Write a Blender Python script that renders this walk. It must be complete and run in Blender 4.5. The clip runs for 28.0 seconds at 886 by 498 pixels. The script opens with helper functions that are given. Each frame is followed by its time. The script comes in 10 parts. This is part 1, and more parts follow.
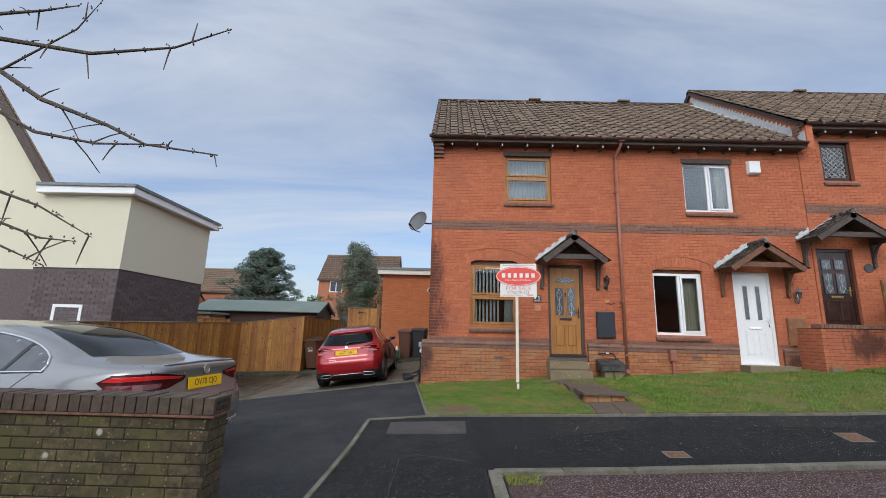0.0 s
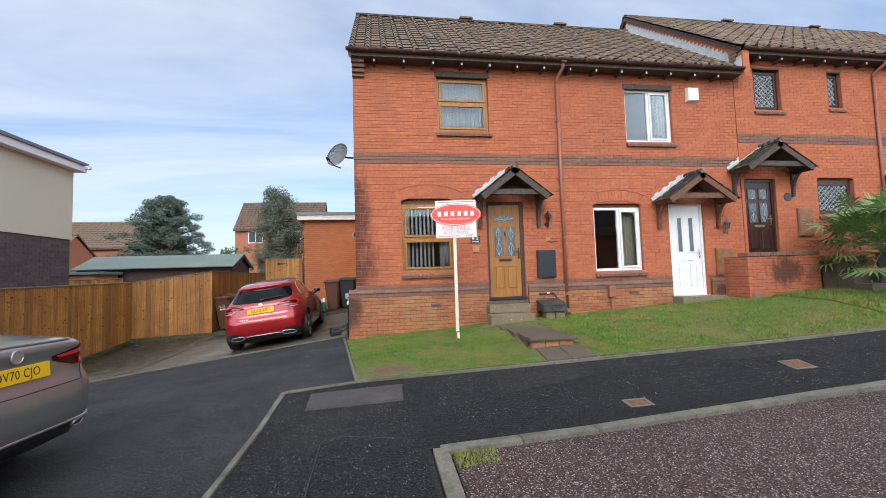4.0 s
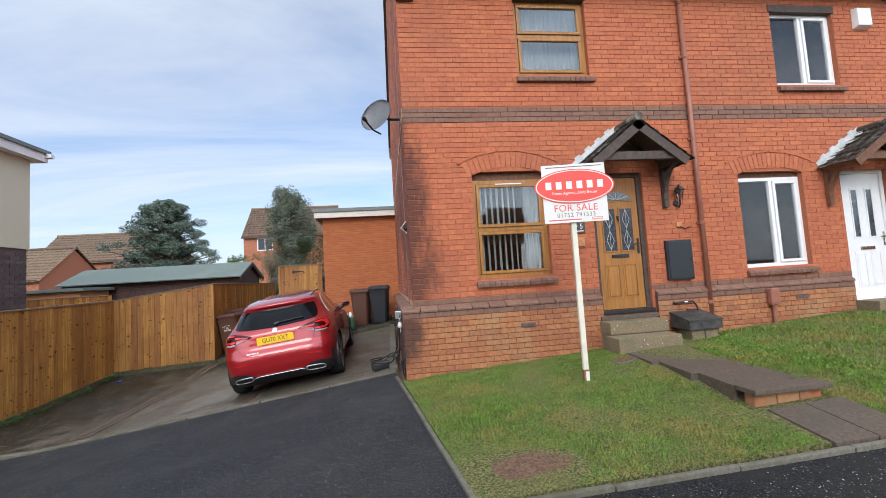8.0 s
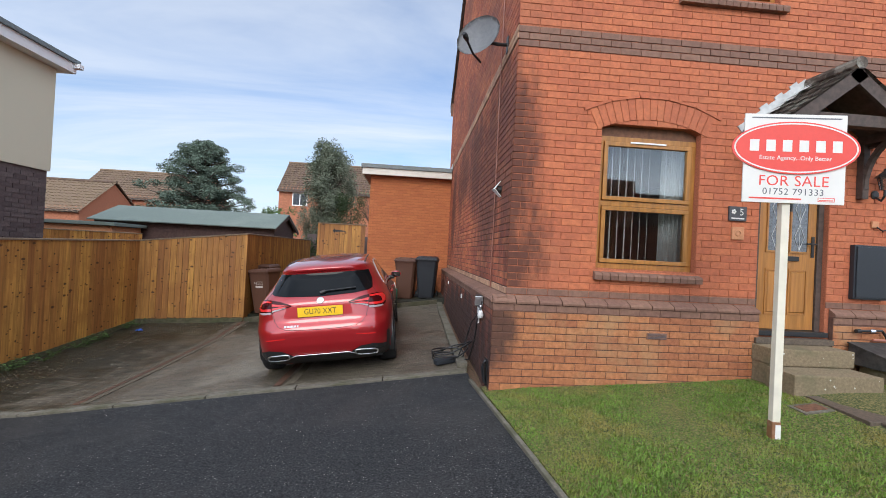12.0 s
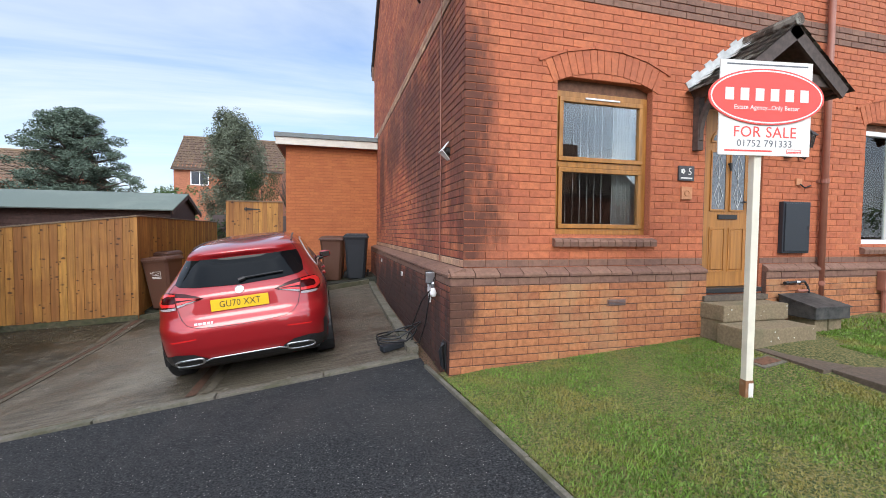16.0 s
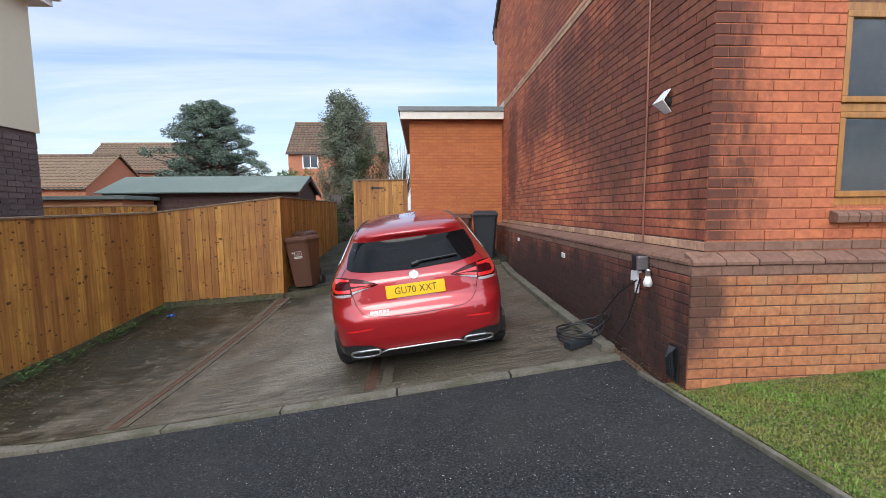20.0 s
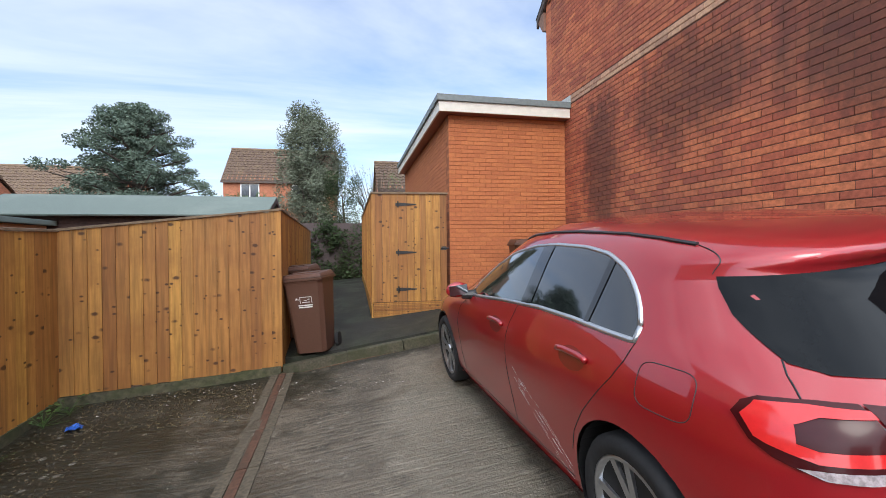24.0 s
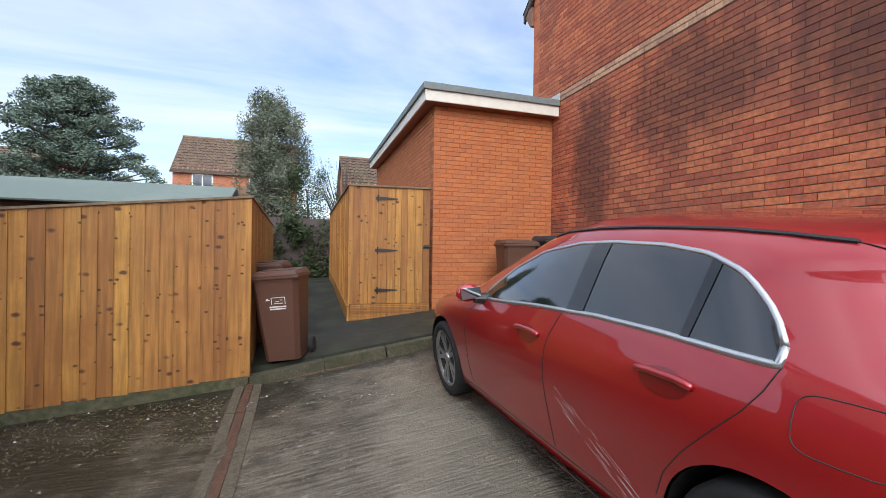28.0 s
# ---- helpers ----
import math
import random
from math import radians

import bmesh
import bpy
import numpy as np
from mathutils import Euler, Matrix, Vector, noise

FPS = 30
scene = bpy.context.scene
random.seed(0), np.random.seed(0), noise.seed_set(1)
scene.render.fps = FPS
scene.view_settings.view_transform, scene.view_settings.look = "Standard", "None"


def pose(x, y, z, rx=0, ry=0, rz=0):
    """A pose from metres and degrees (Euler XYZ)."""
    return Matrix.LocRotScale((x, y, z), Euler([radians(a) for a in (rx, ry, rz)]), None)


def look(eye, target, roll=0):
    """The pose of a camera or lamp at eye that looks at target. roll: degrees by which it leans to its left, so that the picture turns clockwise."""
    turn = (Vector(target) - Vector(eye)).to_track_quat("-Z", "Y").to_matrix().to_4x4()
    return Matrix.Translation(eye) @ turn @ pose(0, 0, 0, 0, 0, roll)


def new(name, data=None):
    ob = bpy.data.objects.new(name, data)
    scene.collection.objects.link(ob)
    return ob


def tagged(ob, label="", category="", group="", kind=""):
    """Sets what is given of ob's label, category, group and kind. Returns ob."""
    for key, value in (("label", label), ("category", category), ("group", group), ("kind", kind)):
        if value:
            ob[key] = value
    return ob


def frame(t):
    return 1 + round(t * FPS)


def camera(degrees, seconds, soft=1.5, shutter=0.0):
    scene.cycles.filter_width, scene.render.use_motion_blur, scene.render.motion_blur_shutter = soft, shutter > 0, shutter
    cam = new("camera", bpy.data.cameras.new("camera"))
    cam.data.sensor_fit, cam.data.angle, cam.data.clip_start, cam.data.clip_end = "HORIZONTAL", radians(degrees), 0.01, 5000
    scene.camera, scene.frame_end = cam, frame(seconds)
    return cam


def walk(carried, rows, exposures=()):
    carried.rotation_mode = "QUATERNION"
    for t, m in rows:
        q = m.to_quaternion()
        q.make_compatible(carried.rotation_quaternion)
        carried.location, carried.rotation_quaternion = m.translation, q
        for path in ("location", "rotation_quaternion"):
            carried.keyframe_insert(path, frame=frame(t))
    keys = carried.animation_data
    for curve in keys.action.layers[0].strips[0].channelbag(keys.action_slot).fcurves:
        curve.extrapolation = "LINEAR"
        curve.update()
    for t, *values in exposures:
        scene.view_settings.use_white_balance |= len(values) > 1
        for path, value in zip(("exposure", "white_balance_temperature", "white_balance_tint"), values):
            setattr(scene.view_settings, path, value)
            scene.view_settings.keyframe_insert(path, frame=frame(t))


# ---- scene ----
cam = camera(92.9, 28.0, soft=0.8)
METRES, EYE, TILT, LEAN, TURN = 8.0, 1.5, 0.0, 0.0, 2.0
PATH = [
    (0, (0.179, -0.124, 1.371), (0.155, 1.839, 1.755), 1.4),
    (0.5, (0.232, -0.148, 1.368), (0.331, 1.815, 1.741), 0.2),
    (1, (0.245, -0.121, 1.37), (0.384, 1.842, 1.727), -0.6),
    (1.5, (0.228, -0.072, 1.354), (0.431, 1.894, 1.663), -1.2),
    (2, (0.229, 0.007, 1.312), (0.574, 1.974, 1.418), -0.4),
    (2.5, (0.271, 0.197, 1.336), (0.699, 2.149, 1.423), 0.8),
    (4.5, (0.161, 1.255, 1.44), (0.414, 3.233, 1.586), -1.8),
    (5, (0.042, 1.572, 1.455), (0.25, 3.555, 1.612), -0.7),
    (5.5, (-0.041, 1.944, 1.447), (0.161, 3.929, 1.595), -0.9),
    (6, (-0.138, 2.296, 1.49), (0.067, 4.28, 1.633), -2.6),
    (6.5, (-0.264, 2.636, 1.528), (-0.045, 4.618, 1.676), -3.3),
    (7, (-0.338, 2.972, 1.553), (-0.108, 4.953, 1.707), -3.4),
    (7.5, (-0.449, 3.32, 1.545), (-0.203, 5.3, 1.694), -3.5),
    (8, (-0.516, 3.662, 1.534), (-0.249, 5.639, 1.675), -3.6),
    (8.5, (-0.648, 3.977, 1.552), (-0.374, 5.955, 1.664), -2.9),
    (9, (-0.779, 4.247, 1.581), (-0.516, 6.229, 1.645), -2.4),
    (9.5, (-0.88, 4.491, 1.59), (-0.631, 6.476, 1.627), -2.4),
    (10, (-0.998, 4.71, 1.597), (-0.783, 6.698, 1.632), -2.0),
    (10.5, (-1.079, 4.91, 1.572), (-0.91, 6.903, 1.608), 1.1),
    (11, (-1.125, 5.04, 1.595), (-0.964, 7.033, 1.619), 2.4),
    (11.5, (-1.134, 5.11, 1.585), (-0.982, 7.104, 1.61), 2.7),
    (12, (-1.148, 5.133, 1.568), (-1.003, 7.128, 1.587), 3.0),
    (12.5, (-1.142, 5.144, 1.561), (-1.008, 7.139, 1.57), 3.4),
    (14.5, (-1.119, 5.19, 1.574), (-0.996, 7.185, 1.542), 0.6),
    (15, (-1.213, 5.357, 1.57), (-0.909, 7.333, 1.533), -3.0),
    (15.5, (-1.327, 5.545, 1.544), (-0.883, 7.494, 1.485), -0.2),
    (16, (-1.341, 5.709, 1.508), (-0.821, 7.639, 1.429), 0.5),
    (16.5, (-1.362, 5.805, 1.52), (-0.815, 7.725, 1.403), 0.5),
    (17, (-1.399, 5.839, 1.512), (-0.839, 7.753, 1.359), 0.7),
    (17.5, (-1.396, 5.86, 1.503), (-0.827, 7.768, 1.321), 1.5),
    (18, (-1.384, 5.899, 1.487), (-0.785, 7.794, 1.263), 1.6),
    (18.5, (-1.42, 5.934, 1.485), (-0.783, 7.81, 1.216), 1.6),
    (19, (-1.532, 6.039, 1.499), (-0.862, 7.905, 1.233), 1.6),
    (19.5, (-1.753, 6.292, 1.529), (-1.473, 8.26, 1.305), -1.1),
    (20, (-2.126, 6.51, 1.5), (-2.018, 8.499, 1.313), -0.6),
    (20.5, (-2.451, 6.803, 1.477), (-2.436, 8.798, 1.335), -0.3),
    (21, (-2.753, 7.162, 1.434), (-2.819, 9.159, 1.345), 1.5),
    (21.5, (-3.001, 7.557, 1.412), (-3.082, 9.554, 1.345), 0.6),
    (23.5, (-3.771, 9.116, 1.319), (-3.445, 11.089, 1.294), -0.3),
    (24, (-3.944, 9.422, 1.295), (-3.517, 11.376, 1.287), -0.7),
    (24.5, (-4.074, 9.635, 1.28), (-3.512, 11.554, 1.308), -0.6),
    (25, (-4.102, 9.843, 1.269), (-3.462, 11.737, 1.308), -0.4),
    (25.5, (-4.101, 9.94, 1.272), (-3.433, 11.825, 1.294), -1.4),
    (26, (-4.145, 9.963, 1.265), (-3.47, 11.846, 1.27), -1.5),
    (26.5, (-4.186, 9.959, 1.263), (-3.516, 11.844, 1.261), 0.2),
    (27, (-4.168, 9.951, 1.265), (-3.504, 11.837, 1.26), 0.4),
    (27.5, (-4.194, 9.936, 1.266), (-3.549, 11.829, 1.262), 0.6),
    (28, (-4.195, 9.938, 1.26), (-3.582, 11.842, 1.258), 0.8),
]
walk(cam, [(t, look(eye, target, roll)) for t, eye, target, roll in PATH], exposures=[(0, -0.33), (1, -0.15), (2, 0.06), (5, 0.08), (8, 0.05), (10, 0.0), (12, 0.03), (16, 0.22), (19, 0.33), (20, 0.18), (21, 0.25), (28, 0.35)])

# world, sun
SUN_DIR = Vector((0.16, 0.80, -0.56)).normalized()     # the way the sunlight travels
SUN_EL, SUN_GLOW = math.asin(-SUN_DIR.z), 3.5
world = bpy.data.worlds.new("sky")
scene.world = world
world.use_nodes = True


def link(nt, a, b):
    nt.links.new(a, b)


def node(nt, kind, **vals):
    n = nt.nodes.new(kind)
    for k, v in vals.items():
        if k in n.inputs:
            n.inputs[k].default_value = v
    return n


def build_sky():
    nt = world.node_tree
    nt.nodes.clear()
    out = nt.nodes.new("ShaderNodeOutputWorld")
    bg = nt.nodes.new("ShaderNodeBackground")
    sky = nt.nodes.new("ShaderNodeTexSky")
    sky.sky_type, sky.sun_disc = "NISHITA", False
    sky.sun_elevation, sky.sun_rotation = SUN_EL, math.atan2(-SUN_DIR.x, -SUN_DIR.y)
    sky.air_density, sky.dust_density, sky.ozone_density = 1.0, 1.5, 1.5
    tc = nt.nodes.new("ShaderNodeTexCoord")
    sep = nt.nodes.new("ShaderNodeSeparateXYZ")
    link(nt, tc.outputs["Generated"], sep.inputs[0])
    # clouds on a flat layer above: direction divided by its height
    add = nt.nodes.new("ShaderNodeMath"); add.operation = "ADD"; add.inputs[1].default_value = 0.13
    mx = nt.nodes.new("ShaderNodeMath"); mx.operation = "MAXIMUM"; mx.inputs[1].default_value = 0.0
    link(nt, sep.outputs[2], mx.inputs[0]); link(nt, mx.outputs[0], add.inputs[0])
    comb = nt.nodes.new("ShaderNodeCombineXYZ")
    for k in (0, 1):
        d = nt.nodes.new("ShaderNodeMath"); d.operation = "DIVIDE"
        link(nt, sep.outputs[k], d.inputs[0]); link(nt, add.outputs[0], d.inputs[1]); link(nt, d.outputs[0], comb.inputs[k])
    mp = nt.nodes.new("ShaderNodeMapping")
    mp.inputs["Scale"].default_value = (0.42, 1.15, 1)
    mp.inputs["Rotation"].default_value = (0, 0, radians(-12))
    link(nt, comb.outputs[0], mp.inputs[0])
    n1 = node(nt, "ShaderNodeTexNoise", Scale=1.0, Detail=7.0, Roughness=0.58, Distortion=0.5)
    link(nt, mp.outputs[0], n1.inputs["Vector"])
    ramp = nt.nodes.new("ShaderNodeValToRGB")
    ramp.color_ramp.elements[0].position, ramp.color_ramp.elements[1].position = 0.30, 0.66
    link(nt, n1.outputs["Fac"], ramp.inputs[0])
    # haze towards the horizon
    hz = nt.nodes.new("ShaderNodeMapRange")
    hz.inputs["From Min"].default_value, hz.inputs["From Max"].default_value = 0.02, 0.30
    hz.inputs["To Min"].default_value, hz.inputs["To Max"].default_value = 0.75, 0.0
    link(nt, sep.outputs[2], hz.inputs["Value"])
    mxx = nt.nodes.new("ShaderNodeMath"); mxx.operation = "MAXIMUM"
    link(nt, ramp.outputs["Color"], mxx.inputs[0]); link(nt, hz.outputs[0], mxx.inputs[1])
    sc = nt.nodes.new("ShaderNodeMath"); sc.operation = "MULTIPLY"; sc.inputs[1].default_value = 0.86
    link(nt, mxx.outputs[0], sc.inputs[0])
    mix = nt.nodes.new("ShaderNodeMix"); mix.data_type = "RGBA"
    link(nt, sc.outputs[0], mix.inputs["Factor"])
    gain = nt.nodes.new("ShaderNodeMix"); gain.data_type = "RGBA"; gain.blend_type = "MULTIPLY"; gain.inputs["Factor"].default_value = 1
    gain.inputs["B"].default_value = SKY_GAIN
    link(nt, sky.outputs[0], gain.inputs["A"])
    link(nt, gain.outputs["Result"], mix.inputs["A"])
    # clouds are brighter round the sun
    dot = nt.nodes.new("ShaderNodeVectorMath"); dot.operation = "DOT_PRODUCT"; dot.inputs[1].default_value = tuple(-SUN_DIR)
    link(nt, tc.outputs["Generated"], dot.inputs[0])
    glow = nt.nodes.new("ShaderNodeMapRange")
    glow.interpolation_type = "SMOOTHSTEP"
    glow.inputs["From Min"].default_value, glow.inputs["From Max"].default_value = -0.35, 1.0
    glow.inputs["To Min"].default_value, glow.inputs["To Max"].default_value = 1.0, SUN_GLOW
    link(nt, dot.outputs["Value"], glow.inputs["Value"])
    cl = nt.nodes.new("ShaderNodeVectorMath"); cl.operation = "SCALE"; cl.inputs[0].default_value = CLOUD[:3]
    link(nt, glow.outputs[0], cl.inputs["Scale"]); link(nt, cl.outputs[0], mix.inputs["B"])
    link(nt, mix.outputs["Result"], bg.inputs["Color"])
    bg.inputs["Strength"].default_value = SKY_STRENGTH
    link(nt, bg.outputs[0], out.inputs[0])


SKY_STRENGTH, SKY_GAIN, CLOUD = 0.12, (1.25, 1.4, 1.6, 1), (7.2, 7.8, 8.7, 1)
build_sky()
sun = new("sun", bpy.data.lights.new("sun", "SUN"))
sun.data.energy, sun.data.angle, sun.data.color = 1.1, radians(25), (1.0, 0.95, 0.87)
sun.matrix_world = look((0, 0, 0), SUN_DIR)


# materials
def material(name, base, rough=0.8, metal=0.0, vary=0.12, grain=40.0, bump=0.3, depth=0.004, stain=None, stain_scale=0.8, stain_amt=0.35,
             stain_lo=0.5, stain_hi=0.7, rand=0.0, spec=0.5, coat=0.0, alpha=None, wet=0.0, stretch=None, second=None):
    """A procedural surface: base colour varied at two scales, an optional stain colour in blotches, fine bump, and per-piece change."""
    m = bpy.data.materials.new(name)
    m.use_nodes = True
    nt = m.node_tree
    b = nt.nodes["Principled BSDF"]
    geo = nt.nodes.new("ShaderNodeNewGeometry")
    pos = geo.outputs["Position"]
    if stretch:
        mp = nt.nodes.new("ShaderNodeMapping")
        mp.inputs["Scale"].default_value = stretch
        link(nt, pos, mp.inputs[0])
        pos = mp.outputs[0]
    fine = node(nt, "ShaderNodeTexNoise", Scale=grain, Detail=4.0, Roughness=0.6)
    link(nt, pos, fine.inputs["Vector"])
    big = node(nt, "ShaderNodeTexNoise", Scale=stain_scale, Detail=5.0, Roughness=0.62)
    link(nt, geo.outputs["Position"], big.inputs["Vector"])
    rgb = nt.nodes.new("ShaderNodeRGB")
    rgb.outputs[0].default_value = (*base, 1)
    col = rgb.outputs[0]
    if second:
        mx = nt.nodes.new("ShaderNodeMix"); mx.data_type = "RGBA"
        rp = nt.nodes.new("ShaderNodeMapRange")
        rp.inputs["From Min"].default_value, rp.inputs["From Max"].default_value = 0.42, 0.6
        link(nt, fine.outputs["Fac"], rp.inputs["Value"])
        link(nt, rp.outputs[0], mx.inputs["Factor"]); link(nt, col, mx.inputs["A"]); mx.inputs["B"].default_value = (*second, 1)
        col = mx.outputs["Result"]
    hsv = nt.nodes.new("ShaderNodeHueSaturation")
    mr = nt.nodes.new("ShaderNodeMapRange")
    mr.inputs["From Min"].default_value, mr.inputs["From Max"].default_value = 0.36, 0.64
    mr.inputs["To Min"].default_value, mr.inputs["To Max"].default_value = 1 - vary, 1 + vary
    link(nt, fine.outputs["Fac"], mr.inputs["Value"])
    val = mr.outputs[0]
    if rand:
        info = nt.nodes.new("ShaderNodeObjectInfo")
        s = nt.nodes.new("ShaderNodeMath"); s.operation = "ADD"
        link(nt, geo.outputs["Random Per Island"], s.inputs[0]); link(nt, info.outputs["Random"], s.inputs[1])
        fr = nt.nodes.new("ShaderNodeMath"); fr.operation = "FRACT"
        link(nt, s.outputs[0], fr.inputs[0])
        r = nt.nodes.new("ShaderNodeMapRange")
        r.inputs["To Min"].default_value, r.inputs["To Max"].default_value = 1 - rand, 1 + rand
        link(nt, fr.outputs[0], r.inputs["Value"])
        mu = nt.nodes.new("ShaderNodeMath"); mu.operation = "MULTIPLY"
        link(nt, val, mu.inputs[0]); link(nt, r.outputs[0], mu.inputs[1])
        val = mu.outputs[0]
        h = nt.nodes.new("ShaderNodeMapRange")
        h.inputs["To Min"].default_value, h.inputs["To Max"].default_value = 0.5 - rand * 0.03, 0.5 + rand * 0.03
        link(nt, fr.outputs[0], h.inputs["Value"]); link(nt, h.outputs[0], hsv.inputs["Hue"])
    link(nt, val, hsv.inputs["Value"]); link(nt, col, hsv.inputs["Color"])
    col = hsv.outputs[0]
    if stain:
        st = nt.nodes.new("ShaderNodeMapRange")
        st.inputs["From Min"].default_value, st.inputs["From Max"].default_value = stain_lo, stain_hi
        st.inputs["To Max"].default_value = stain_amt
        link(nt, big.outputs["Fac"], st.inputs["Value"])
        mx = nt.nodes.new("ShaderNodeMix"); mx.data_type = "RGBA"
        link(nt, st.outputs[0], mx.inputs["Factor"]); link(nt, col, mx.inputs["A"]); mx.inputs["B"].default_value = (*stain, 1)
        col = mx.outputs["Result"]
    link(nt, col, b.inputs["Base Color"])
    b.inputs["Roughness"].default_value, b.inputs["Metallic"].default_value = rough, metal
    b.inputs["Specular IOR Level"].default_value = spec
    b.inputs["Coat Weight"].default_value = coat
    b.inputs["Coat Roughness"].default_value = 0.06
    if wet:
        wr = nt.nodes.new("ShaderNodeMapRange")
        wr.inputs["From Min"].default_value, wr.inputs["From Max"].default_value = 0.38, 0.62
        wr.inputs["To Min"].default_value, wr.inputs["To Max"].default_value = rough, wet
        link(nt, big.outputs["Fac"], wr.inputs["Value"]); link(nt, wr.outputs[0], b.inputs["Roughness"])
    if bump:
        bp = nt.nodes.new("ShaderNodeBump")
        bp.inputs["Strength"].default_value, bp.inputs["Distance"].default_value = bump, depth
        link(nt, fine.outputs["Fac"], bp.inputs["Height"]); link(nt, bp.outputs[0], b.inputs["Normal"])
    return m


def add_stain(m, color, boxes, scale, amount):
    """A stain with a ragged edge on a material: boxes of centre, half size in world metres."""
    nt = m.node_tree
    b = nt.nodes["Principled BSDF"]
    before = b.inputs["Base Color"].links[0].from_socket
    geo = nt.nodes.new("ShaderNodeNewGeometry")
    nz = node(nt, "ShaderNodeTexNoise", Scale=scale, Detail=6.0, Roughness=0.65)
    mp = nt.nodes.new("ShaderNodeMapping"); mp.inputs["Scale"].default_value = (1.6, 1.6, 0.55)
    link(nt, geo.outputs["Position"], mp.inputs[0]); link(nt, mp.outputs[0], nz.inputs["Vector"])
    total = None
    for centre, half in boxes:
        sub = nt.nodes.new("ShaderNodeVectorMath"); sub.operation = "SUBTRACT"; sub.inputs[1].default_value = centre
        link(nt, geo.outputs["Position"], sub.inputs[0])
        div = nt.nodes.new("ShaderNodeVectorMath"); div.operation = "DIVIDE"; div.inputs[1].default_value = half
        link(nt, sub.outputs[0], div.inputs[0])
        ln = nt.nodes.new("ShaderNodeVectorMath"); ln.operation = "LENGTH"
        link(nt, div.outputs[0], ln.inputs[0])
        nn = nt.nodes.new("ShaderNodeMath"); nn.operation = "MULTIPLY_ADD"; nn.inputs[1].default_value = 1.9; nn.inputs[2].default_value = -0.95
        link(nt, nz.outputs["Fac"], nn.inputs[0])
        ad = nt.nodes.new("ShaderNodeMath"); ad.operation = "ADD"
        link(nt, ln.outputs["Value"], ad.inputs[0]); link(nt, nn.outputs[0], ad.inputs[1])
        mr = nt.nodes.new("ShaderNodeMapRange")
        mr.inputs["From Min"].default_value, mr.inputs["From Max"].default_value = 0.6, 1.15
        mr.inputs["To Min"].default_value, mr.inputs["To Max"].default_value = amount, 0.0
        link(nt, ad.outputs[0], mr.inputs["Value"])
        if total is None:
            total = mr.outputs[0]
        else:
            mxm = nt.nodes.new("ShaderNodeMath"); mxm.operation = "MAXIMUM"
            link(nt, total, mxm.inputs[0]); link(nt, mr.outputs[0], mxm.inputs[1]); total = mxm.outputs[0]
    mx = nt.nodes.new("ShaderNodeMix"); mx.data_type = "RGBA"
    link(nt, total, mx.inputs["Factor"]); link(nt, before, mx.inputs["A"]); mx.inputs["B"].default_value = (*color, 1)
    link(nt, mx.outputs["Result"], b.inputs["Base Color"])


def speckle(m, color, scale, size, amount, cut):
    """Small pale specks, stones or lichen, gathered where a larger noise is above cut."""
    nt = m.node_tree
    b = nt.nodes["Principled BSDF"]
    before = b.inputs["Base Color"].links[0].from_socket
    geo = nt.nodes.new("ShaderNodeNewGeometry")
    vo = node(nt, "ShaderNodeTexVoronoi", Scale=scale)
    link(nt, geo.outputs["Position"], vo.inputs["Vector"])
    nz = node(nt, "ShaderNodeTexNoise", Scale=scale * 0.35, Detail=2.0)
    link(nt, geo.outputs["Position"], nz.inputs["Vector"])
    mr = nt.nodes.new("ShaderNodeMapRange")
    mr.inputs["From Min"].default_value, mr.inputs["From Max"].default_value = size, size * 1.35
    mr.inputs["To Min"].default_value, mr.inputs["To Max"].default_value = amount, 0.0
    link(nt, vo.outputs["Distance"], mr.inputs["Value"])
    gt = nt.nodes.new("ShaderNodeMath"); gt.operation = "GREATER_THAN"; gt.inputs[1].default_value = cut
    link(nt, nz.outputs["Fac"], gt.inputs[0])
    mu = nt.nodes.new("ShaderNodeMath"); mu.operation = "MULTIPLY"
    link(nt, mr.outputs[0], mu.inputs[0]); link(nt, gt.outputs[0], mu.inputs[1])
    mx = nt.nodes.new("ShaderNodeMix"); mx.data_type = "RGBA"
    link(nt, mu.outputs[0], mx.inputs["Factor"]); link(nt, before, mx.inputs["A"]); mx.inputs["B"].default_value = (*color, 1)
    link(nt, mx.outputs["Result"], b.inputs["Base Color"])


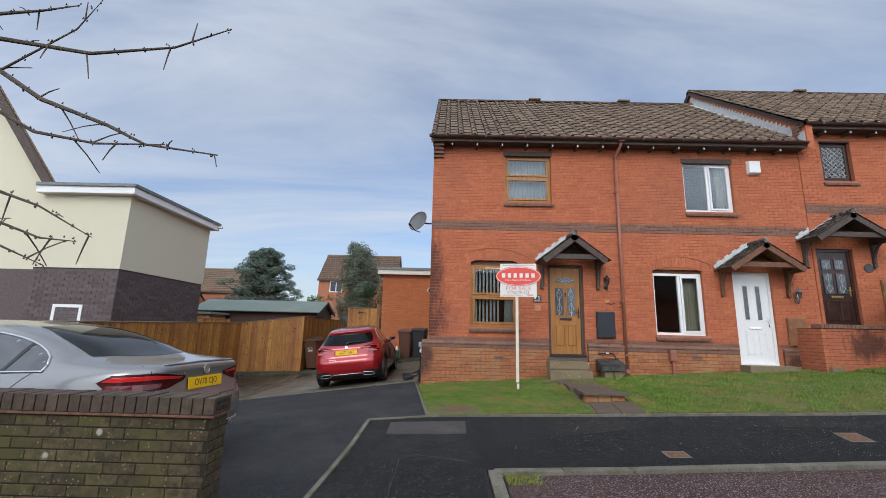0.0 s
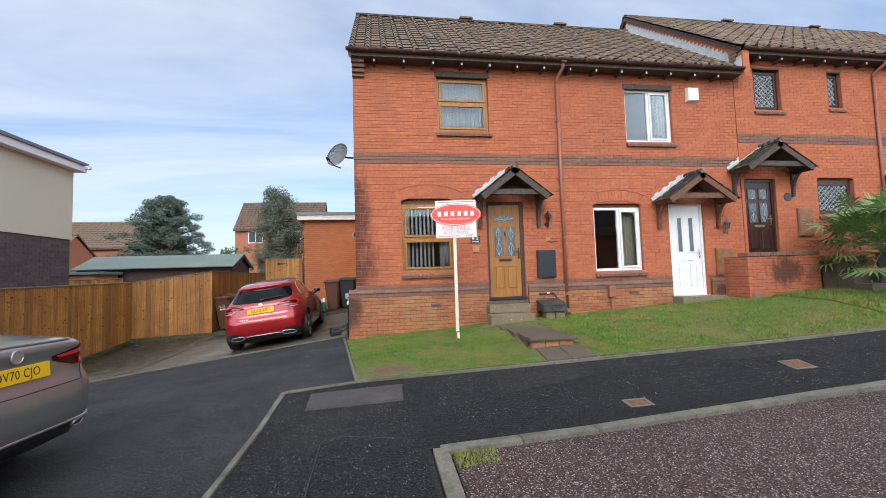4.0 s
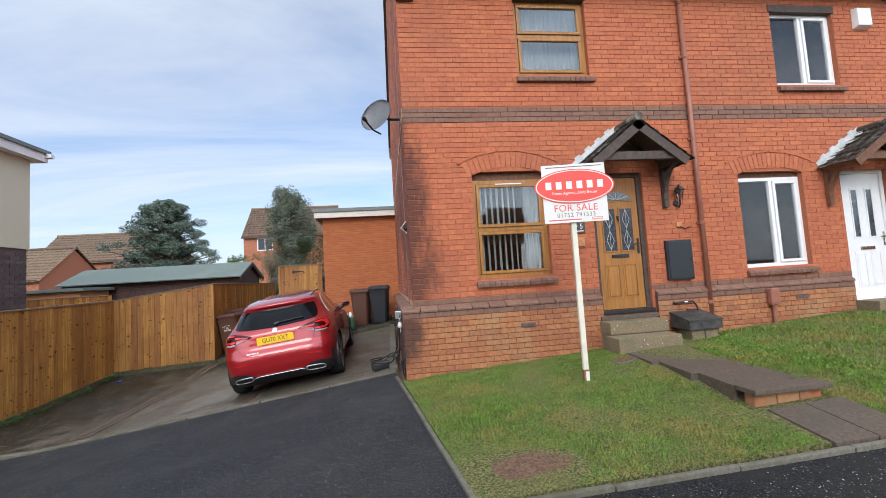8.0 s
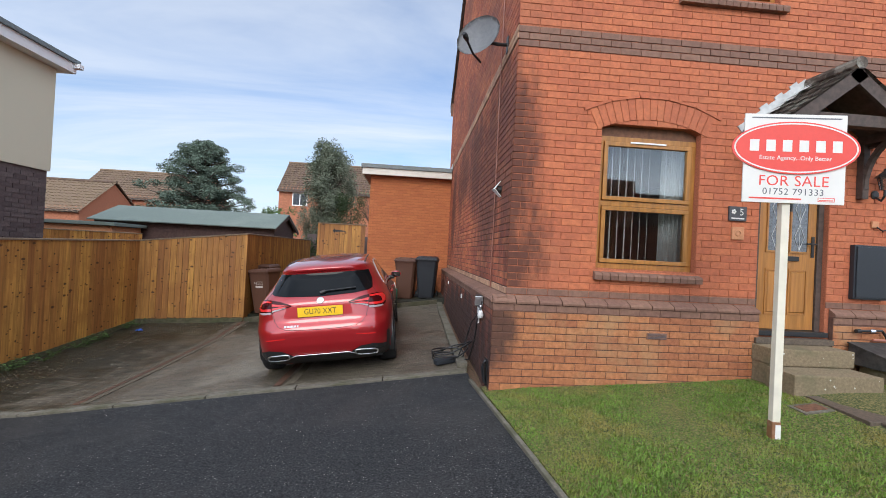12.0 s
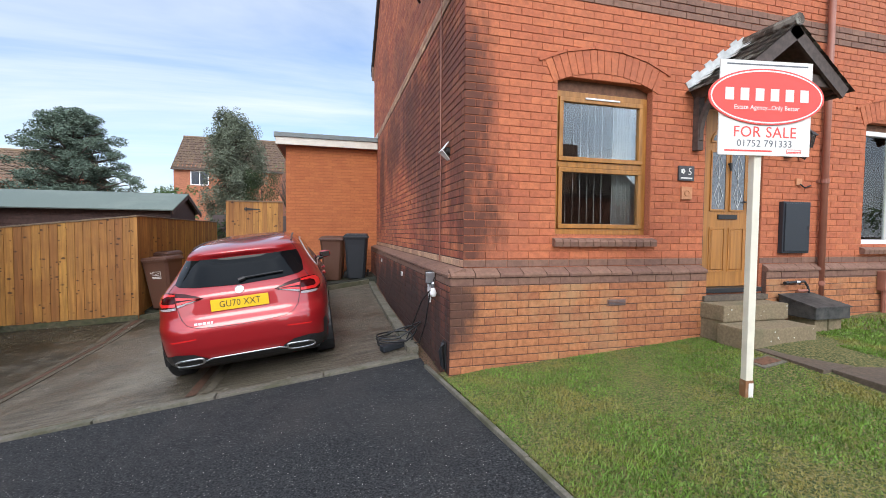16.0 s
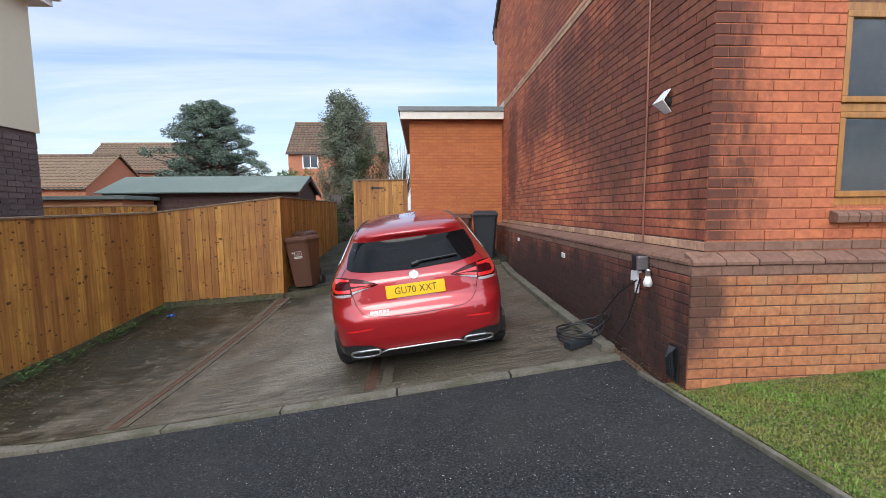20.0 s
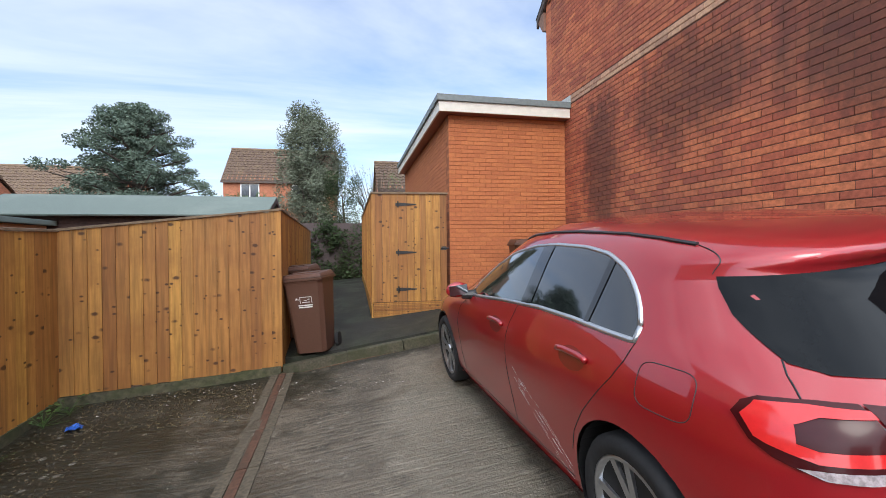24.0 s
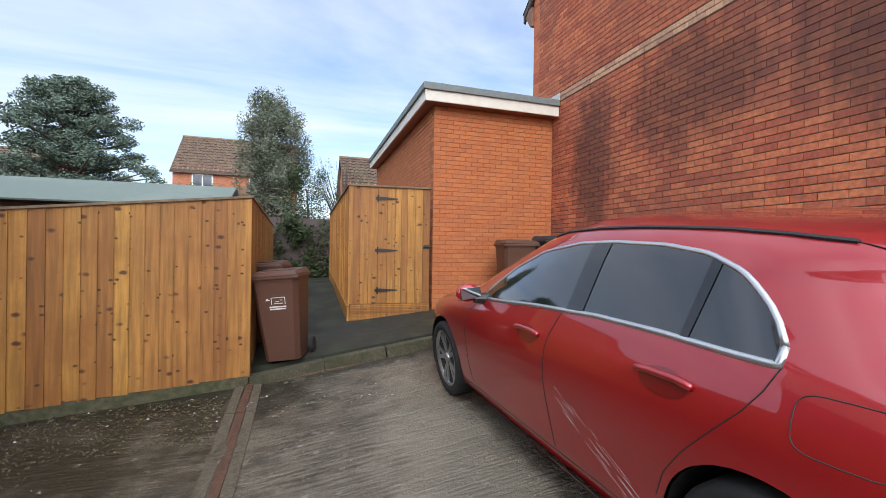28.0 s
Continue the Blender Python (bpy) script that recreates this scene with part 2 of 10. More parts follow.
def ridged_concrete(name):
    """Concrete tamped across in ridges a finger's breadth apart, worn away in places, pale on the ridges, dark and wet between."""
    m = material(name, (0.200, 0.170, 0.127), 0.62, vary=0.4, grain=70, bump=0, second=(0.125, 0.104, 0.074), stain=(0.07, 0.057, 0.038), stain_scale=1.1, stain_amt=0.7, stain_lo=0.46, stain_hi=0.66, wet=0.32)
    nt = m.node_tree
    b = nt.nodes["Principled BSDF"]
    before = b.inputs["Base Color"].links[0].from_socket
    geo = nt.nodes.new("ShaderNodeNewGeometry")
    mp = nt.nodes.new("ShaderNodeMapping")
    mp.inputs["Rotation"].default_value, mp.inputs["Scale"].default_value = (0, 0, -0.05), (3.2, 30.0, 1.0)
    link(nt, geo.outputs["Position"], mp.inputs[0])
    wv = node(nt, "ShaderNodeTexNoise", Scale=1.0, Detail=2.5, Roughness=0.6)
    link(nt, mp.outputs[0], wv.inputs["Vector"])
    grit = node(nt, "ShaderNodeTexNoise", Scale=34.0, Detail=4.0, Roughness=0.7)
    link(nt, geo.outputs["Position"], grit.inputs["Vector"])
    ad = nt.nodes.new("ShaderNodeMath"); ad.operation = "MULTIPLY_ADD"; ad.inputs[1].default_value = 1.6
    link(nt, wv.outputs["Fac"], ad.inputs[0]); link(nt, grit.outputs["Fac"], ad.inputs[2])
    mr = nt.nodes.new("ShaderNodeMapRange")
    mr.inputs["From Min"].default_value, mr.inputs["From Max"].default_value = 1.10, 1.48
    mr.inputs["To Min"].default_value, mr.inputs["To Max"].default_value = 0.85, 0.0
    link(nt, ad.outputs[0], mr.inputs["Value"])
    worn = node(nt, "ShaderNodeTexNoise", Scale=1.7, Detail=3.0, Roughness=0.6)
    link(nt, geo.outputs["Position"], worn.inputs["Vector"])
    wr = nt.nodes.new("ShaderNodeMapRange")
    wr.inputs["From Min"].default_value, wr.inputs["From Max"].default_value = 0.38, 0.58
    wr.inputs["To Min"].default_value, wr.inputs["To Max"].default_value = 0.45, 1.0
    link(nt, worn.outputs["Fac"], wr.inputs["Value"])
    mu = nt.nodes.new("ShaderNodeMath"); mu.operation = "MULTIPLY"
    link(nt, mr.outputs[0], mu.inputs[0]); link(nt, wr.outputs[0], mu.inputs[1])
    mx = nt.nodes.new("ShaderNodeMix"); mx.data_type = "RGBA"
    link(nt, mu.outputs[0], mx.inputs["Factor"]); link(nt, before, mx.inputs["A"]); mx.inputs["B"].default_value = (0.030, 0.025, 0.015, 1)
    link(nt, mx.outputs["Result"], b.inputs["Base Color"])
    bp = nt.nodes.new("ShaderNodeBump")
    bp.inputs["Strength"].default_value, bp.inputs["Distance"].default_value = 0.8, 0.014
    link(nt, ad.outputs[0], bp.inputs["Height"]); link(nt, bp.outputs[0], b.inputs["Normal"])
    return m


def glass_material(name, tint=(0.9, 0.95, 0.95), rough=0.0, mirror=0.35):
    m = bpy.data.materials.new(name)
    m.use_nodes = True
    nt = m.node_tree
    nt.nodes.clear()
    out = nt.nodes.new("ShaderNodeOutputMaterial")
    tr = nt.nodes.new("ShaderNodeBsdfTransparent"); tr.inputs[0].default_value = (*tint, 1)
    gl = nt.nodes.new("ShaderNodeBsdfGlossy"); gl.inputs["Roughness"].default_value = rough
    fr = nt.nodes.new("ShaderNodeFresnel"); fr.inputs[0].default_value = 1.5
    ad = nt.nodes.new("ShaderNodeMath"); ad.operation = "ADD"; ad.inputs[1].default_value = mirror; ad.use_clamp = True
    mix = nt.nodes.new("ShaderNodeMixShader")
    link(nt, fr.outputs[0], ad.inputs[0]); link(nt, ad.outputs[0], mix.inputs[0]); link(nt, tr.outputs[0], mix.inputs[1]); link(nt, gl.outputs[0], mix.inputs[2])
    link(nt, mix.outputs[0], out.inputs[0])
    return m


BRICK = material("red_brick", (0.46, 0.136, 0.061), 0.85, vary=0.14, grain=26, bump=0.4, rand=0.08, stain=(0.25, 0.1, 0.06), stain_scale=0.7, stain_amt=0.3)
BRICK_SIDE = material("side_brick", (0.46, 0.130, 0.060), 0.85, vary=0.2, grain=26, bump=0.5, rand=0.22, stain=(0.12, 0.055, 0.045), stain_scale=0.6, stain_amt=0.6, stain_lo=0.42, stain_hi=0.68)
BRICK_NEW = material("orange_brick", (0.46, 0.152, 0.056), 0.85, vary=0.1, grain=26, bump=0.4, rand=0.07)
BRICK_BAND = material("brown_band_brick", (0.20, 0.105, 0.072), 0.8, vary=0.15, grain=26, bump=0.4, rand=0.1)
BRICK_PALE = material("pale_band_brick", (0.46, 0.27, 0.17), 0.85, vary=0.18, grain=26, bump=0.4, rand=0.2, stain=(0.25, 0.15, 0.1), stain_scale=2, stain_amt=0.5)
BRICK_PLINTH = material("plinth_brick", (0.36, 0.137, 0.058), 0.88, vary=0.2, grain=24, bump=0.5, rand=0.14, stain=(0.36, 0.24, 0.12), stain_scale=1.6, stain_amt=0.5, stain_lo=0.5, stain_hi=0.66)
BRICK_OLD = material("mossy_brick", (0.062, 0.044, 0.022), 0.9, vary=0.45, grain=22, bump=0.8, rand=0.35, stain=(0.075, 0.066, 0.016), stain_scale=3.2, stain_amt=0.75, stain_lo=0.42, stain_hi=0.62)
BRICK_GREY = material("brown_grey_brick", (0.115, 0.088, 0.086), 0.85, vary=0.15, grain=26, bump=0.4, rand=0.2)
MORTAR = material("mortar", (0.12, 0.062, 0.045), 0.95, vary=0.2, grain=60, bump=0.4, stain=(0.12, 0.08, 0.06), stain_scale=0.8, stain_amt=0.4)
MORTAR_RED = material("red_mortar", (0.39, 0.125, 0.062), 0.95, vary=0.2, grain=60, bump=0.4)
MORTAR_DARK = material("dark_mortar", (0.05, 0.036, 0.028), 0.95, vary=0.2, grain=60, bump=0.4)
MORTAR_ORANGE = material("orange_mortar", (0.30, 0.100, 0.043), 0.95, vary=0.2, grain=60, bump=0.4)
TILE = material("roof_tile", (0.155, 0.103, 0.072), 0.9, vary=0.5, grain=18, bump=0.6, rand=0.35, stain=(0.2, 0.14, 0.075), stain_scale=4.0, stain_amt=0.5, stain_lo=0.45, stain_hi=0.62)
TILE_LICHEN = material("lichened_tile", (0.075, 0.058, 0.046), 0.9, vary=0.4, grain=22, bump=0.6, rand=0.3, stain=(0.33, 0.32, 0.27), stain_scale=9.0, stain_amt=0.75, stain_lo=0.5, stain_hi=0.62)
# tile lips and joints: gap shade painted in as near-black, along with dirt
TILE_EDGE_SHADE = material("dirty_tile_edge", (0.022, 0.018, 0.013), 0.95, vary=0.3, grain=20, bump=0.3)
LEAD = material("lead_flashing", (0.5, 0.51, 0.5), 0.6, vary=0.15, grain=12, bump=0.2)
TARMAC = material("black_tarmac", (0.024, 0.0255, 0.0275), 0.9, vary=0.5, grain=80, bump=1.0, depth=0.012, second=(0.040, 0.041, 0.042), stain=(0.048, 0.046, 0.042), stain_scale=0.55, stain_amt=0.6, stain_lo=0.46, stain_hi=0.66, wet=0.62, spec=0.2)
TARMAC_PATH = material("grey_path_tarmac", (0.017, 0.0175, 0.019), 0.92, vary=0.5, grain=80, bump=1.0, depth=0.012, second=(0.028, 0.028, 0.028), stain=(0.034, 0.032, 0.028), stain_scale=0.7, stain_amt=0.6, stain_lo=0.5, stain_hi=0.6, wet=0.8, spec=0.12)
MOSSY_PATH = material("mossy_path", (0.026, 0.026, 0.022), 0.9, vary=0.5, grain=60, bump=0.8, depth=0.01, stain=(0.022, 0.028, 0.010), stain_scale=1.6, stain_amt=0.85, stain_lo=0.4, stain_hi=0.6, wet=0.55)
TARMAC_RED = material("red_tarmac", (0.055, 0.030, 0.029), 0.78, vary=0.6, grain=80, bump=1.0, depth=0.012, second=(0.09, 0.06, 0.056), stain=(0.035, 0.024, 0.022), stain_scale=0.7, stain_amt=0.5, spec=0.15)
CONCRETE = ridged_concrete("brushed_concrete")
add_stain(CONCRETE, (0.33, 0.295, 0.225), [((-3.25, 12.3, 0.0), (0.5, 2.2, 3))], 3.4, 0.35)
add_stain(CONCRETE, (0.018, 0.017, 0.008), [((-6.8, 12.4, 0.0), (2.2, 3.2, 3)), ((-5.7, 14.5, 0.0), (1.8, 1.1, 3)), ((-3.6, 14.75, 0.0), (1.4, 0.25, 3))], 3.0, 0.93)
speckle(CONCRETE, (0.20, 0.18, 0.135), 9, 0.16, 0.7, 0.56)
KERB = material("concrete_kerb", (0.15, 0.135, 0.105), 0.9, vary=0.2, grain=50, bump=0.5, rand=0.12, stain=(0.07, 0.07, 0.035), stain_scale=4, stain_amt=0.7, stain_lo=0.45, stain_hi=0.62)
KERB_MOSSY = material("mossy_kerb", (0.085, 0.075, 0.05), 0.9, vary=0.3, grain=40, bump=0.6, rand=0.12, stain=(0.04, 0.045, 0.018), stain_scale=4, stain_amt=0.8, stain_lo=0.42, stain_hi=0.6)
STEP = material("step_concrete", (0.21, 0.16, 0.095), 0.9, vary=0.2, grain=40, bump=0.5, stain=(0.12, 0.115, 0.06), stain_scale=3.5, stain_amt=0.7)
PAVER = material("dark_paving", (0.105, 0.078, 0.055), 0.7, vary=0.25, grain=40, bump=0.5, stain=(0.07, 0.06, 0.045), stain_scale=3, stain_amt=0.5)
SOIL = material("soil", (0.145, 0.082, 0.048), 0.95, vary=0.4, grain=40, bump=1.0, depth=0.02)
TURF = material("turf", (0.07, 0.10, 0.02), 0.95, vary=0.6, grain=60, bump=1.0, depth=0.012, second=(0.15, 0.12, 0.045), stain=(0.15, 0.13, 0.04), stain_scale=1.3, stain_amt=0.5)
GRASS = material("grass_blade", (0.12, 0.205, 0.020), 0.6, vary=0.2, grain=6, bump=0, rand=0.32, stain=(0.29, 0.21, 0.055), stain_scale=2.0, stain_amt=0.7, stain_lo=0.48, stain_hi=0.64)
FENCE = material("fence_timber", (0.37, 0.168, 0.038), 0.6, vary=0.26, grain=16, bump=0.3, rand=0.32, stretch=(2.0, 2.0, 0.10), stain=(0.25, 0.095, 0.022), stain_scale=2.2, stain_amt=0.6, stain_lo=0.45, stain_hi=0.68)
FENCE_CAP = material("fence_cap_timber", (0.20, 0.14, 0.085), 0.8, vary=0.2, grain=10, bump=0.3)
GREY_WOOD = material("grey_timber", (0.22, 0.16, 0.1), 0.85, vary=0.25, grain=12, bump=0.3, stretch=(2, 2, 0.2), rand=0.2)
DARK_WOOD = material("dark_stained_timber", (0.075, 0.052, 0.042), 0.7, vary=0.25, grain=20, bump=0.3)
BROWN_WOOD = material("brown_stained_timber", (0.16, 0.07, 0.035), 0.7, vary=0.25, grain=20, bump=0.3)
SHED_WOOD = material("shed_boarding", (0.075, 0.04, 0.033), 0.75, vary=0.2, grain=14, bump=0.3, rand=0.12)
FELT = material("roofing_felt", (0.17, 0.205, 0.185), 0.95, spec=0.1, vary=0.15, grain=60, bump=0.4, stain=(0.25, 0.28, 0.245), stain_scale=0.8, stain_amt=0.5)
RENDER = material("cream_render", (0.66, 0.62, 0.47), 0.9, vary=0.05, grain=90, bump=0.25, stain=(0.58, 0.54, 0.40), stain_scale=0.5, stain_amt=0.4)
UPVC = material("white_upvc", (0.82, 0.82, 0.81), 0.35, vary=0.02, grain=10, bump=0)
CREAM_FASCIA = material("cream_fascia", (0.72, 0.69, 0.60), 0.5, vary=0.04, grain=10, bump=0.05)
GREY_TRIM = material("grey_roof_trim", (0.17, 0.2, 0.2), 0.55, vary=0.1, grain=20, bump=0.1)
OAK = material("golden_oak_upvc", (0.36, 0.16, 0.036), 0.4, vary=0.22, grain=9, bump=0.1, stretch=(3, 3, 0.3))
OAK_DOOR = material("golden_oak_door", (0.36, 0.155, 0.036), 0.45, vary=0.18, grain=9, bump=0.15, stretch=(4, 4, 0.25))
ROSEWOOD = material("rosewood_upvc", (0.045, 0.018, 0.014), 0.35, vary=0.2, grain=9, bump=0.05)
BROWN_PVC = material("brown_plastic", (0.30, 0.115, 0.075), 0.45, vary=0.08, grain=10, bump=0)
GUTTER = material("brown_gutter", (0.14, 0.07, 0.055), 0.5, vary=0.12, grain=10, bump=0)
BLACK = material("black_plastic", (0.018, 0.018, 0.019), 0.45, vary=0.1, grain=30, bump=0.1)
BLACK_RUBBER = material("black_rubber", (0.014, 0.014, 0.015), 0.8, vary=0.2, grain=40, bump=0.2)
CHROME = material("chrome", (0.8, 0.8, 0.8), 0.12, metal=1.0, vary=0.02, bump=0)
ALLOY = material("alloy", (0.45, 0.46, 0.48), 0.3, metal=0.9, vary=0.05, bump=0)
SILVER = material("silver_paint", (0.25, 0.245, 0.24), 0.3, metal=0.6, vary=0.03, grain=300, bump=0, coat=1.0)
RED_CAR = material("red_car_paint", (0.36, 0.009, 0.013), 0.34, metal=0.30, vary=0.03, grain=300, bump=0, coat=1.0)
RED_CAR.node_tree.nodes["Principled BSDF"].inputs["Coat Roughness"].default_value = 0.012
RED_CAR.node_tree.nodes["Principled BSDF"].inputs["Coat IOR"].default_value = 1.6
PLATE = material("yellow_plate", (0.85, 0.5, 0.01), 0.4, vary=0.02, bump=0)
LAMP_RED = material("red_lamp", (0.13, 0.003, 0.004), 0.12, vary=0.05, bump=0, coat=0.6)
LAMP_BRIGHT = material("bright_red_lamp", (0.65, 0.02, 0.02), 0.15, vary=0.05, bump=0, coat=0.6)
LAMP_DARK = material("dark_red_lamp", (0.045, 0.002, 0.003), 0.25, vary=0.05, bump=0, coat=0.15, spec=0.25)
BIN_BROWN = material("brown_bin_plastic", (0.10, 0.045, 0.028), 0.5, vary=0.08, grain=60, bump=0.1)
BIN_BLACK = material("dark_grey_bin_plastic", (0.02, 0.024, 0.03), 0.5, vary=0.08, grain=60, bump=0.1)
GREEN_PVC = material("green_plastic", (0.01, 0.09, 0.05), 0.5, vary=0.05, bump=0)
WHITE = material("white_board", (0.74, 0.72, 0.67), 0.5, vary=0.03, grain=5, bump=0)
CREAM_POST = material("cream_painted_post", (0.72, 0.67, 0.54), 0.6, vary=0.06, grain=8, bump=0.05)
SIGN_RED = material("sign_red", (0.76, 0.075, 0.055), 0.45, vary=0.02, bump=0)
SIGN_GREY = material("sign_grey_ink", (0.13, 0.13, 0.14), 0.5, vary=0.02, bump=0)
DISH = material("grey_dish", (0.30, 0.31, 0.32), 0.5, vary=0.08, grain=20, bump=0.05)
BLIND = material("white_blind_fabric", (0.78, 0.78, 0.75), 0.8, vary=0.04, grain=40, bump=0.05)
CURTAIN = material("cream_curtain", (0.62, 0.58, 0.47), 0.85, vary=0.06, grain=30, bump=0.1)
NET = material("pale_net_curtain", (0.82, 0.82, 0.82), 0.85, vary=0.05, grain=30, bump=0.1)
ROOM = material("dim_room_plaster", (0.34, 0.32, 0.30), 0.9, vary=0.05, bump=0)
GLASS = glass_material("window_glass", mirror=0.03)
IVY = material("dark_ivy_leaf", (0.04, 0.06, 0.024), 0.7, vary=0.3, grain=6, bump=0, rand=0.4, spec=0.2)
BARK = material("bark", (0.09, 0.07, 0.055), 0.95, vary=0.3, grain=20, bump=0.6)
PINE = material("pine_needles", (0.125, 0.165, 0.125), 0.9, vary=0.3, grain=4, bump=0, rand=0.4, spec=0.08)
CYPRESS = material("grey_green_leaves", (0.155, 0.175, 0.125), 0.9, vary=0.3, grain=4, bump=0, rand=0.4, spec=0.08)
LEAF = material("green_leaf", (0.07, 0.13, 0.03), 0.6, vary=0.3, grain=6, bump=0, rand=0.4)
PALM = material("palm_leaf", (0.14, 0.22, 0.07), 0.5, vary=0.2, grain=6, bump=0, rand=0.35)
STONE = material("garden_stone", (0.34, 0.29, 0.22), 0.9, vary=0.3, grain=14, bump=0.6, rand=0.2)
COVER = material("inspection_cover", (0.05, 0.042, 0.04), 0.75, vary=0.35, grain=60, bump=0.7, stain=(0.085, 0.08, 0.07), stain_scale=3, stain_amt=0.6)
RUST = material("rusty_iron", (0.14, 0.065, 0.035), 0.8, vary=0.3, grain=30, bump=0.5)
SLATE = material("slate_sign", (0.06, 0.06, 0.065), 0.6, vary=0.2, grain=20, bump=0.3)
TERRACOTTA = material("terracotta", (0.52, 0.24, 0.12), 0.8, vary=0.1, grain=20, bump=0.2)
BRASS = material("brass", (0.6, 0.42, 0.15), 0.3, metal=1.0, vary=0.05, bump=0)
RED_ALARM = material("red_alarm_box", (0.45, 0.02, 0.03), 0.4, vary=0.05, bump=0)
LANTERN = glass_material("lantern_glass", tint=(0.8, 0.8, 0.78), mirror=0.2)


# ---- building blocks ----
def ground_z(x, y):
    """Height of the sloping ground."""
    base = float(np.interp(y, [-10, 0, 4.5, 4.94, 6.1, 9.14, 10, 11.2, 13.4, 14.4, 15, 17, 30], [-0.75, -0.26, -0.02, 0.01, 0.187, 0.28, 0.315, 0.32, 0.36, 0.40, 0.475, 0.47, 0.6]))
    if x < 0:
        return base + float(max(x, -float(np.interp(y, [9.5, 11, 13, 14.2, 15], [5.4, 5.2, 4.9, 4.35, 4.6])))) * float(np.interp(y, [4.6, 6, 9.5, 11, 15, 20], [0.012, 0.055, 0.128, 0.131, 0.130, 0.05]))
    mound = 0.07 * math.exp(-((x - 2.75) / 0.8) ** 2 - ((y - 8.3) / 0.9) ** 2)      # the lawn rises to the door path
    return base + min(x, 16.0) * float(np.interp(y, [5.5, 7.5], [0.02, 0.06])) + mound


def mesh_object(name, verts, faces, mat, parent=None, smooth=False):
    me = bpy.data.meshes.new(name)
    me.from_pydata([tuple(v) for v in verts], [], faces)
    me.materials.append(mat)
    if smooth:
        me.polygons.foreach_set("use_smooth", [True] * len(me.polygons))
    ob = new(name, me)
    ob.parent = parent
    return ob


def part(name, bm, mat, parent=None, label="", smooth=False, bevel=0.0):
    """Links a bmesh as one mesh object under a thing or a part."""
    if bevel:
        bmesh.ops.bevel(bm, geom=bm.edges[:], offset=bevel, segments=2, profile=0.7, affect="EDGES", clamp_overlap=True)
    bmesh.ops.recalc_face_normals(bm, faces=bm.faces[:])
    me = bpy.data.meshes.new(name)
    bm.to_mesh(me)
    bm.free()
    me.materials.append(mat)
    if smooth:
        me.polygons.foreach_set("use_smooth", [True] * len(me.polygons))
    ob = new(name, me)
    ob.parent = parent
    if label:
        ob["label"] = label
    return ob


def thing(name, x, y, z, rz=0.0, label="", category="", group="", rx=0.0, ry=0.0):
    ob = new(name)
    ob.matrix_basis = pose(x, y, z, rx, ry, rz)
    return tagged(ob, label, category, group)


def add_box(bm, x0, x1, y0, y1, z0, z1, m=None):
    v = [bm.verts.new(p) for p in ((x0, y0, z0), (x1, y0, z0), (x1, y1, z0), (x0, y1, z0), (x0, y0, z1), (x1, y0, z1), (x1, y1, z1), (x0, y1, z1))]
    for f in ((0, 3, 2, 1), (4, 5, 6, 7), (0, 1, 5, 4), (1, 2, 6, 5), (2, 3, 7, 6), (3, 0, 4, 7)):
        bm.faces.new([v[i] for i in f])
    if m:
        bmesh.ops.transform(bm, matrix=m, verts=v)
    return v


def box(x0, x1, y0, y1, z0, z1, m=None):
    bm = bmesh.new()
    add_box(bm, x0, x1, y0, y1, z0, z1, m)
    return bm


def add_tube(bm, pts, radius, sides=8, cap=True):
    """A round tube along points; radius may be a list."""
    pts = [Vector(p) for p in pts]
    rings = []
    for i, p in enumerate(pts):
        d = (pts[min(i + 1, len(pts) - 1)] - pts[max(i - 1, 0)]).normalized()
        a = d.orthogonal().normalized() if not rings else (rings_axis - d * rings_axis.dot(d)).normalized()
        rings_axis = a
        b = d.cross(a)
        r = radius[i] if isinstance(radius, (list, tuple)) else radius
        rings.append([bm.verts.new(p + (a * math.cos(2 * math.pi * k / sides) + b * math.sin(2 * math.pi * k / sides)) * r) for k in range(sides)])
    for r0, r1 in zip(rings, rings[1:]):
        for k in range(sides):
            bm.faces.new((r0[k], r0[(k + 1) % sides], r1[(k + 1) % sides], r1[k]))
    if cap:
        bm.faces.new(rings[0][::-1])
        bm.faces.new(rings[-1])
    return bm


def tube(pts, radius, sides=8):
    return add_tube(bmesh.new(), pts, radius, sides)


def prism(outline, axis, a, b):
    """Extrudes a 2D outline along an axis from a to b. axis 'y': outline is (x, z); 'x': (y, z); 'z': (x, y)."""
    bm = bmesh.new()
    put = {"y": lambda p, w: (p[0], w, p[1]), "x": lambda p, w: (w, p[0], p[1]), "z": lambda p, w: (p[0], p[1], w)}[axis]
    lo, hi = [bm.verts.new(put(p, a)) for p in outline], [bm.verts.new(put(p, b)) for p in outline]
    n = len(outline)
    for i in range(n):
        bm.faces.new((lo[i], lo[(i + 1) % n], hi[(i + 1) % n], hi[i]))
    bm.faces.new(lo[::-1])
    bm.faces.new(hi)
    return bm


def disc_lathe(profile, sides=20, m=None):
    """Turns a profile of (radius, height) about z."""
    bm = bmesh.new()
    rings = [[bm.verts.new((r * math.cos(2 * math.pi * k / sides), r * math.sin(2 * math.pi * k / sides), h)) for k in range(sides)] for r, h in profile]
    for r0, r1 in zip(rings, rings[1:]):
        for k in range(sides):
            bm.faces.new((r0[k], r0[(k + 1) % sides], r1[(k + 1) % sides], r1[k]))
    bm.faces.new(rings[0][::-1])
    bm.faces.new(rings[-1])
    if m:
        bmesh.ops.transform(bm, matrix=m, verts=bm.verts[:])
    return bm


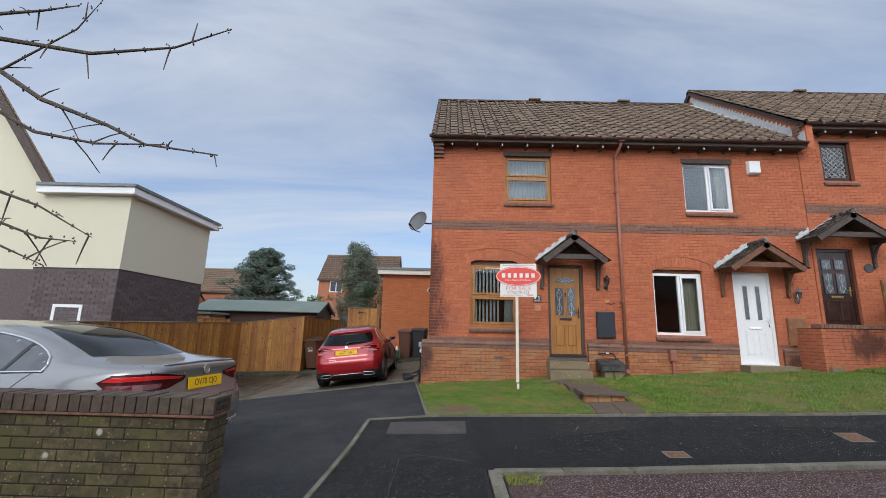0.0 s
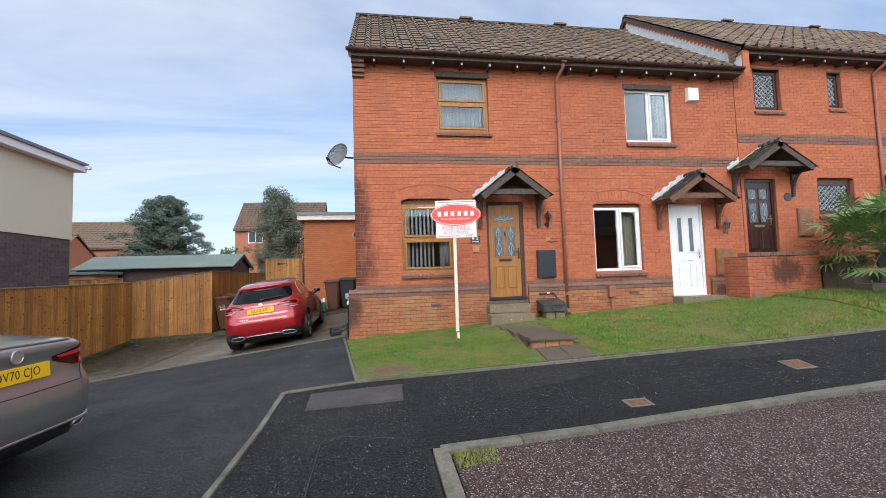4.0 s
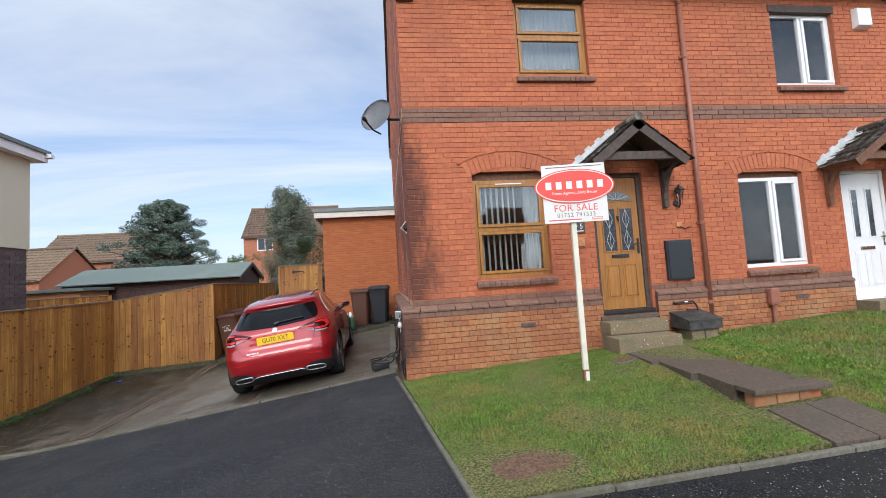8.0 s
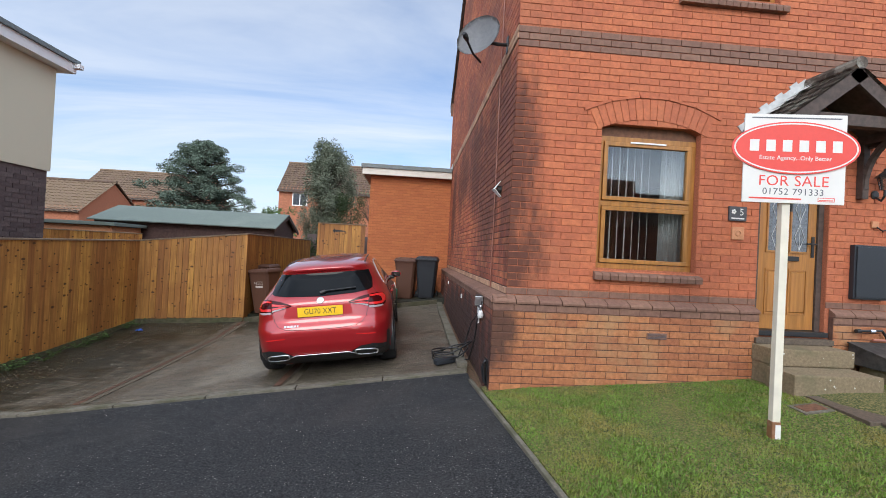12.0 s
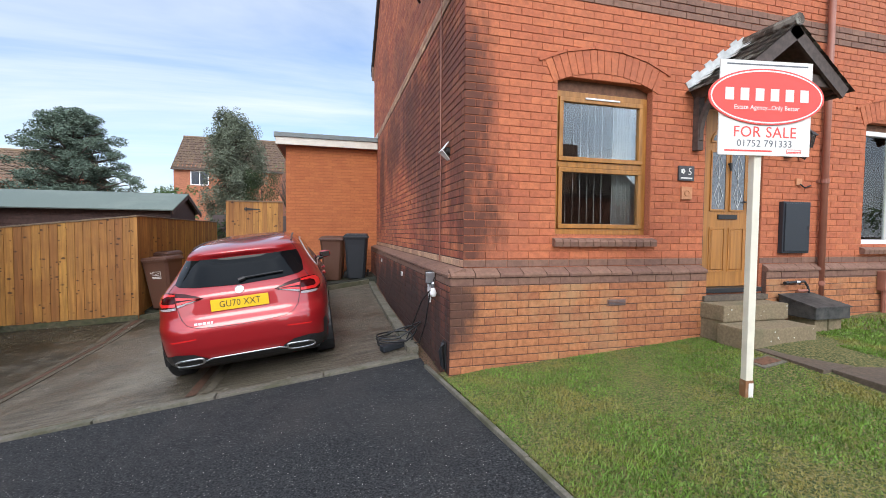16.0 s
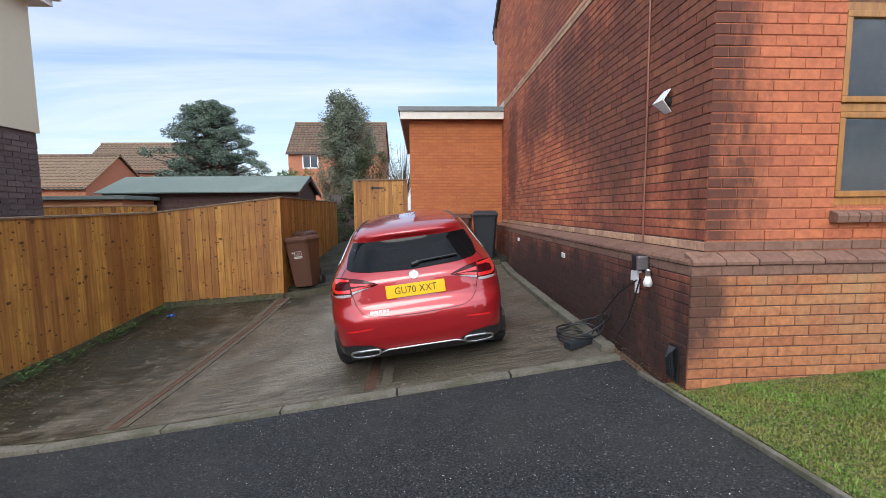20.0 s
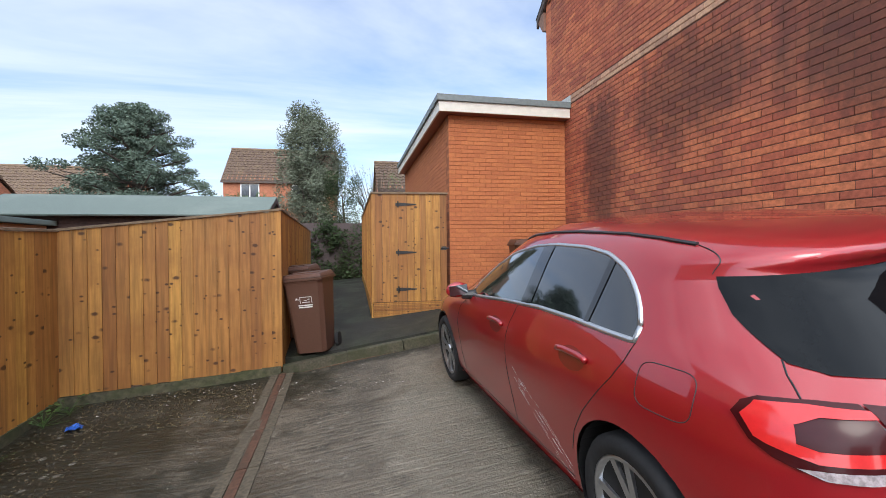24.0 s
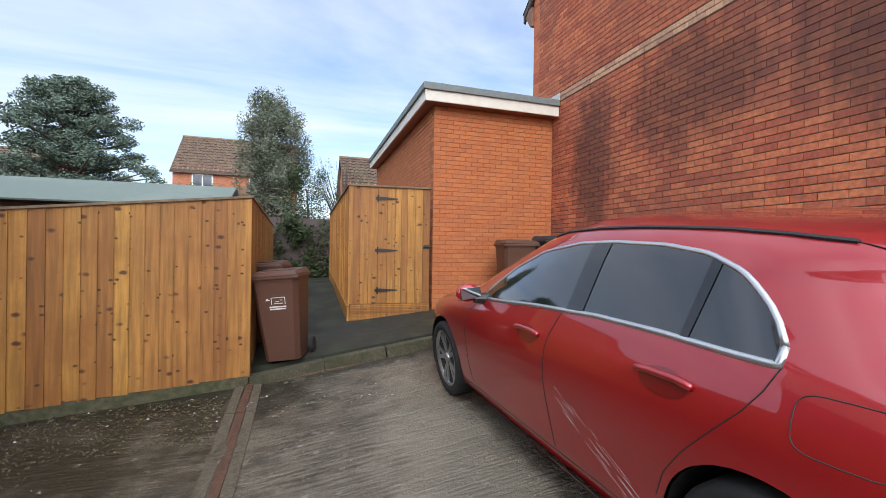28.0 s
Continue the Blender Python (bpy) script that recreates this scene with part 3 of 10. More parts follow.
def text_mesh(name, words, size, mat, parent, m, extrude=0.0006, spacing=1.0, squeeze=1.0, align="CENTER"):
    cu = bpy.data.curves.new(name, "FONT")
    cu.body, cu.size, cu.extrude, cu.align_x, cu.align_y, cu.space_character = words, size, extrude, align, "CENTER", spacing
    cu.resolution_u = 3
    tmp = bpy.data.objects.new(name, cu)
    me = bpy.data.meshes.new_from_object(tmp)
    bpy.data.objects.remove(tmp)
    me.materials.clear()
    me.materials.append(mat)
    ob = new(name, me)
    ob.parent = parent
    ob.matrix_basis = m @ Matrix.Diagonal((squeeze, 1, 1, 1))
    return ob


def wall_backing(name, label, frame_m, length, z0, z1, holes, mat, thick=0.22, recess=0.006):
    """A wall with thickness and openings through it: local x along, y inward, z up."""
    us = sorted({0.0, length, *[h[0] for h in holes], *[h[1] for h in holes]})
    zs = sorted({z0, z1, *[h[2] for h in holes], *[h[3] for h in holes]})
    bm = bmesh.new()
    for u0, u1 in zip(us, us[1:]):
        start = None
        spans = []
        for a, b in zip(zs, zs[1:]):
            solid = not any(h[0] <= (u0 + u1) / 2 <= h[1] and h[2] <= (a + b) / 2 <= h[3] for h in holes) and z0 <= a and b <= z1
            if solid:
                if spans and spans[-1][1] == a:
                    spans[-1][1] = b
                else:
                    spans.append([a, b])
        for a, b in spans:
            add_box(bm, u0, u1, recess, thick, a, b)
    ob = part(name, bm, mat)
    ob.matrix_basis = frame_m
    return tagged(ob, label, "wall", kind="structure")


BRICK_MESH = {}


def brick_mesh(length, high, mat, depth=0.012):
    key = (round(length, 3), round(high, 3), mat.name)
    if key not in BRICK_MESH:
        me = bpy.data.meshes.new("brick")
        c = 0.003
        L, H = length, high
        verts = [(0, depth, 0), (L, depth, 0), (L, depth, H), (0, depth, H), (0, c, 0), (L, c, 0), (L, c, H), (0, c, H), (c, 0, c), (L - c, 0, c), (L - c, 0, H - c), (c, 0, H - c)]
        faces = [(0, 1, 5, 4), (1, 2, 6, 5), (2, 3, 7, 6), (3, 0, 4, 7), (4, 5, 9, 8), (5, 6, 10, 9), (6, 7, 11, 10), (7, 4, 8, 11), (8, 9, 10, 11)]
        me.from_pydata(verts, [], faces)
        me.materials.append(mat)
        BRICK_MESH[key] = me
    return BRICK_MESH[key]


PENDING = []


def bricks(wall, label, length, z0, z1, holes, mat, near=None, limit=290, unit=0.2115, course=0.0705, joint=0.008, proud=0.0, bond=0.5, keep=None, jitter=0.0015):
    """Brick skin of a wall in its own local frame: those near are single pieces, the rest are joined. Built at the end."""
    PENDING.append((wall, label, length, z0, z1, holes, mat, near, limit, unit, course, joint, proud, bond, keep, jitter))


def lay_bricks(wall, label, length, z0, z1, holes, mat, near, limit, unit, course, joint, proud, bond, keep, jitter):
    rng = random.Random(len(wall.name) * 7 + int(z0 * 100))
    verts, faces, single = [], [], 0
    r, z = 0, z0
    while z < z1 - 0.02:
        top = min(z + course, z1)
        u = -unit * (bond if r % 2 else 0.0)
        while u < length:
            a, b = max(u, 0.0), min(u + unit, length)
            spans = [(a, b)]
            for h in holes:
                over = min(top, h[3]) - max(z, h[2])
                if over > 0.3 * (top - z):
                    cut = []
                    for s, e in spans:
                        if e <= h[0] or s >= h[1]:
                            cut.append((s, e))
                        else:
                            if s < h[0]:
                                cut.append((s, h[0]))
                            if e > h[1]:
                                cut.append((h[1], e))
                    spans = cut
            for s, e in spans:
                ln, hi = e - s - joint * 0.6, top - z - joint
                if ln < 0.025 or hi < 0.02 or (keep and not keep((s + e) / 2, (z + top) / 2)):
                    continue
                s2, z2, y2 = s + joint * 0.3, z + joint / 2, -proud + rng.uniform(-jitter, jitter)
                me = brick_mesh(ln, hi, mat)
                if near and single < limit and near((s + e) / 2, (z + top) / 2):
                    ob = new("brick", me)
                    ob.parent = wall
                    ob.location = (s2, y2, z2)
                    single += 1
                else:
                    n = len(verts)
                    c, depth = 0.003, 0.012
                    for x, y, zz in ((0, depth, 0), (ln, depth, 0), (ln, depth, hi), (0, depth, hi), (0, c, 0), (ln, c, 0), (ln, c, hi), (0, c, hi), (c, 0, c), (ln - c, 0, c), (ln - c, 0, hi - c), (c, 0, hi - c)):
                        verts.append((s2 + x, y2 + y, z2 + zz))
                    faces += [tuple(n + i for i in f) for f in ((0, 1, 5, 4), (1, 2, 6, 5), (2, 3, 7, 6), (3, 0, 4, 7), (4, 5, 9, 8), (5, 6, 10, 9), (6, 7, 11, 10), (7, 4, 8, 11), (8, 9, 10, 11))]
            u += unit
        z += course
        r += 1
    if faces:
        ob = mesh_object("brickwork", verts, faces, mat, wall)
        tagged(ob, label, kind="stuff")


# ---- ground ----
def slab_poly(name, label, outline, lift, mat, category, step=0.5, skirt=0.12):
    """A surface that follows the ground over a convex outline."""
    bm = bmesh.new()
    vs = [bm.verts.new((x, y, 0)) for x, y in outline]
    bm.faces.new(vs)
    xs = [p[0] for p in outline]; ys = [p[1] for p in outline]
    x = math.floor(min(xs) / step) * step + step
    while x < max(xs):
        bmesh.ops.bisect_plane(bm, geom=bm.verts[:] + bm.edges[:] + bm.faces[:], plane_co=(x, 0, 0), plane_no=(1, 0, 0)); x += step
    y = math.floor(min(ys) / step) * step + step
    while y < max(ys):
        bmesh.ops.bisect_plane(bm, geom=bm.verts[:] + bm.edges[:] + bm.faces[:], plane_co=(0, y, 0), plane_no=(0, 1, 0)); y += step
    for v in bm.verts:
        v.co.z = ground_z(v.co.x, v.co.y) + lift
    rim = [e for e in bm.edges if e.is_boundary]
    made = bmesh.ops.extrude_edge_only(bm, edges=rim)
    for v in made["geom"]:
        if isinstance(v, bmesh.types.BMVert):
            v.co.z -= skirt
    ob = part(name, bm, mat)
    return tagged(ob, label, category, kind="structure")


# one sheet of ground to the horizon, under everything
def far_ground():
    verts, faces = [], []
    xs = [-900, -200, -60, -30, -15, -9, -7, -4.9, -3, -1.5, 0, 2, 4, 8, 12, 16, 30, 60, 200, 900]
    ys = [-900, -200, -40, -10, -5, 0, 2.2, 4.5, 4.94, 6.1, 7.5, 9.14, 10, 11, 13, 15, 17, 20, 30, 60, 200, 900]
    for y in ys:
        for x in xs:
            verts.append((x, y, ground_z(x, y) - 0.06))
    n = len(xs)
    for j in range(len(ys) - 1):
        for i in range(n - 1):
            faces.append((j * n + i, j * n + i + 1, (j + 1) * n + i + 1, (j + 1) * n + i))
    return tagged(mesh_object("ground", verts, faces, SOIL, smooth=True), "dark earth ground under the whole street", "ground", kind="structure")


far_ground()
FRONT_Y, WIN_Y = 9.25, 9.325     # face of the front wall, face of the window frames
SIDE_X = -0.205                 # face of the gable wall
PL_X, PL_Y = -0.345, 9.165      # faces of the plinth
E_X = 8.36                      # where the higher pair of houses begins
slab_poly("driveway_tarmac", "black tarmac driveway, worn and slightly damp", [(-9, 3.55), (-1.0, 3.55), (-0.86, 6.08), (-0.06, 6.12), (-0.46, 9.62), (-0.46, 9.80), (-9, 9.75)], 0.0, TARMAC, "road")
slab_poly("pavement", "grey-black tarmac pavement in front of the houses", [(-1.0, 3.6), (-1.02, -6), (0.62, -6), (0.62, 4.52), (6.15, 4.9), (22, 5.3), (22, 6.3), (-0.06, 6.12), (-0.86, 6.08)], 0.001, TARMAC_PATH, "pavement")
slab_poly("road", "reddish tarmac parking bay with pale chippings", [(0.78, -8), (7.6, -8), (6.15, 4.76), (0.78, 4.42)], -0.02, TARMAC_RED, "road")
slab_poly("road_beyond", "grey tarmac road past the bay", [(7.7, -8), (40, -8), (40, 5.2), (22, 5.2), (6.3, 4.8)], -0.02, TARMAC, "road")
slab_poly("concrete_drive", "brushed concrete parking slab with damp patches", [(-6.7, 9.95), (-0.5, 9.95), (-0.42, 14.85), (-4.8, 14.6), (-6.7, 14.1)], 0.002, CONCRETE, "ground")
slab_poly("back_path", "dark mossy tarmac path beside the gate", [(-4.9, 14.9), (-0.3, 15.0), (-0.2, 22), (-4.9, 22)], 0.09, MOSSY_PATH, "ground", skirt=0.2)
slab_poly("lawn", "short damp front lawn with worn soil patches", [(-0.05, 6.2), (8.3, 6.17), (8.3, 9.3), (-0.40, 9.3)], 0.02, TURF, "lawn", step=0.3)
slab_poly("verge_near", "rough grass verge in front of the low wall", [(-9, -6), (-1.05, -6), (-1.03, 3.55), (-9, 3.55)], 0.015, TURF, "lawn")
slab_poly("lawn_upper", "sloping lawn strip of the next house", [(8.3, 6.17), (12.0, 6.3), (10.4, 9.0), (8.3, 9.3)], 0.05, TURF, "lawn", step=0.3)


def kerb_line(name, label, pts, width, high, unit, mat, lift=0.0, sink=0.12, gap=0.006):
    """A row of kerb stones along a line on the ground."""
    base = new(name)
    tagged(base, label, "kerb", kind="structure")
    for (xa, ya), (xb, yb) in zip(pts, pts[1:]):
        ln = math.hypot(xb - xa, yb - ya)
        n = max(1, round(ln / unit))
        ang = math.degrees(math.atan2(yb - ya, xb - xa))
        for i in range(n):
            f0, f1 = i / n, (i + 1) / n
            x0, y0, x1, y1 = xa + (xb - xa) * f0, ya + (yb - ya) * f0, xa + (xb - xa) * f1, ya + (yb - ya) * f1
            z0, z1 = ground_z(x0, y0), ground_z(x1, y1)
            s = ln / n
            pitch = math.degrees(math.atan2(z1 - z0, s))
            bm = box(gap / 2, s - gap / 2, -width / 2, width / 2, -sink, high)
            st = part("kerb_stone", bm, mat, base, bevel=0.008)
            st.matrix_basis = pose(x0, y0, z0 + lift + random.uniform(-0.003, 0.003), 0, -pitch, ang + random.uniform(-0.3, 0.3))
    return base


kerb_line("path_edging", "narrow concrete edging between drive and pavement", [(-1.06, -2), (-1.0, 3.6), (-0.86, 6.08), (-0.06, 6.14)], 0.05, 0.02, 0.9, KERB)
kerb_line("lawn_edging", "narrow concrete edging round the front lawn", [(-0.47, 9.55), (-0.06, 6.14)], 0.036, 0.026, 0.9, KERB)
kerb_line("lawn_front_edging", "low mossy concrete edging along the pavement", [(-0.06, 6.14), (2.4, 6.11), (5.8, 6.10), (10, 6.2), (14, 6.45)], 0.042, 0.028, 0.9, KERB)
kerb_line("road_kerb", "flush concrete kerb round the parking bay", [(0.70, -6), (0.70, 4.50), (2.1, 4.55), (6.15, 4.86), (7.6, -6)], 0.125, 0.012, 0.915, KERB)
kerb_line("drive_edge_kerb", "pale concrete edging at the mouth of the slab", [(-7.0, 9.85), (-0.46, 9.87)], 0.10, 0.016, 0.98, KERB)
kerb_line("house_side_kerb", "rough concrete upstand along the gable wall", [(-0.50, 10.0), (-0.47, 14.8)], 0.12, 0.06, 0.7, KERB)
kerb_line("back_kerb", "low mossy kerb at the end of the slab", [(-4.75, 14.68), (-4.0, 14.83), (-2.6, 14.9), (-0.5, 14.95)], 0.11, 0.07, 0.9, KERB_MOSSY)


# ---- the terrace ----
def plain_wall(name, label, x0, x1, y0, y1, z0, z1, mat):
    return tagged(part(name, box(x0, x1, y0, y1, z0, z1), mat), label, "wall", kind="structure")


EAVE_Z, RIDGE_Y, RIDGE_Z = 5.80, 13.1, 9.12
BACK_Y = 16.95
STEP_UP = 0.56
GW = (0.70, 1.75, 1.50, 2.97)        # ground-floor window x0 x1 z0 z1
UW = (1.47, 2.55, 4.36, 5.50)
DR = (2.42, 3.20, 0.90, 2.90)
NGW = (4.76, 5.86, 1.41, 2.85)
NUW = (5.63, 6.76, 4.21, 5.40)
NDR = (6.52, 7.37, 0.78, 2.84)


def wall_frame(x, y, rz=0.0):
    return pose(x, y, 0, 0, 0, rz)


HOLES_A = [tuple((h[0] - SIDE_X, h[1] - SIDE_X, h[2], h[3])) for h in (GW, UW, DR, NGW, NUW, NDR)]
LEN_A = E_X - SIDE_X
wall_a = wall_backing("wall_front", "red brick front wall of the end house pair", wall_frame(SIDE_X, FRONT_Y), LEN_A, -0.3, 5.95, HOLES_A, MORTAR_RED)
BAND = (3.67, 3.895)
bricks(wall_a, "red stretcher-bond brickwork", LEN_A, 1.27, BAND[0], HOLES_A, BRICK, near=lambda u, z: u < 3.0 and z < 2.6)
bricks(wall_a, "brown brick band course", LEN_A, BAND[0], BAND[1], HOLES_A, BRICK_BAND, proud=0.004)
bricks(wall_a, "red stretcher-bond brickwork", LEN_A, BAND[1], 5.92, HOLES_A, BRICK)

H3 = [(8.88, 9.60, 5.02, 5.99), (10.91, 11.30, 5.13, 5.99), (12.90, 13.68, 4.83, 5.99), (15.3, 16.1, 4.83, 5.99), (8.44, 9.25, 1.60, 3.40), (10.38, 11.40, 2.57, 3.43), (12.6, 13.4, 1.7, 3.42), (14.5, 15.4, 2.3, 3.40)]
HOLES_B = [(h[0] - E_X, h[1] - E_X, h[2], h[3]) for h in H3]
END_X = 18.0
wall_b = wall_backing("wall_front_upper_pair", "red brick front wall of the next house pair", wall_frame(E_X + 0.002, FRONT_Y - 0.015), END_X - E_X, -0.3, 6.5, HOLES_B, MORTAR_RED)
bricks(wall_b, "red stretcher-bond brickwork", END_X - E_X, 0.55, BAND[0] + STEP_UP, HOLES_B, BRICK)
bricks(wall_b, "brown brick band course", END_X - E_X, BAND[0] + STEP_UP, BAND[1] + STEP_UP, HOLES_B, BRICK_BAND, proud=0.004)
bricks(wall_b, "red stretcher-bond brickwork", END_X - E_X, BAND[1] + STEP_UP, 6.48, HOLES_B, BRICK)

# gable wall: local x runs from the back to the front so that local y points into the house
GL = BACK_Y - FRONT_Y
wall_g = wall_backing("wall_gable", "weathered red brick gable wall of the end house", wall_frame(SIDE_X, BACK_Y, -90), GL - 0.02, -0.3, 5.9, [], MORTAR)
bricks(wall_g, "weathered red brickwork", GL, 1.27, BAND[0] + 0.08, [], BRICK_SIDE, near=lambda u, z: u > 2.2 and z < 3.0 and u < 7.4)
bricks(wall_g, "pale brown band course", GL, BAND[0] + 0.08, BAND[1] + 0.01, [], BRICK_PALE, proud=0.006)
bricks(wall_g, "weathered red brickwork", GL, BAND[1] + 0.01, 5.88, [], BRICK_SIDE)


def gable_top(name, x, z_eave, z_ridge, mat_wall, mat_brick, label):
    """The triangle of wall under a roof slope, facing -x."""
    half = (BACK_Y - FRONT_Y) / 2
    bm = prism([(FRONT_Y, z_eave), (BACK_Y, z_eave), (RIDGE_Y, z_ridge)], "x", x + 0.006, x + 0.22)
    ob = tagged(part(name, bm, mat_wall), label, "wall", kind="structure")
    skin = new(name + "_face")
    skin.parent = ob
    rise = (z_ridge - z_eave) / half
    verts, faces = [], []
    z, r = z_eave, 0
    while z < z_ridge - 0.1:
        ya, yb = FRONT_Y + (z + 0.0705 - z_eave) / rise, BACK_Y - (z + 0.0705 - z_eave) / rise
        u = ya - (0.11 if r % 2 else 0)
        while u < yb:
            a, b = max(u, ya) + 0.005, min(u + 0.2115, yb) - 0.005
            if b - a > 0.03:
                n = len(verts)
                for px, py, pz in ((x + 0.01, a, z + 0.005), (x + 0.01, b, z + 0.005), (x + 0.01, b, z + 0.0655), (x + 0.01, a, z + 0.0655), (x, a, z + 0.005), (x, b, z + 0.005), (x, b, z + 0.0655), (x, a, z + 0.0655)):
                    verts.append((px, py, pz))
                faces += [tuple(n + i for i in f) for f in ((0, 1, 5, 4), (1, 2, 6, 5), (2, 3, 7, 6), (3, 0, 4, 7), (4, 5, 6, 7))]
            u += 0.2115
        z += 0.0705
        r += 1
    bpy.data.objects.remove(skin)
    tagged(mesh_object("brickwork", verts, faces, mat_brick, ob), "brickwork of the gable", kind="stuff")
    return ob


gable_top("wall_gable_top", SIDE_X, 5.885, RIDGE_Z - 0.16, MORTAR, BRICK_SIDE, "upper triangle of the weathered gable wall")
gable_top("wall_gable_step", E_X, 5.9, RIDGE_Z + 0.33, MORTAR_RED, BRICK, "red brick gable strip between the stepped roofs")
plain_wall("wall_back", "brick back wall of the terrace", SIDE_X, END_X, BACK_Y - 0.2, BACK_Y, -0.3, 6.4, BRICK)
plain_wall("wall_end", "brick end wall of the terrace", END_X - 0.2, END_X, FRONT_Y + 0.2, BACK_Y - 0.2, -0.3, 6.4, BRICK)
plain_wall("wall_party", "plaster party wall inside the terrace", 4.05, 4.2, FRONT_Y + 0.22, BACK_Y - 0.2, -0.3, 6.0, ROOM)
plain_wall("floor_ground", "dim floor inside the terrace", SIDE_X + 0.22, END_X - 0.2, FRONT_Y + 0.22, BACK_Y - 0.2, 0.3, 0.7, ROOM)
tagged(part("ceiling", box(SIDE_X + 0.22, END_X - 0.2, FRONT_Y + 0.22, BACK_Y - 0.2, 3.2, 3.4), ROOM), "plaster ceiling between the storeys", "ceiling", kind="structure")
tagged(part("ceiling_upper", box(SIDE_X + 0.22, END_X - 0.2, FRONT_Y + 0.22, BACK_Y - 0.2, 5.7, 5.8), ROOM), "plaster ceiling under the roof", "ceiling", kind="structure")


def roof_slope(name, label, x0, x1, y_eave, z_eave, y_ridge, z_ridge, mat, limit, tw=0.32, gauge=0.33, near=None):
    """Interlocking tiles with a double roll, row over row. The slope may face either way along y."""
    base = new(name)
    tagged(base, label, "roof", kind="structure")
    run, rise = y_ridge - y_eave, z_ridge - z_eave
    ln = math.hypot(run, rise)
    s = 1 if run > 0 else -1
    # local frame: x along, y up the slope, z out of the slope
    pitch = math.degrees(math.atan2(rise, abs(run)))
    fr = pose(x0 if s > 0 else x1, y_eave, z_eave, pitch, 0, 0) if s > 0 else pose(x1, y_eave, z_eave, 0, 0, 180) @ pose(0, 0, 0, pitch, 0, 0)
    deck = part("roof_deck", box(0, x1 - x0, 0, ln, -0.10, -0.03), DARK_WOOD, base)
    deck.matrix_basis = fr
    seg = 9
    prof = [(tw * q, h) for q, h in zip((0.0, 0.06, 0.16, 0.26, 0.32, 0.40, 0.66, 0.80, 0.93, 1.0), (0.020, 0.048, 0.058, 0.044, 0.016, 0.006, 0.006, 0.010, 0.014, 0.004))]
    tv, tf = [], []
    for yy, lift in ((-0.02, 0.0), (0.0, 0.0), (gauge + 0.07, -0.022)):
        for px, pz in prof:
            tv.append((px, max(yy, 0.0), pz + lift + (0.028 if yy >= 0 else -0.012)))
    k = seg + 1
    for row in range(2):
        for i in range(seg):
            tf.append((row * k + i, row * k + i + 1, (row + 1) * k + i + 1, (row + 1) * k + i))
    me = bpy.data.meshes.new("tile")
    me.from_pydata(tv, [], tf)
    # front lips, roll foot and side joint get the painted-in shade colour
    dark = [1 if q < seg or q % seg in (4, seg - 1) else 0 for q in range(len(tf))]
    for mm in (mat, TILE_EDGE_SHADE):
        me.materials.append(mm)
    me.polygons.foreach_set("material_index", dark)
    verts, faces, single = [], [], 0
    nx, ny = max(1, round((x1 - x0) / tw)), max(1, int(ln / gauge))
    gx, gy = (x1 - x0) / nx, ln / ny
    for j in range(ny):
        for i in range(nx):
            lx, ly = i * gx, j * gy
            dz = random.uniform(-0.003, 0.004)
            if near and single < limit and near(lx, ly):
                ob = new("tile", me)
                ob.parent = base
                ob.matrix_basis = fr @ Matrix.Translation((lx, ly, dz)) @ Matrix.Diagonal((gx / tw, gy / gauge, 1, 1))
                single += 1
            else:
                n = len(verts)
                for vx, vy, vz in tv:
                    verts.append(fr @ Vector((lx + vx * gx / tw, ly + vy * gy / gauge, vz + dz)))
                faces += [tuple(n + q for q in f) for f in tf]
    if faces:
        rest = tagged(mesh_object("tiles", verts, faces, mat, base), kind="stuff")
        rest.data.materials.append(TILE_EDGE_SHADE)
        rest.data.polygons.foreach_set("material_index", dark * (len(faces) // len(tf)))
    return base


RISE_B = RIDGE_Z + 0.5
ROOFS = [
    ("roof_front", "brown mossy interlocking tile roof", SIDE_X - 0.06, E_X, FRONT_Y - 0.32, EAVE_Z, RIDGE_Y, RIDGE_Z, TILE, 290, lambda u, v: v < 3.2),
    ("roof_back", "brown tile roof at the back", SIDE_X - 0.06, E_X, BACK_Y + 0.32, EAVE_Z, RIDGE_Y, RIDGE_Z, TILE, 0, None),
    ("roof_front_upper_pair", "brown tile roof of the higher house pair", E_X - 0.06, END_X + 0.1, FRONT_Y - 0.34, EAVE_Z + 0.5, RIDGE_Y, RISE_B, TILE, 0, None),
    ("roof_back_upper_pair", "brown tile roof at the back of the higher pair", E_X - 0.06, END_X + 0.1, BACK_Y + 0.34, EAVE_Z + 0.5, RIDGE_Y, RISE_B, TILE, 0, None),
]


# ---- plinth, sills, arches ----
def plinth(name, label, frame_m, length, z0, mat, back=0.08, near=None, holes=(), drop=0.0):
    """Projecting base of a wall: brick below, a sloped cap row on top."""
    ob = part(name, box(0, length, 0.006, back, z0, 1.115 - drop), MORTAR if mat is not BRICK_SIDE else MORTAR_DARK)
    ob.matrix_basis = frame_m
    tagged(ob, label, "wall", kind="structure")
    bricks(ob, "plinth brickwork", length, z0 + 0.015, 1.04 - drop, list(holes), mat, near=near)
    bricks(ob, "brown top course", length, 1.04 - drop, 1.115 - drop, list(holes), BRICK_BAND)
    n = max(1, round(length / 0.225))
    s = length / n
    for i in range(n):
        outline = [(-0.012, 1.115 - drop), (-0.014, 1.135 - drop), (-0.004, 1.152 - drop), (back + 0.002, 1.193 - drop), (back + 0.002, 1.115 - drop)]
        bm = prism(outline, "x", i * s + 0.004, (i + 1) * s - 0.004)
        part("capping_brick", bm, BRICK_BAND, ob)
    return ob


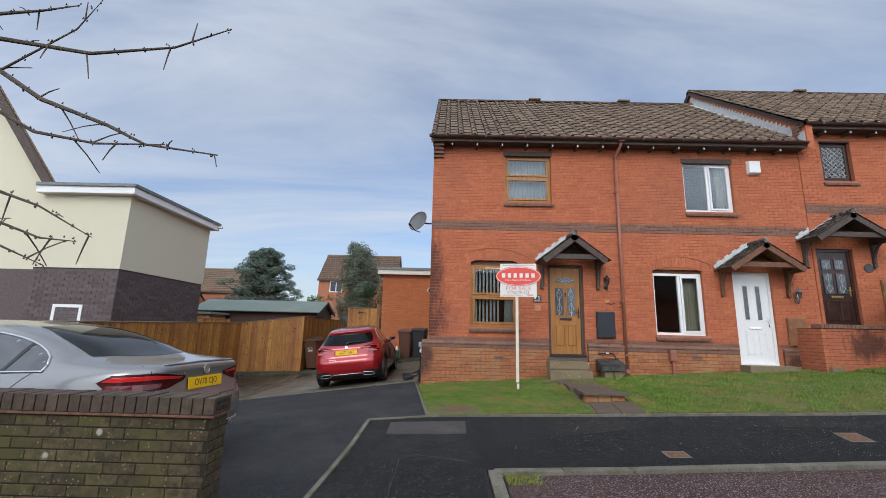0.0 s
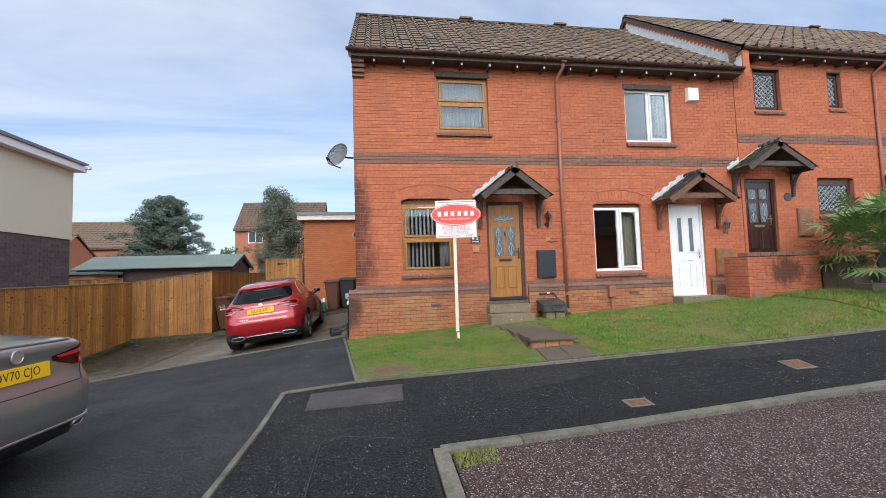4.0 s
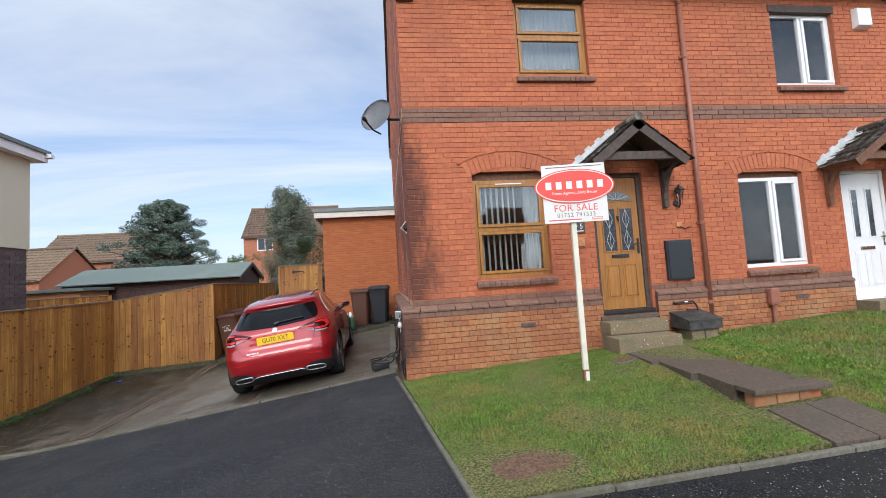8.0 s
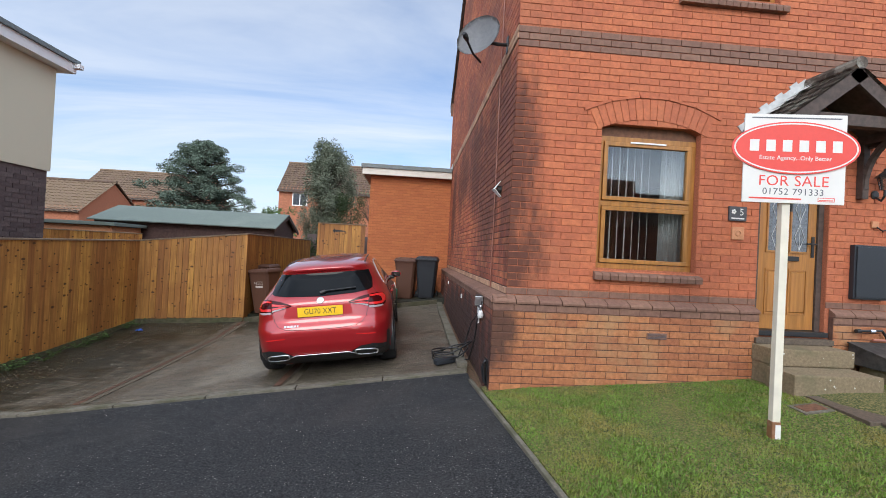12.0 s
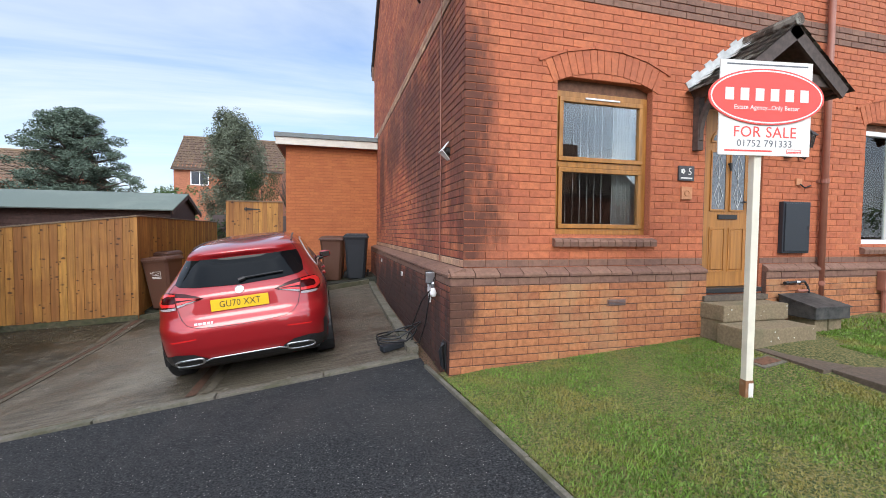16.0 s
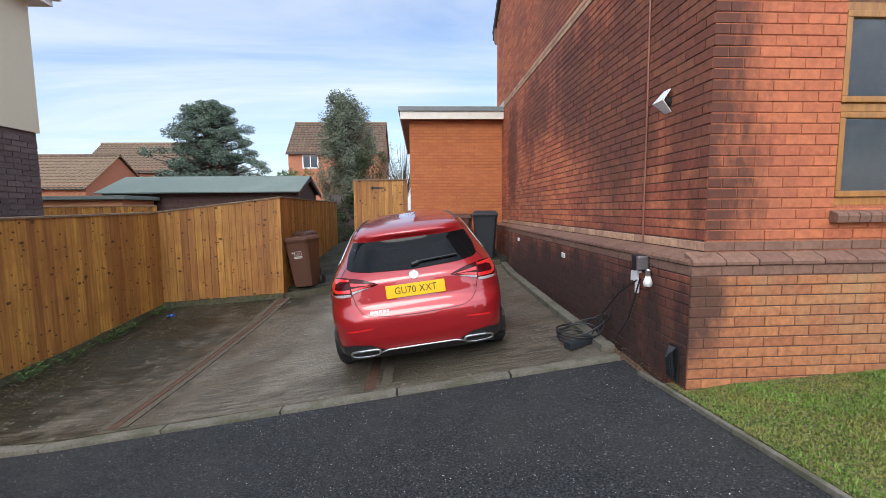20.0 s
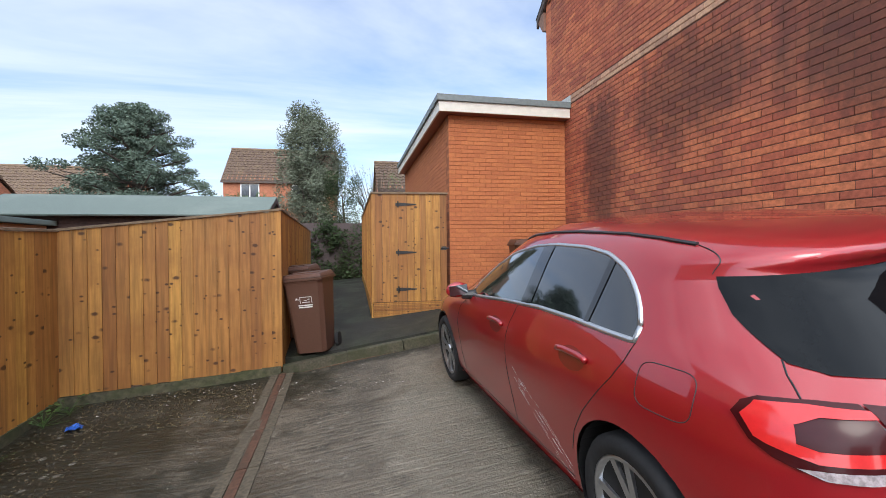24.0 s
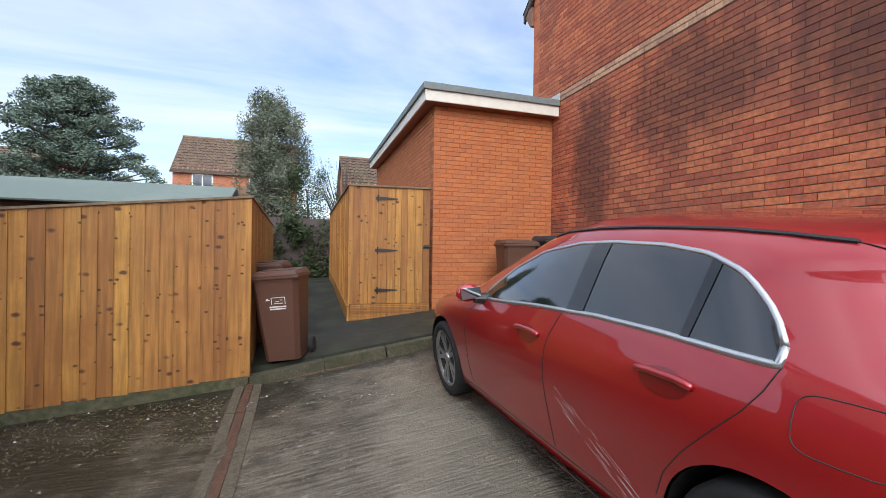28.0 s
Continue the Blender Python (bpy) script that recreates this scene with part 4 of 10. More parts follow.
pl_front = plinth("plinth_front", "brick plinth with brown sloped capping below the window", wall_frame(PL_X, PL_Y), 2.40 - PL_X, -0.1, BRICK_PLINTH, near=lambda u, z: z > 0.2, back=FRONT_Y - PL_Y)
plinth("plinth_front_right", "brick plinth right of the oak door", wall_frame(3.24, PL_Y + 0.03), NDR[0] - 3.28, 0.1, BRICK_PLINTH, back=FRONT_Y - PL_Y - 0.03)
plinth("plinth_end", "short brick plinth beside the white door", wall_frame(NDR[1] + 0.06, PL_Y + 0.03), E_X - NDR[1] - 0.1, 0.2, BRICK_PLINTH, back=FRONT_Y - PL_Y - 0.03)
pl_side = plinth("plinth_gable", "dark stained brick plinth along the drive", wall_frame(PL_X, BACK_Y, -90), BACK_Y - PL_Y - 0.013, -0.3, BRICK_SIDE, back=SIDE_X - PL_X, near=lambda u, z: u > 3.5 and z > 0.1)
bricks(wall_a, "brown course over the capping", LEN_A, 1.195, 1.27, HOLES_A, BRICK_BAND, proud=0.002)
bricks(wall_g, "pale course over the capping", GL, 1.195, 1.27, [], BRICK_PALE, proud=0.002)
for backing in (wall_a, pl_front):
    for v in backing.data.vertices:
        if v.co.x < 0.001:
            v.co.x = 0.013
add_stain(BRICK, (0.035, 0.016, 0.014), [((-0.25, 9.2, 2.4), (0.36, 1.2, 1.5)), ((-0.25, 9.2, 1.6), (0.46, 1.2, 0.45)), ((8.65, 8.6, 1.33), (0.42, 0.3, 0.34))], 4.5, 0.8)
add_stain(BRICK_SIDE, (0.04, 0.02, 0.017), [((-0.2, 9.1, 2.4), (1, 0.8, 1.5)), ((-0.2, 9.8, 2.9), (1, 0.45, 0.9)), ((-0.2, 11.6, 3.0), (1, 0.9, 0.9)), ((-0.2, 13.6, 3.1), (1, 1.0, 0.7)), ((-0.35, 12.3, 0.55), (0.3, 5.5, 0.75)), ((-0.2, 15.2, 2.6), (1, 0.5, 1.2)), ((-0.2, 10.6, 2.6), (1, 1.0, 1.3))], 3.4, 0.6)
add_stain(BRICK_SIDE, (0.03, 0.015, 0.013), [((-0.35, 11.8, 0.45), (3, 4.0, 0.72))], 2.2, 0.85)
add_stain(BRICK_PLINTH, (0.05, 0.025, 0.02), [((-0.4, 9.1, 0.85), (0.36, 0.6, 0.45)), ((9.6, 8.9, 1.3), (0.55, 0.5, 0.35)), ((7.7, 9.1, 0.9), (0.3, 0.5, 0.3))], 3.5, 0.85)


def brick_sill(x0, x1, z_top, parent_label="sloping brown brick window sill", drop=0.10, unit=0.078):
    ob = thing("window_sill", (x0 + x1) / 2, FRONT_Y, z_top)
    tagged(ob, parent_label, "sill", kind="structure")
    n = round((x1 - x0) / unit)
    s = (x1 - x0) / n
    outline = [(-0.055, -0.115), (-0.062, -0.07), (-0.05, -0.05), (0.10, 0.0), (0.10, -0.115)]
    for i in range(n):
        part("sill_brick", prism(outline, "x", (i - n / 2) * s + 0.003, (i + 1 - n / 2) * s - 0.003), BRICK_BAND, ob)
    return ob


def arch(x0, x1, z_spring, rise, depth=0.215, name="brick_arch"):
    """A segmental arch of upright bricks over an opening, with a thin label course over it."""
    w = (x1 - x0) / 2
    R = (w * w + rise * rise) / (2 * rise)
    cx, cz = (x0 + x1) / 2, z_spring + rise - R
    half = math.asin(w / R)
    ob = thing(name, cx, FRONT_Y, z_spring)
    tagged(ob, "segmental red brick arch over the window", "arch", kind="structure")
    n = round(2 * half * R / 0.072)
    for i in range(n):
        a0, a1 = -half + 2 * half * i / n + 0.003 / R, -half + 2 * half * (i + 1) / n - 0.003 / R
        o = [(R * math.sin(a0), R * math.cos(a0)), (R * math.sin(a1), R * math.cos(a1)), ((R + depth) * math.sin(a1), (R + depth) * math.cos(a1)), ((R + depth) * math.sin(a0), (R + depth) * math.cos(a0))]
        part("arch_brick", prism([(px, pz + cz - z_spring) for px, pz in o], "y", -0.006, 0.11), BRICK, ob)
    m = round(2 * half * R / 0.22)
    half2 = half + 0.05 / R
    for i in range(m):
        a0, a1 = -half2 + 2 * half2 * i / m + 0.003 / R, -half2 + 2 * half2 * (i + 1) / m - 0.003 / R
        o = [((R + depth + 0.006) * math.sin(a0), (R + depth + 0.006) * math.cos(a0)), ((R + depth + 0.006) * math.sin(a1), (R + depth + 0.006) * math.cos(a1)), ((R + depth + 0.03) * math.sin(a1), (R + depth + 0.03) * math.cos(a1)), ((R + depth + 0.03) * math.sin(a0), (R + depth + 0.03) * math.cos(a0))]
        part("label_brick", prism([(px, pz + cz - z_spring) for px, pz in o], "y", -0.016, 0.02), BRICK, ob)
    # curved board under the arch
    seg = 12
    top = [((R - 0.004) * math.sin(-half + 2 * half * i / seg), (R - 0.004) * math.cos(-half + 2 * half * i / seg) + cz - z_spring) for i in range(seg + 1)]
    part("head_board", prism([(-w + 0.01, -0.05)] + top + [(w - 0.01, -0.05)], "y", 0.085, 0.14), BROWN_WOOD, ob)
    return ob


# ---- windows ----
def frame_bars(x0, x1, z0, z1, t, y0, y1, mat, parent, name="frame_rail", mitre=True):
    part(name, box(x0, x1, y0, y1, z0, z0 + t), mat, parent, bevel=0.006)
    part(name, box(x0, x1, y0, y1, z1 - t, z1), mat, parent, bevel=0.006)
    part("frame_stile", box(x0, x0 + t, y0 + 0.001, y1, z0 + t, z1 - t), mat, parent, bevel=0.006)
    part("frame_stile", box(x1 - t, x1, y0 + 0.001, y1, z0 + t, z1 - t), mat, parent, bevel=0.006)


def pane(x0, x1, z0, z1, y, parent, mat=None):
    ob = part("pane", box(x0, x1, y, y + 0.006, z0, z1), mat or GLASS, parent)
    ob.visible_shadow = False
    return ob


WINDOW_N = [0]


def window(x0, x1, z0, z1, mat, label, transom=None, mullion=None, sash="both", lead=False, t=0.055):
    WINDOW_N[0] += 1
    y = WIN_Y - FRONT_Y
    ob = thing("window_%d" % WINDOW_N[0], x0, FRONT_Y, z0)
    tagged(ob, label, "window", kind="structure")
    W, H = x1 - x0, z1 - z0
    fr = new("window_frame")
    fr.parent = ob
    frame_bars(0, W, 0, H, t, y, y + 0.07, mat, fr)
    cells = []
    if transom is not None:
        part("transom", box(t, W - t, y, y + 0.07, transom - z0 - t / 2, transom - z0 + t / 2), mat, fr, bevel=0.006)
        cells = [(t, W - t, t, transom - z0 - t / 2), (t, W - t, transom - z0 + t / 2, H - t)]
    elif mullion is not None:
        part("mullion", box(mullion - x0 - t / 2, mullion - x0 + t / 2, y, y + 0.07, t, H - t), mat, fr, bevel=0.006)
        cells = [(t, mullion - x0 - t / 2, t, H - t), (mullion - x0 + t / 2, W - t, t, H - t)]
    else:
        cells = [(t, W - t, t, H - t)]
    for k, (a, b, c, d) in enumerate(cells):
        if sash == "both" or (sash == "last" and k == len(cells) - 1):
            sh = new("sash")
            sh.parent = ob
            frame_bars(a + 0.004, b - 0.004, c + 0.004, d - 0.004, 0.042, y - 0.018, y + 0.03, mat, sh, "sash_rail")
            pane(a + 0.044, b - 0.044, c + 0.044, d - 0.044, y + 0.004, sh)
        else:
            pane(a - 0.002, b + 0.002, c - 0.002, d + 0.002, y + 0.03, ob)
    if lead:
        bm = bmesh.new()
        stp = 0.13
        for q in np.arange(-H, W, stp):
            for sgn in (1, -1):
                p, r = (q, 0.0) if sgn > 0 else (q, H), None
                xa, xb = max(q, t), min(q + H, W - t)
                if xb <= xa:
                    continue
                za, zb = (xa - q, xb - q) if sgn > 0 else (H - (xa - q), H - (xb - q))
                za, zb = min(max(za, t), H - t), min(max(zb, t), H - t)
                add_tube(bm, [(xa, y + 0.002, za), (xb, y + 0.002, zb)], 0.004, 4)
        part("lead_lattice", bm, LEAD, ob)
    return ob


def pleated(x0, x1, z0, z1, y, mat, label, name="curtain", folds=14, amp=0.025, category="curtain"):
    bm = bmesh.new()
    n = folds * 6
    rows = [(z0, 1.0), ((z0 + z1) / 2, 0.8), (z1, 0.6)]
    ring = []
    for z, k in rows:
        ring.append([bm.verts.new((x0 + (x1 - x0) * i / n, y + amp * k * math.sin(2 * math.pi * folds * i / n + 0.7 * math.sin(i * 0.37)), z)) for i in range(n + 1)])
    for a, b in zip(ring, ring[1:]):
        for i in range(n):
            bm.faces.new((a[i], a[i + 1], b[i + 1], b[i]))
    bmesh.ops.solidify(bm, geom=bm.faces[:], thickness=0.003)
    return tagged(part(name, bm, mat, smooth=True), label, category)


def vertical_blind(x0, x1, z0, z1, y, label, turn=58, pitch=0.082, wide=0.088):
    ob = thing("vertical_blind", x0, y, z1, 0, label, "blind")
    part("head_rail", box(0, x1 - x0, -0.02, 0.02, 0, 0.03), BLIND, ob, bevel=0.004)
    n = int((x1 - x0) / pitch)
    bm0 = box(-wide / 2, wide / 2, -0.0008, 0.0008, -(z1 - z0), -0.01)
    first = part("slat", bm0, BLIND, ob)
    first.matrix_basis = pose(pitch / 2, 0, 0, 0, 0, turn)
    for i in range(1, n):
        s = new("slat", first.data)
        s.parent = ob
        s.matrix_basis = pose(pitch * (i + 0.5), 0, 0, 0, 0, turn + random.uniform(-4, 4))
    return ob


window(GW[0], GW[1], GW[2], 2.86, OAK, "golden oak framed ground-floor window with a transom", transom=2.17)
window(UW[0], UW[1], UW[2], UW[3], OAK, "golden oak framed bedroom window with a transom", transom=4.97)
window(NGW[0], NGW[1], NGW[2], 2.77, UPVC, "white plastic framed window with one opening casement", mullion=5.36, sash="last")
window(NUW[0], NUW[1], NUW[2], NUW[3], UPVC, "white plastic framed bedroom window", mullion=6.22, sash="last")
window(*H3[0], ROSEWOOD, "dark brown framed leaded bedroom window", lead=True)
window(*H3[1], ROSEWOOD, "narrow dark brown framed leaded window", lead=True)
window(*H3[2], UPVC, "white plastic framed bedroom window with a top light", transom=5.62)
window(*H3[3], UPVC, "white plastic framed bedroom window", transom=5.62)
window(H3[5][0], H3[5][1], H3[5][2], 3.36, ROSEWOOD, "dark brown framed leaded front window", lead=True)
window(*H3[7], UPVC, "white plastic framed front window", transom=3.0)
part_vent = thing("trickle_vent", 1.22, WIN_Y - 0.018, 2.80, 0, "white slotted trickle vent on the window head", "vent")
part("vent_body", box(-0.19, 0.19, -0.012, 0, -0.008, 0.008), UPVC, part_vent, bevel=0.004)
for a, b, zt in ((GW[0] - 0.03, GW[1] + 0.05, GW[2]), (UW[0] - 0.03, UW[1] + 0.06, UW[2]), (NGW[0] - 0.03, NGW[1] + 0.05, NGW[2]), (NUW[0] - 0.02, NUW[1] + 0.05, NUW[2]), (H3[0][0] - 0.03, H3[0][1] + 0.07, H3[0][2]), (H3[1][0] - 0.03, H3[1][1] + 0.07, H3[1][2]), (H3[2][0] - 0.03, H3[2][1] + 0.07, H3[2][2]), (H3[3][0] - 0.03, H3[3][1] + 0.07, H3[3][2]), (H3[5][0] - 0.03, H3[5][1] + 0.05, H3[5][2])):
    brick_sill(a, b, zt)
arch(GW[0] - 0.05, GW[1] + 0.05, 2.90, 0.13)
arch(NGW[0] - 0.05, NGW[1] + 0.05, 2.80, 0.12)
arch(H3[5][0] - 0.04, H3[5][1] + 0.04, 3.39, 0.10)
for nm, hx0, hx1, hz in (("window_head", UW[0], UW[1], UW[3]), ("window_head", NUW[0], NUW[1], NUW[3]), ("window_head", H3[0][0], H3[0][1], H3[0][3]), ("window_head", H3[1][0], H3[1][1], H3[1][3]), ("window_head", H3[2][0], H3[2][1], H3[2][3]), ("window_head", H3[3][0], H3[3][1], H3[3][3])):
    tagged(part(nm, box(hx0 - 0.03, hx1 + 0.03, FRONT_Y - 0.012, FRONT_Y + 0.1, hz - 0.012, hz + 0.10), DARK_WOOD, bevel=0.004), "dark timber head over the bedroom window", "trim", kind="structure")
vertical_blind(GW[0] + 0.02, GW[1] - 0.30, 1.56, 2.80, FRONT_Y + 0.215, "white vertical slat blind in the front window")
pleated(GW[1] - 0.28, GW[1] + 0.1, 1.45, 2.9, FRONT_Y + 0.22, NET, "pale gathered curtain beside the blind", folds=7, amp=0.03)
pleated(UW[0] - 0.05, UW[1] + 0.05, UW[2] - 0.05, UW[3] + 0.05, FRONT_Y + 0.24, NET, "white pleated net curtain in the bedroom window", folds=16)
pleated(NGW[1] - 0.40, NGW[1] + 0.05, NGW[2] - 0.05, 2.9, FRONT_Y + 0.24, CURTAIN, "cream gathered curtain in the white window", folds=6, amp=0.035)
pleated(NUW[1] - 0.25, NUW[1] + 0.05, NUW[2] - 0.05, NUW[3] + 0.05, FRONT_Y + 0.24, CURTAIN, "cream gathered curtain in the upper window", folds=4, amp=0.03)
pleated(H3[0][0], H3[0][1] + 0.02, H3[0][2], H3[0][3], FRONT_Y + 0.24, NET, "white net curtain behind leaded glass", folds=8)
pleated(H3[1][0], H3[1][1] + 0.02, H3[1][2], H3[1][3], FRONT_Y + 0.24, NET, "white net curtain behind narrow leaded glass", folds=5)
pleated(H3[2][0], H3[2][1] + 0.02, H3[2][2], H3[2][3], FRONT_Y + 0.24, NET, "white net curtain in the white bedroom window", folds=8)
pleated(H3[5][0], H3[5][1] + 0.02, H3[5][2], H3[5][3], FRONT_Y + 0.24, NET, "white net curtain behind the leaded front window", folds=10)


# ---- doors ----
def panel(x0, x1, z0, z1, y, mat, parent, name="door_panel"):
    bm = box(x0, x1, y - 0.012, y + 0.01, z0, z1)
    for v in bm.verts:
        if v.co.y < y:
            v.co.x += 0.018 if v.co.x < (x0 + x1) / 2 else -0.018
            v.co.z += 0.018 if v.co.z < (z0 + z1) / 2 else -0.018
    part(name, bm, mat, parent)
    bm = bmesh.new()
    for a, b, c, d in ((x0 - 0.014, x1 + 0.014, z0 - 0.014, z0), (x0 - 0.014, x1 + 0.014, z1, z1 + 0.014), (x0 - 0.014, x0, z0, z1), (x1, x1 + 0.014, z0, z1)):
        add_box(bm, a, b, y - 0.009, y + 0.004, c, d)
    part("panel_moulding", bm, mat, parent)


def front_door(name, x0, x1, z0, z1, mat, frame_mat, label, style, handle_right=True, frame_t=0.06, y=None):
    y = WIN_Y - FRONT_Y if y is None else y
    ob = thing(name, x0, FRONT_Y, z0)
    tagged(ob, label, "door", kind="structure")
    W, H = x1 - x0, z1 - z0
    fr = new("door_frame")
    fr.parent = ob
    part("frame_stile", box(0, frame_t, y - 0.02, y + 0.07, 0, H), frame_mat, fr, bevel=0.004)
    part("frame_stile", box(W - frame_t, W, y - 0.02, y + 0.07, 0, H), frame_mat, fr, bevel=0.004)
    part("frame_head", box(frame_t, W - frame_t, y - 0.02, y + 0.07, H - frame_t, H), frame_mat, fr, bevel=0.004)
    part("threshold", box(-0.01, W + 0.01, y - 0.11, y + 0.07, -0.005, 0.045), frame_mat if style != "oak" else BLACK, fr, bevel=0.006)
    a, b, c, d = frame_t + 0.004, W - frame_t - 0.004, 0.05, H - frame_t - 0.004
    leaf = part("door_leaf", box(a, b, y, y + 0.045, c, d), mat, ob, bevel=0.003)
    cx, lw, lh = (a + b) / 2, b - a, d - c

    def fx(f):
        return a + lw * f

    def fz(f):
        return c + lh * f
    if style == "oak":
        for s in (0, 1):
            px0, px1 = (fx(0.16), fx(0.44)) if s == 0 else (fx(0.56), fx(0.84))
            glazed(px0, px1, fz(0.44), fz(0.76), y, leaf, mat)
            panel(px0, px1, fz(0.09), fz(0.33), y, mat, leaf)
        # half-round fanlight
        seg, r = 14, lw * 0.34
        out = [(cx + r * math.cos(math.pi * i / seg), fz(0.825) + r * 0.55 * math.sin(math.pi * i / seg)) for i in range(seg + 1)]
        rim = [(cx + (r + 0.022) * math.cos(math.pi * i / seg), fz(0.825) - (0.02 if i in (0, seg) else 0) + (r * 0.55 + 0.022) * math.sin(math.pi * i / seg)) for i in range(seg + 1)]
        part("fanlight_rim", prism(rim, "y", y - 0.012, y - 0.001), mat, leaf)
        g = part("fanlight", prism(out, "y", y - 0.016, y - 0.011), DOOR_GLASS, leaf)
        bm = bmesh.new()
        for k in range(1, 6):
            an = math.pi * k / 6
            add_tube(bm, [(cx + 0.1 * r * math.cos(an), y - 0.018, fz(0.825) + 0.05 * r), (cx + r * 0.97 * math.cos(an), y - 0.018, fz(0.825) + r * 0.53 * math.sin(an))], 0.004, 4)
        part("lead_line", bm, LEAD, leaf)
        kn = tube([(cx, y - 0.005, fz(0.70)), (cx, y - 0.03, fz(0.70)), (cx, y - 0.035, fz(0.66))], [0.012, 0.018, 0.01], 10)
        part("knocker", kn, BLACK, leaf)
    elif style == "white":
        for s in (0, 1):
            px0, px1 = (fx(0.20), fx(0.42)) if s == 0 else (fx(0.58), fx(0.80))
            glazed(px0 + 0.03, px1 - 0.03, fz(0.49), fz(0.87), y, leaf, mat, lead=False)
            panel(px0, px1, fz(0.10), fz(0.36), y, mat, leaf)
    else:
        for s in (0, 1):
            px0, px1 = (fx(0.14), fx(0.44)) if s == 0 else (fx(0.56), fx(0.86))
            glazed(px0, px1, fz(0.77), fz(0.90), y, leaf, mat)
            glazed(px0, px1, fz(0.45), fz(0.71), y, leaf, mat)
            panel(px0, px1, fz(0.09), fz(0.34), y, mat, leaf)
    metal = {"oak": BLACK, "white": CHROME, "brown": BRASS}[style]
    part("letterbox", box(cx - 0.13, cx + 0.13, y - 0.016, y, fz(0.385), fz(0.385) + 0.05), metal, leaf, bevel=0.005)
    hx = fx(0.94) if handle_right else fx(0.06)
    hd = part("handle_plate", box(hx - 0.016, hx + 0.016, y - 0.012, y, fz(0.41), fz(0.41) + 0.22), metal, leaf, bevel=0.004)
    part("lever", tube([(hx, y - 0.01, fz(0.41) + 0.14), (hx, y - 0.05, fz(0.41) + 0.14), (hx - 0.11 * (1 if handle_right else -1), y - 0.05, fz(0.41) + 0.14)], 0.009), metal, leaf)
    return ob


def glazed(x0, x1, z0, z1, y, parent, mat, lead=True):
    bm = bmesh.new()
    for a, b, c, d in ((x0 - 0.018, x1 + 0.018, z0 - 0.018, z0), (x0 - 0.018, x1 + 0.018, z1, z1 + 0.018), (x0 - 0.018, x0, z0, z1), (x1, x1 + 0.018, z0, z1)):
        add_box(bm, a, b, y - 0.012, y + 0.002, c, d)
    part("glazing_bead", bm, mat, parent)
    part("door_pane", box(x0, x1, y - 0.006, y - 0.001, z0, z1), DOOR_GLASS, parent)
    if not lead:
        return
    cx, cz, hw, hh = (x0 + x1) / 2, (z0 + z1) / 2, (x1 - x0) / 2, (z1 - z0) / 2
    bm = bmesh.new()
    for k in range(2):
        zz = cz + (k - 0.5) * hh
        dia = [(cx, y - 0.008, zz - hh * 0.45), (cx + hw * 0.6, y - 0.008, zz), (cx, y - 0.008, zz + hh * 0.45), (cx - hw * 0.6, y - 0.008, zz), (cx, y - 0.008, zz - hh * 0.45)]
        for p, q in zip(dia, dia[1:]):
            add_tube(bm, [p, q], 0.0035, 4)
    add_tube(bm, [(cx, y - 0.008, z0), (cx, y - 0.008, z1)], 0.003, 4)
    part("lead_line", bm, LEAD, parent)


DOOR_GLASS = material("obscured_door_glass", (0.06, 0.07, 0.085), 0.12, vary=0.5, grain=45, bump=0.3, coat=0.8)
front_door("door_1", *DR, OAK_DOOR, DARK_WOOD, "closed golden oak front door with leaded glass panels", "oak")
front_door("door_2", *NDR, UPVC, UPVC, "closed white plastic front door with two narrow panes", "white")
front_door("door_3", *H3[4], ROSEWOOD, ROSEWOOD, "closed dark brown front door with four panes", "brown")
front_door("door_4", *H3[6], UPVC, UPVC, "closed white front door behind the palm", "white")


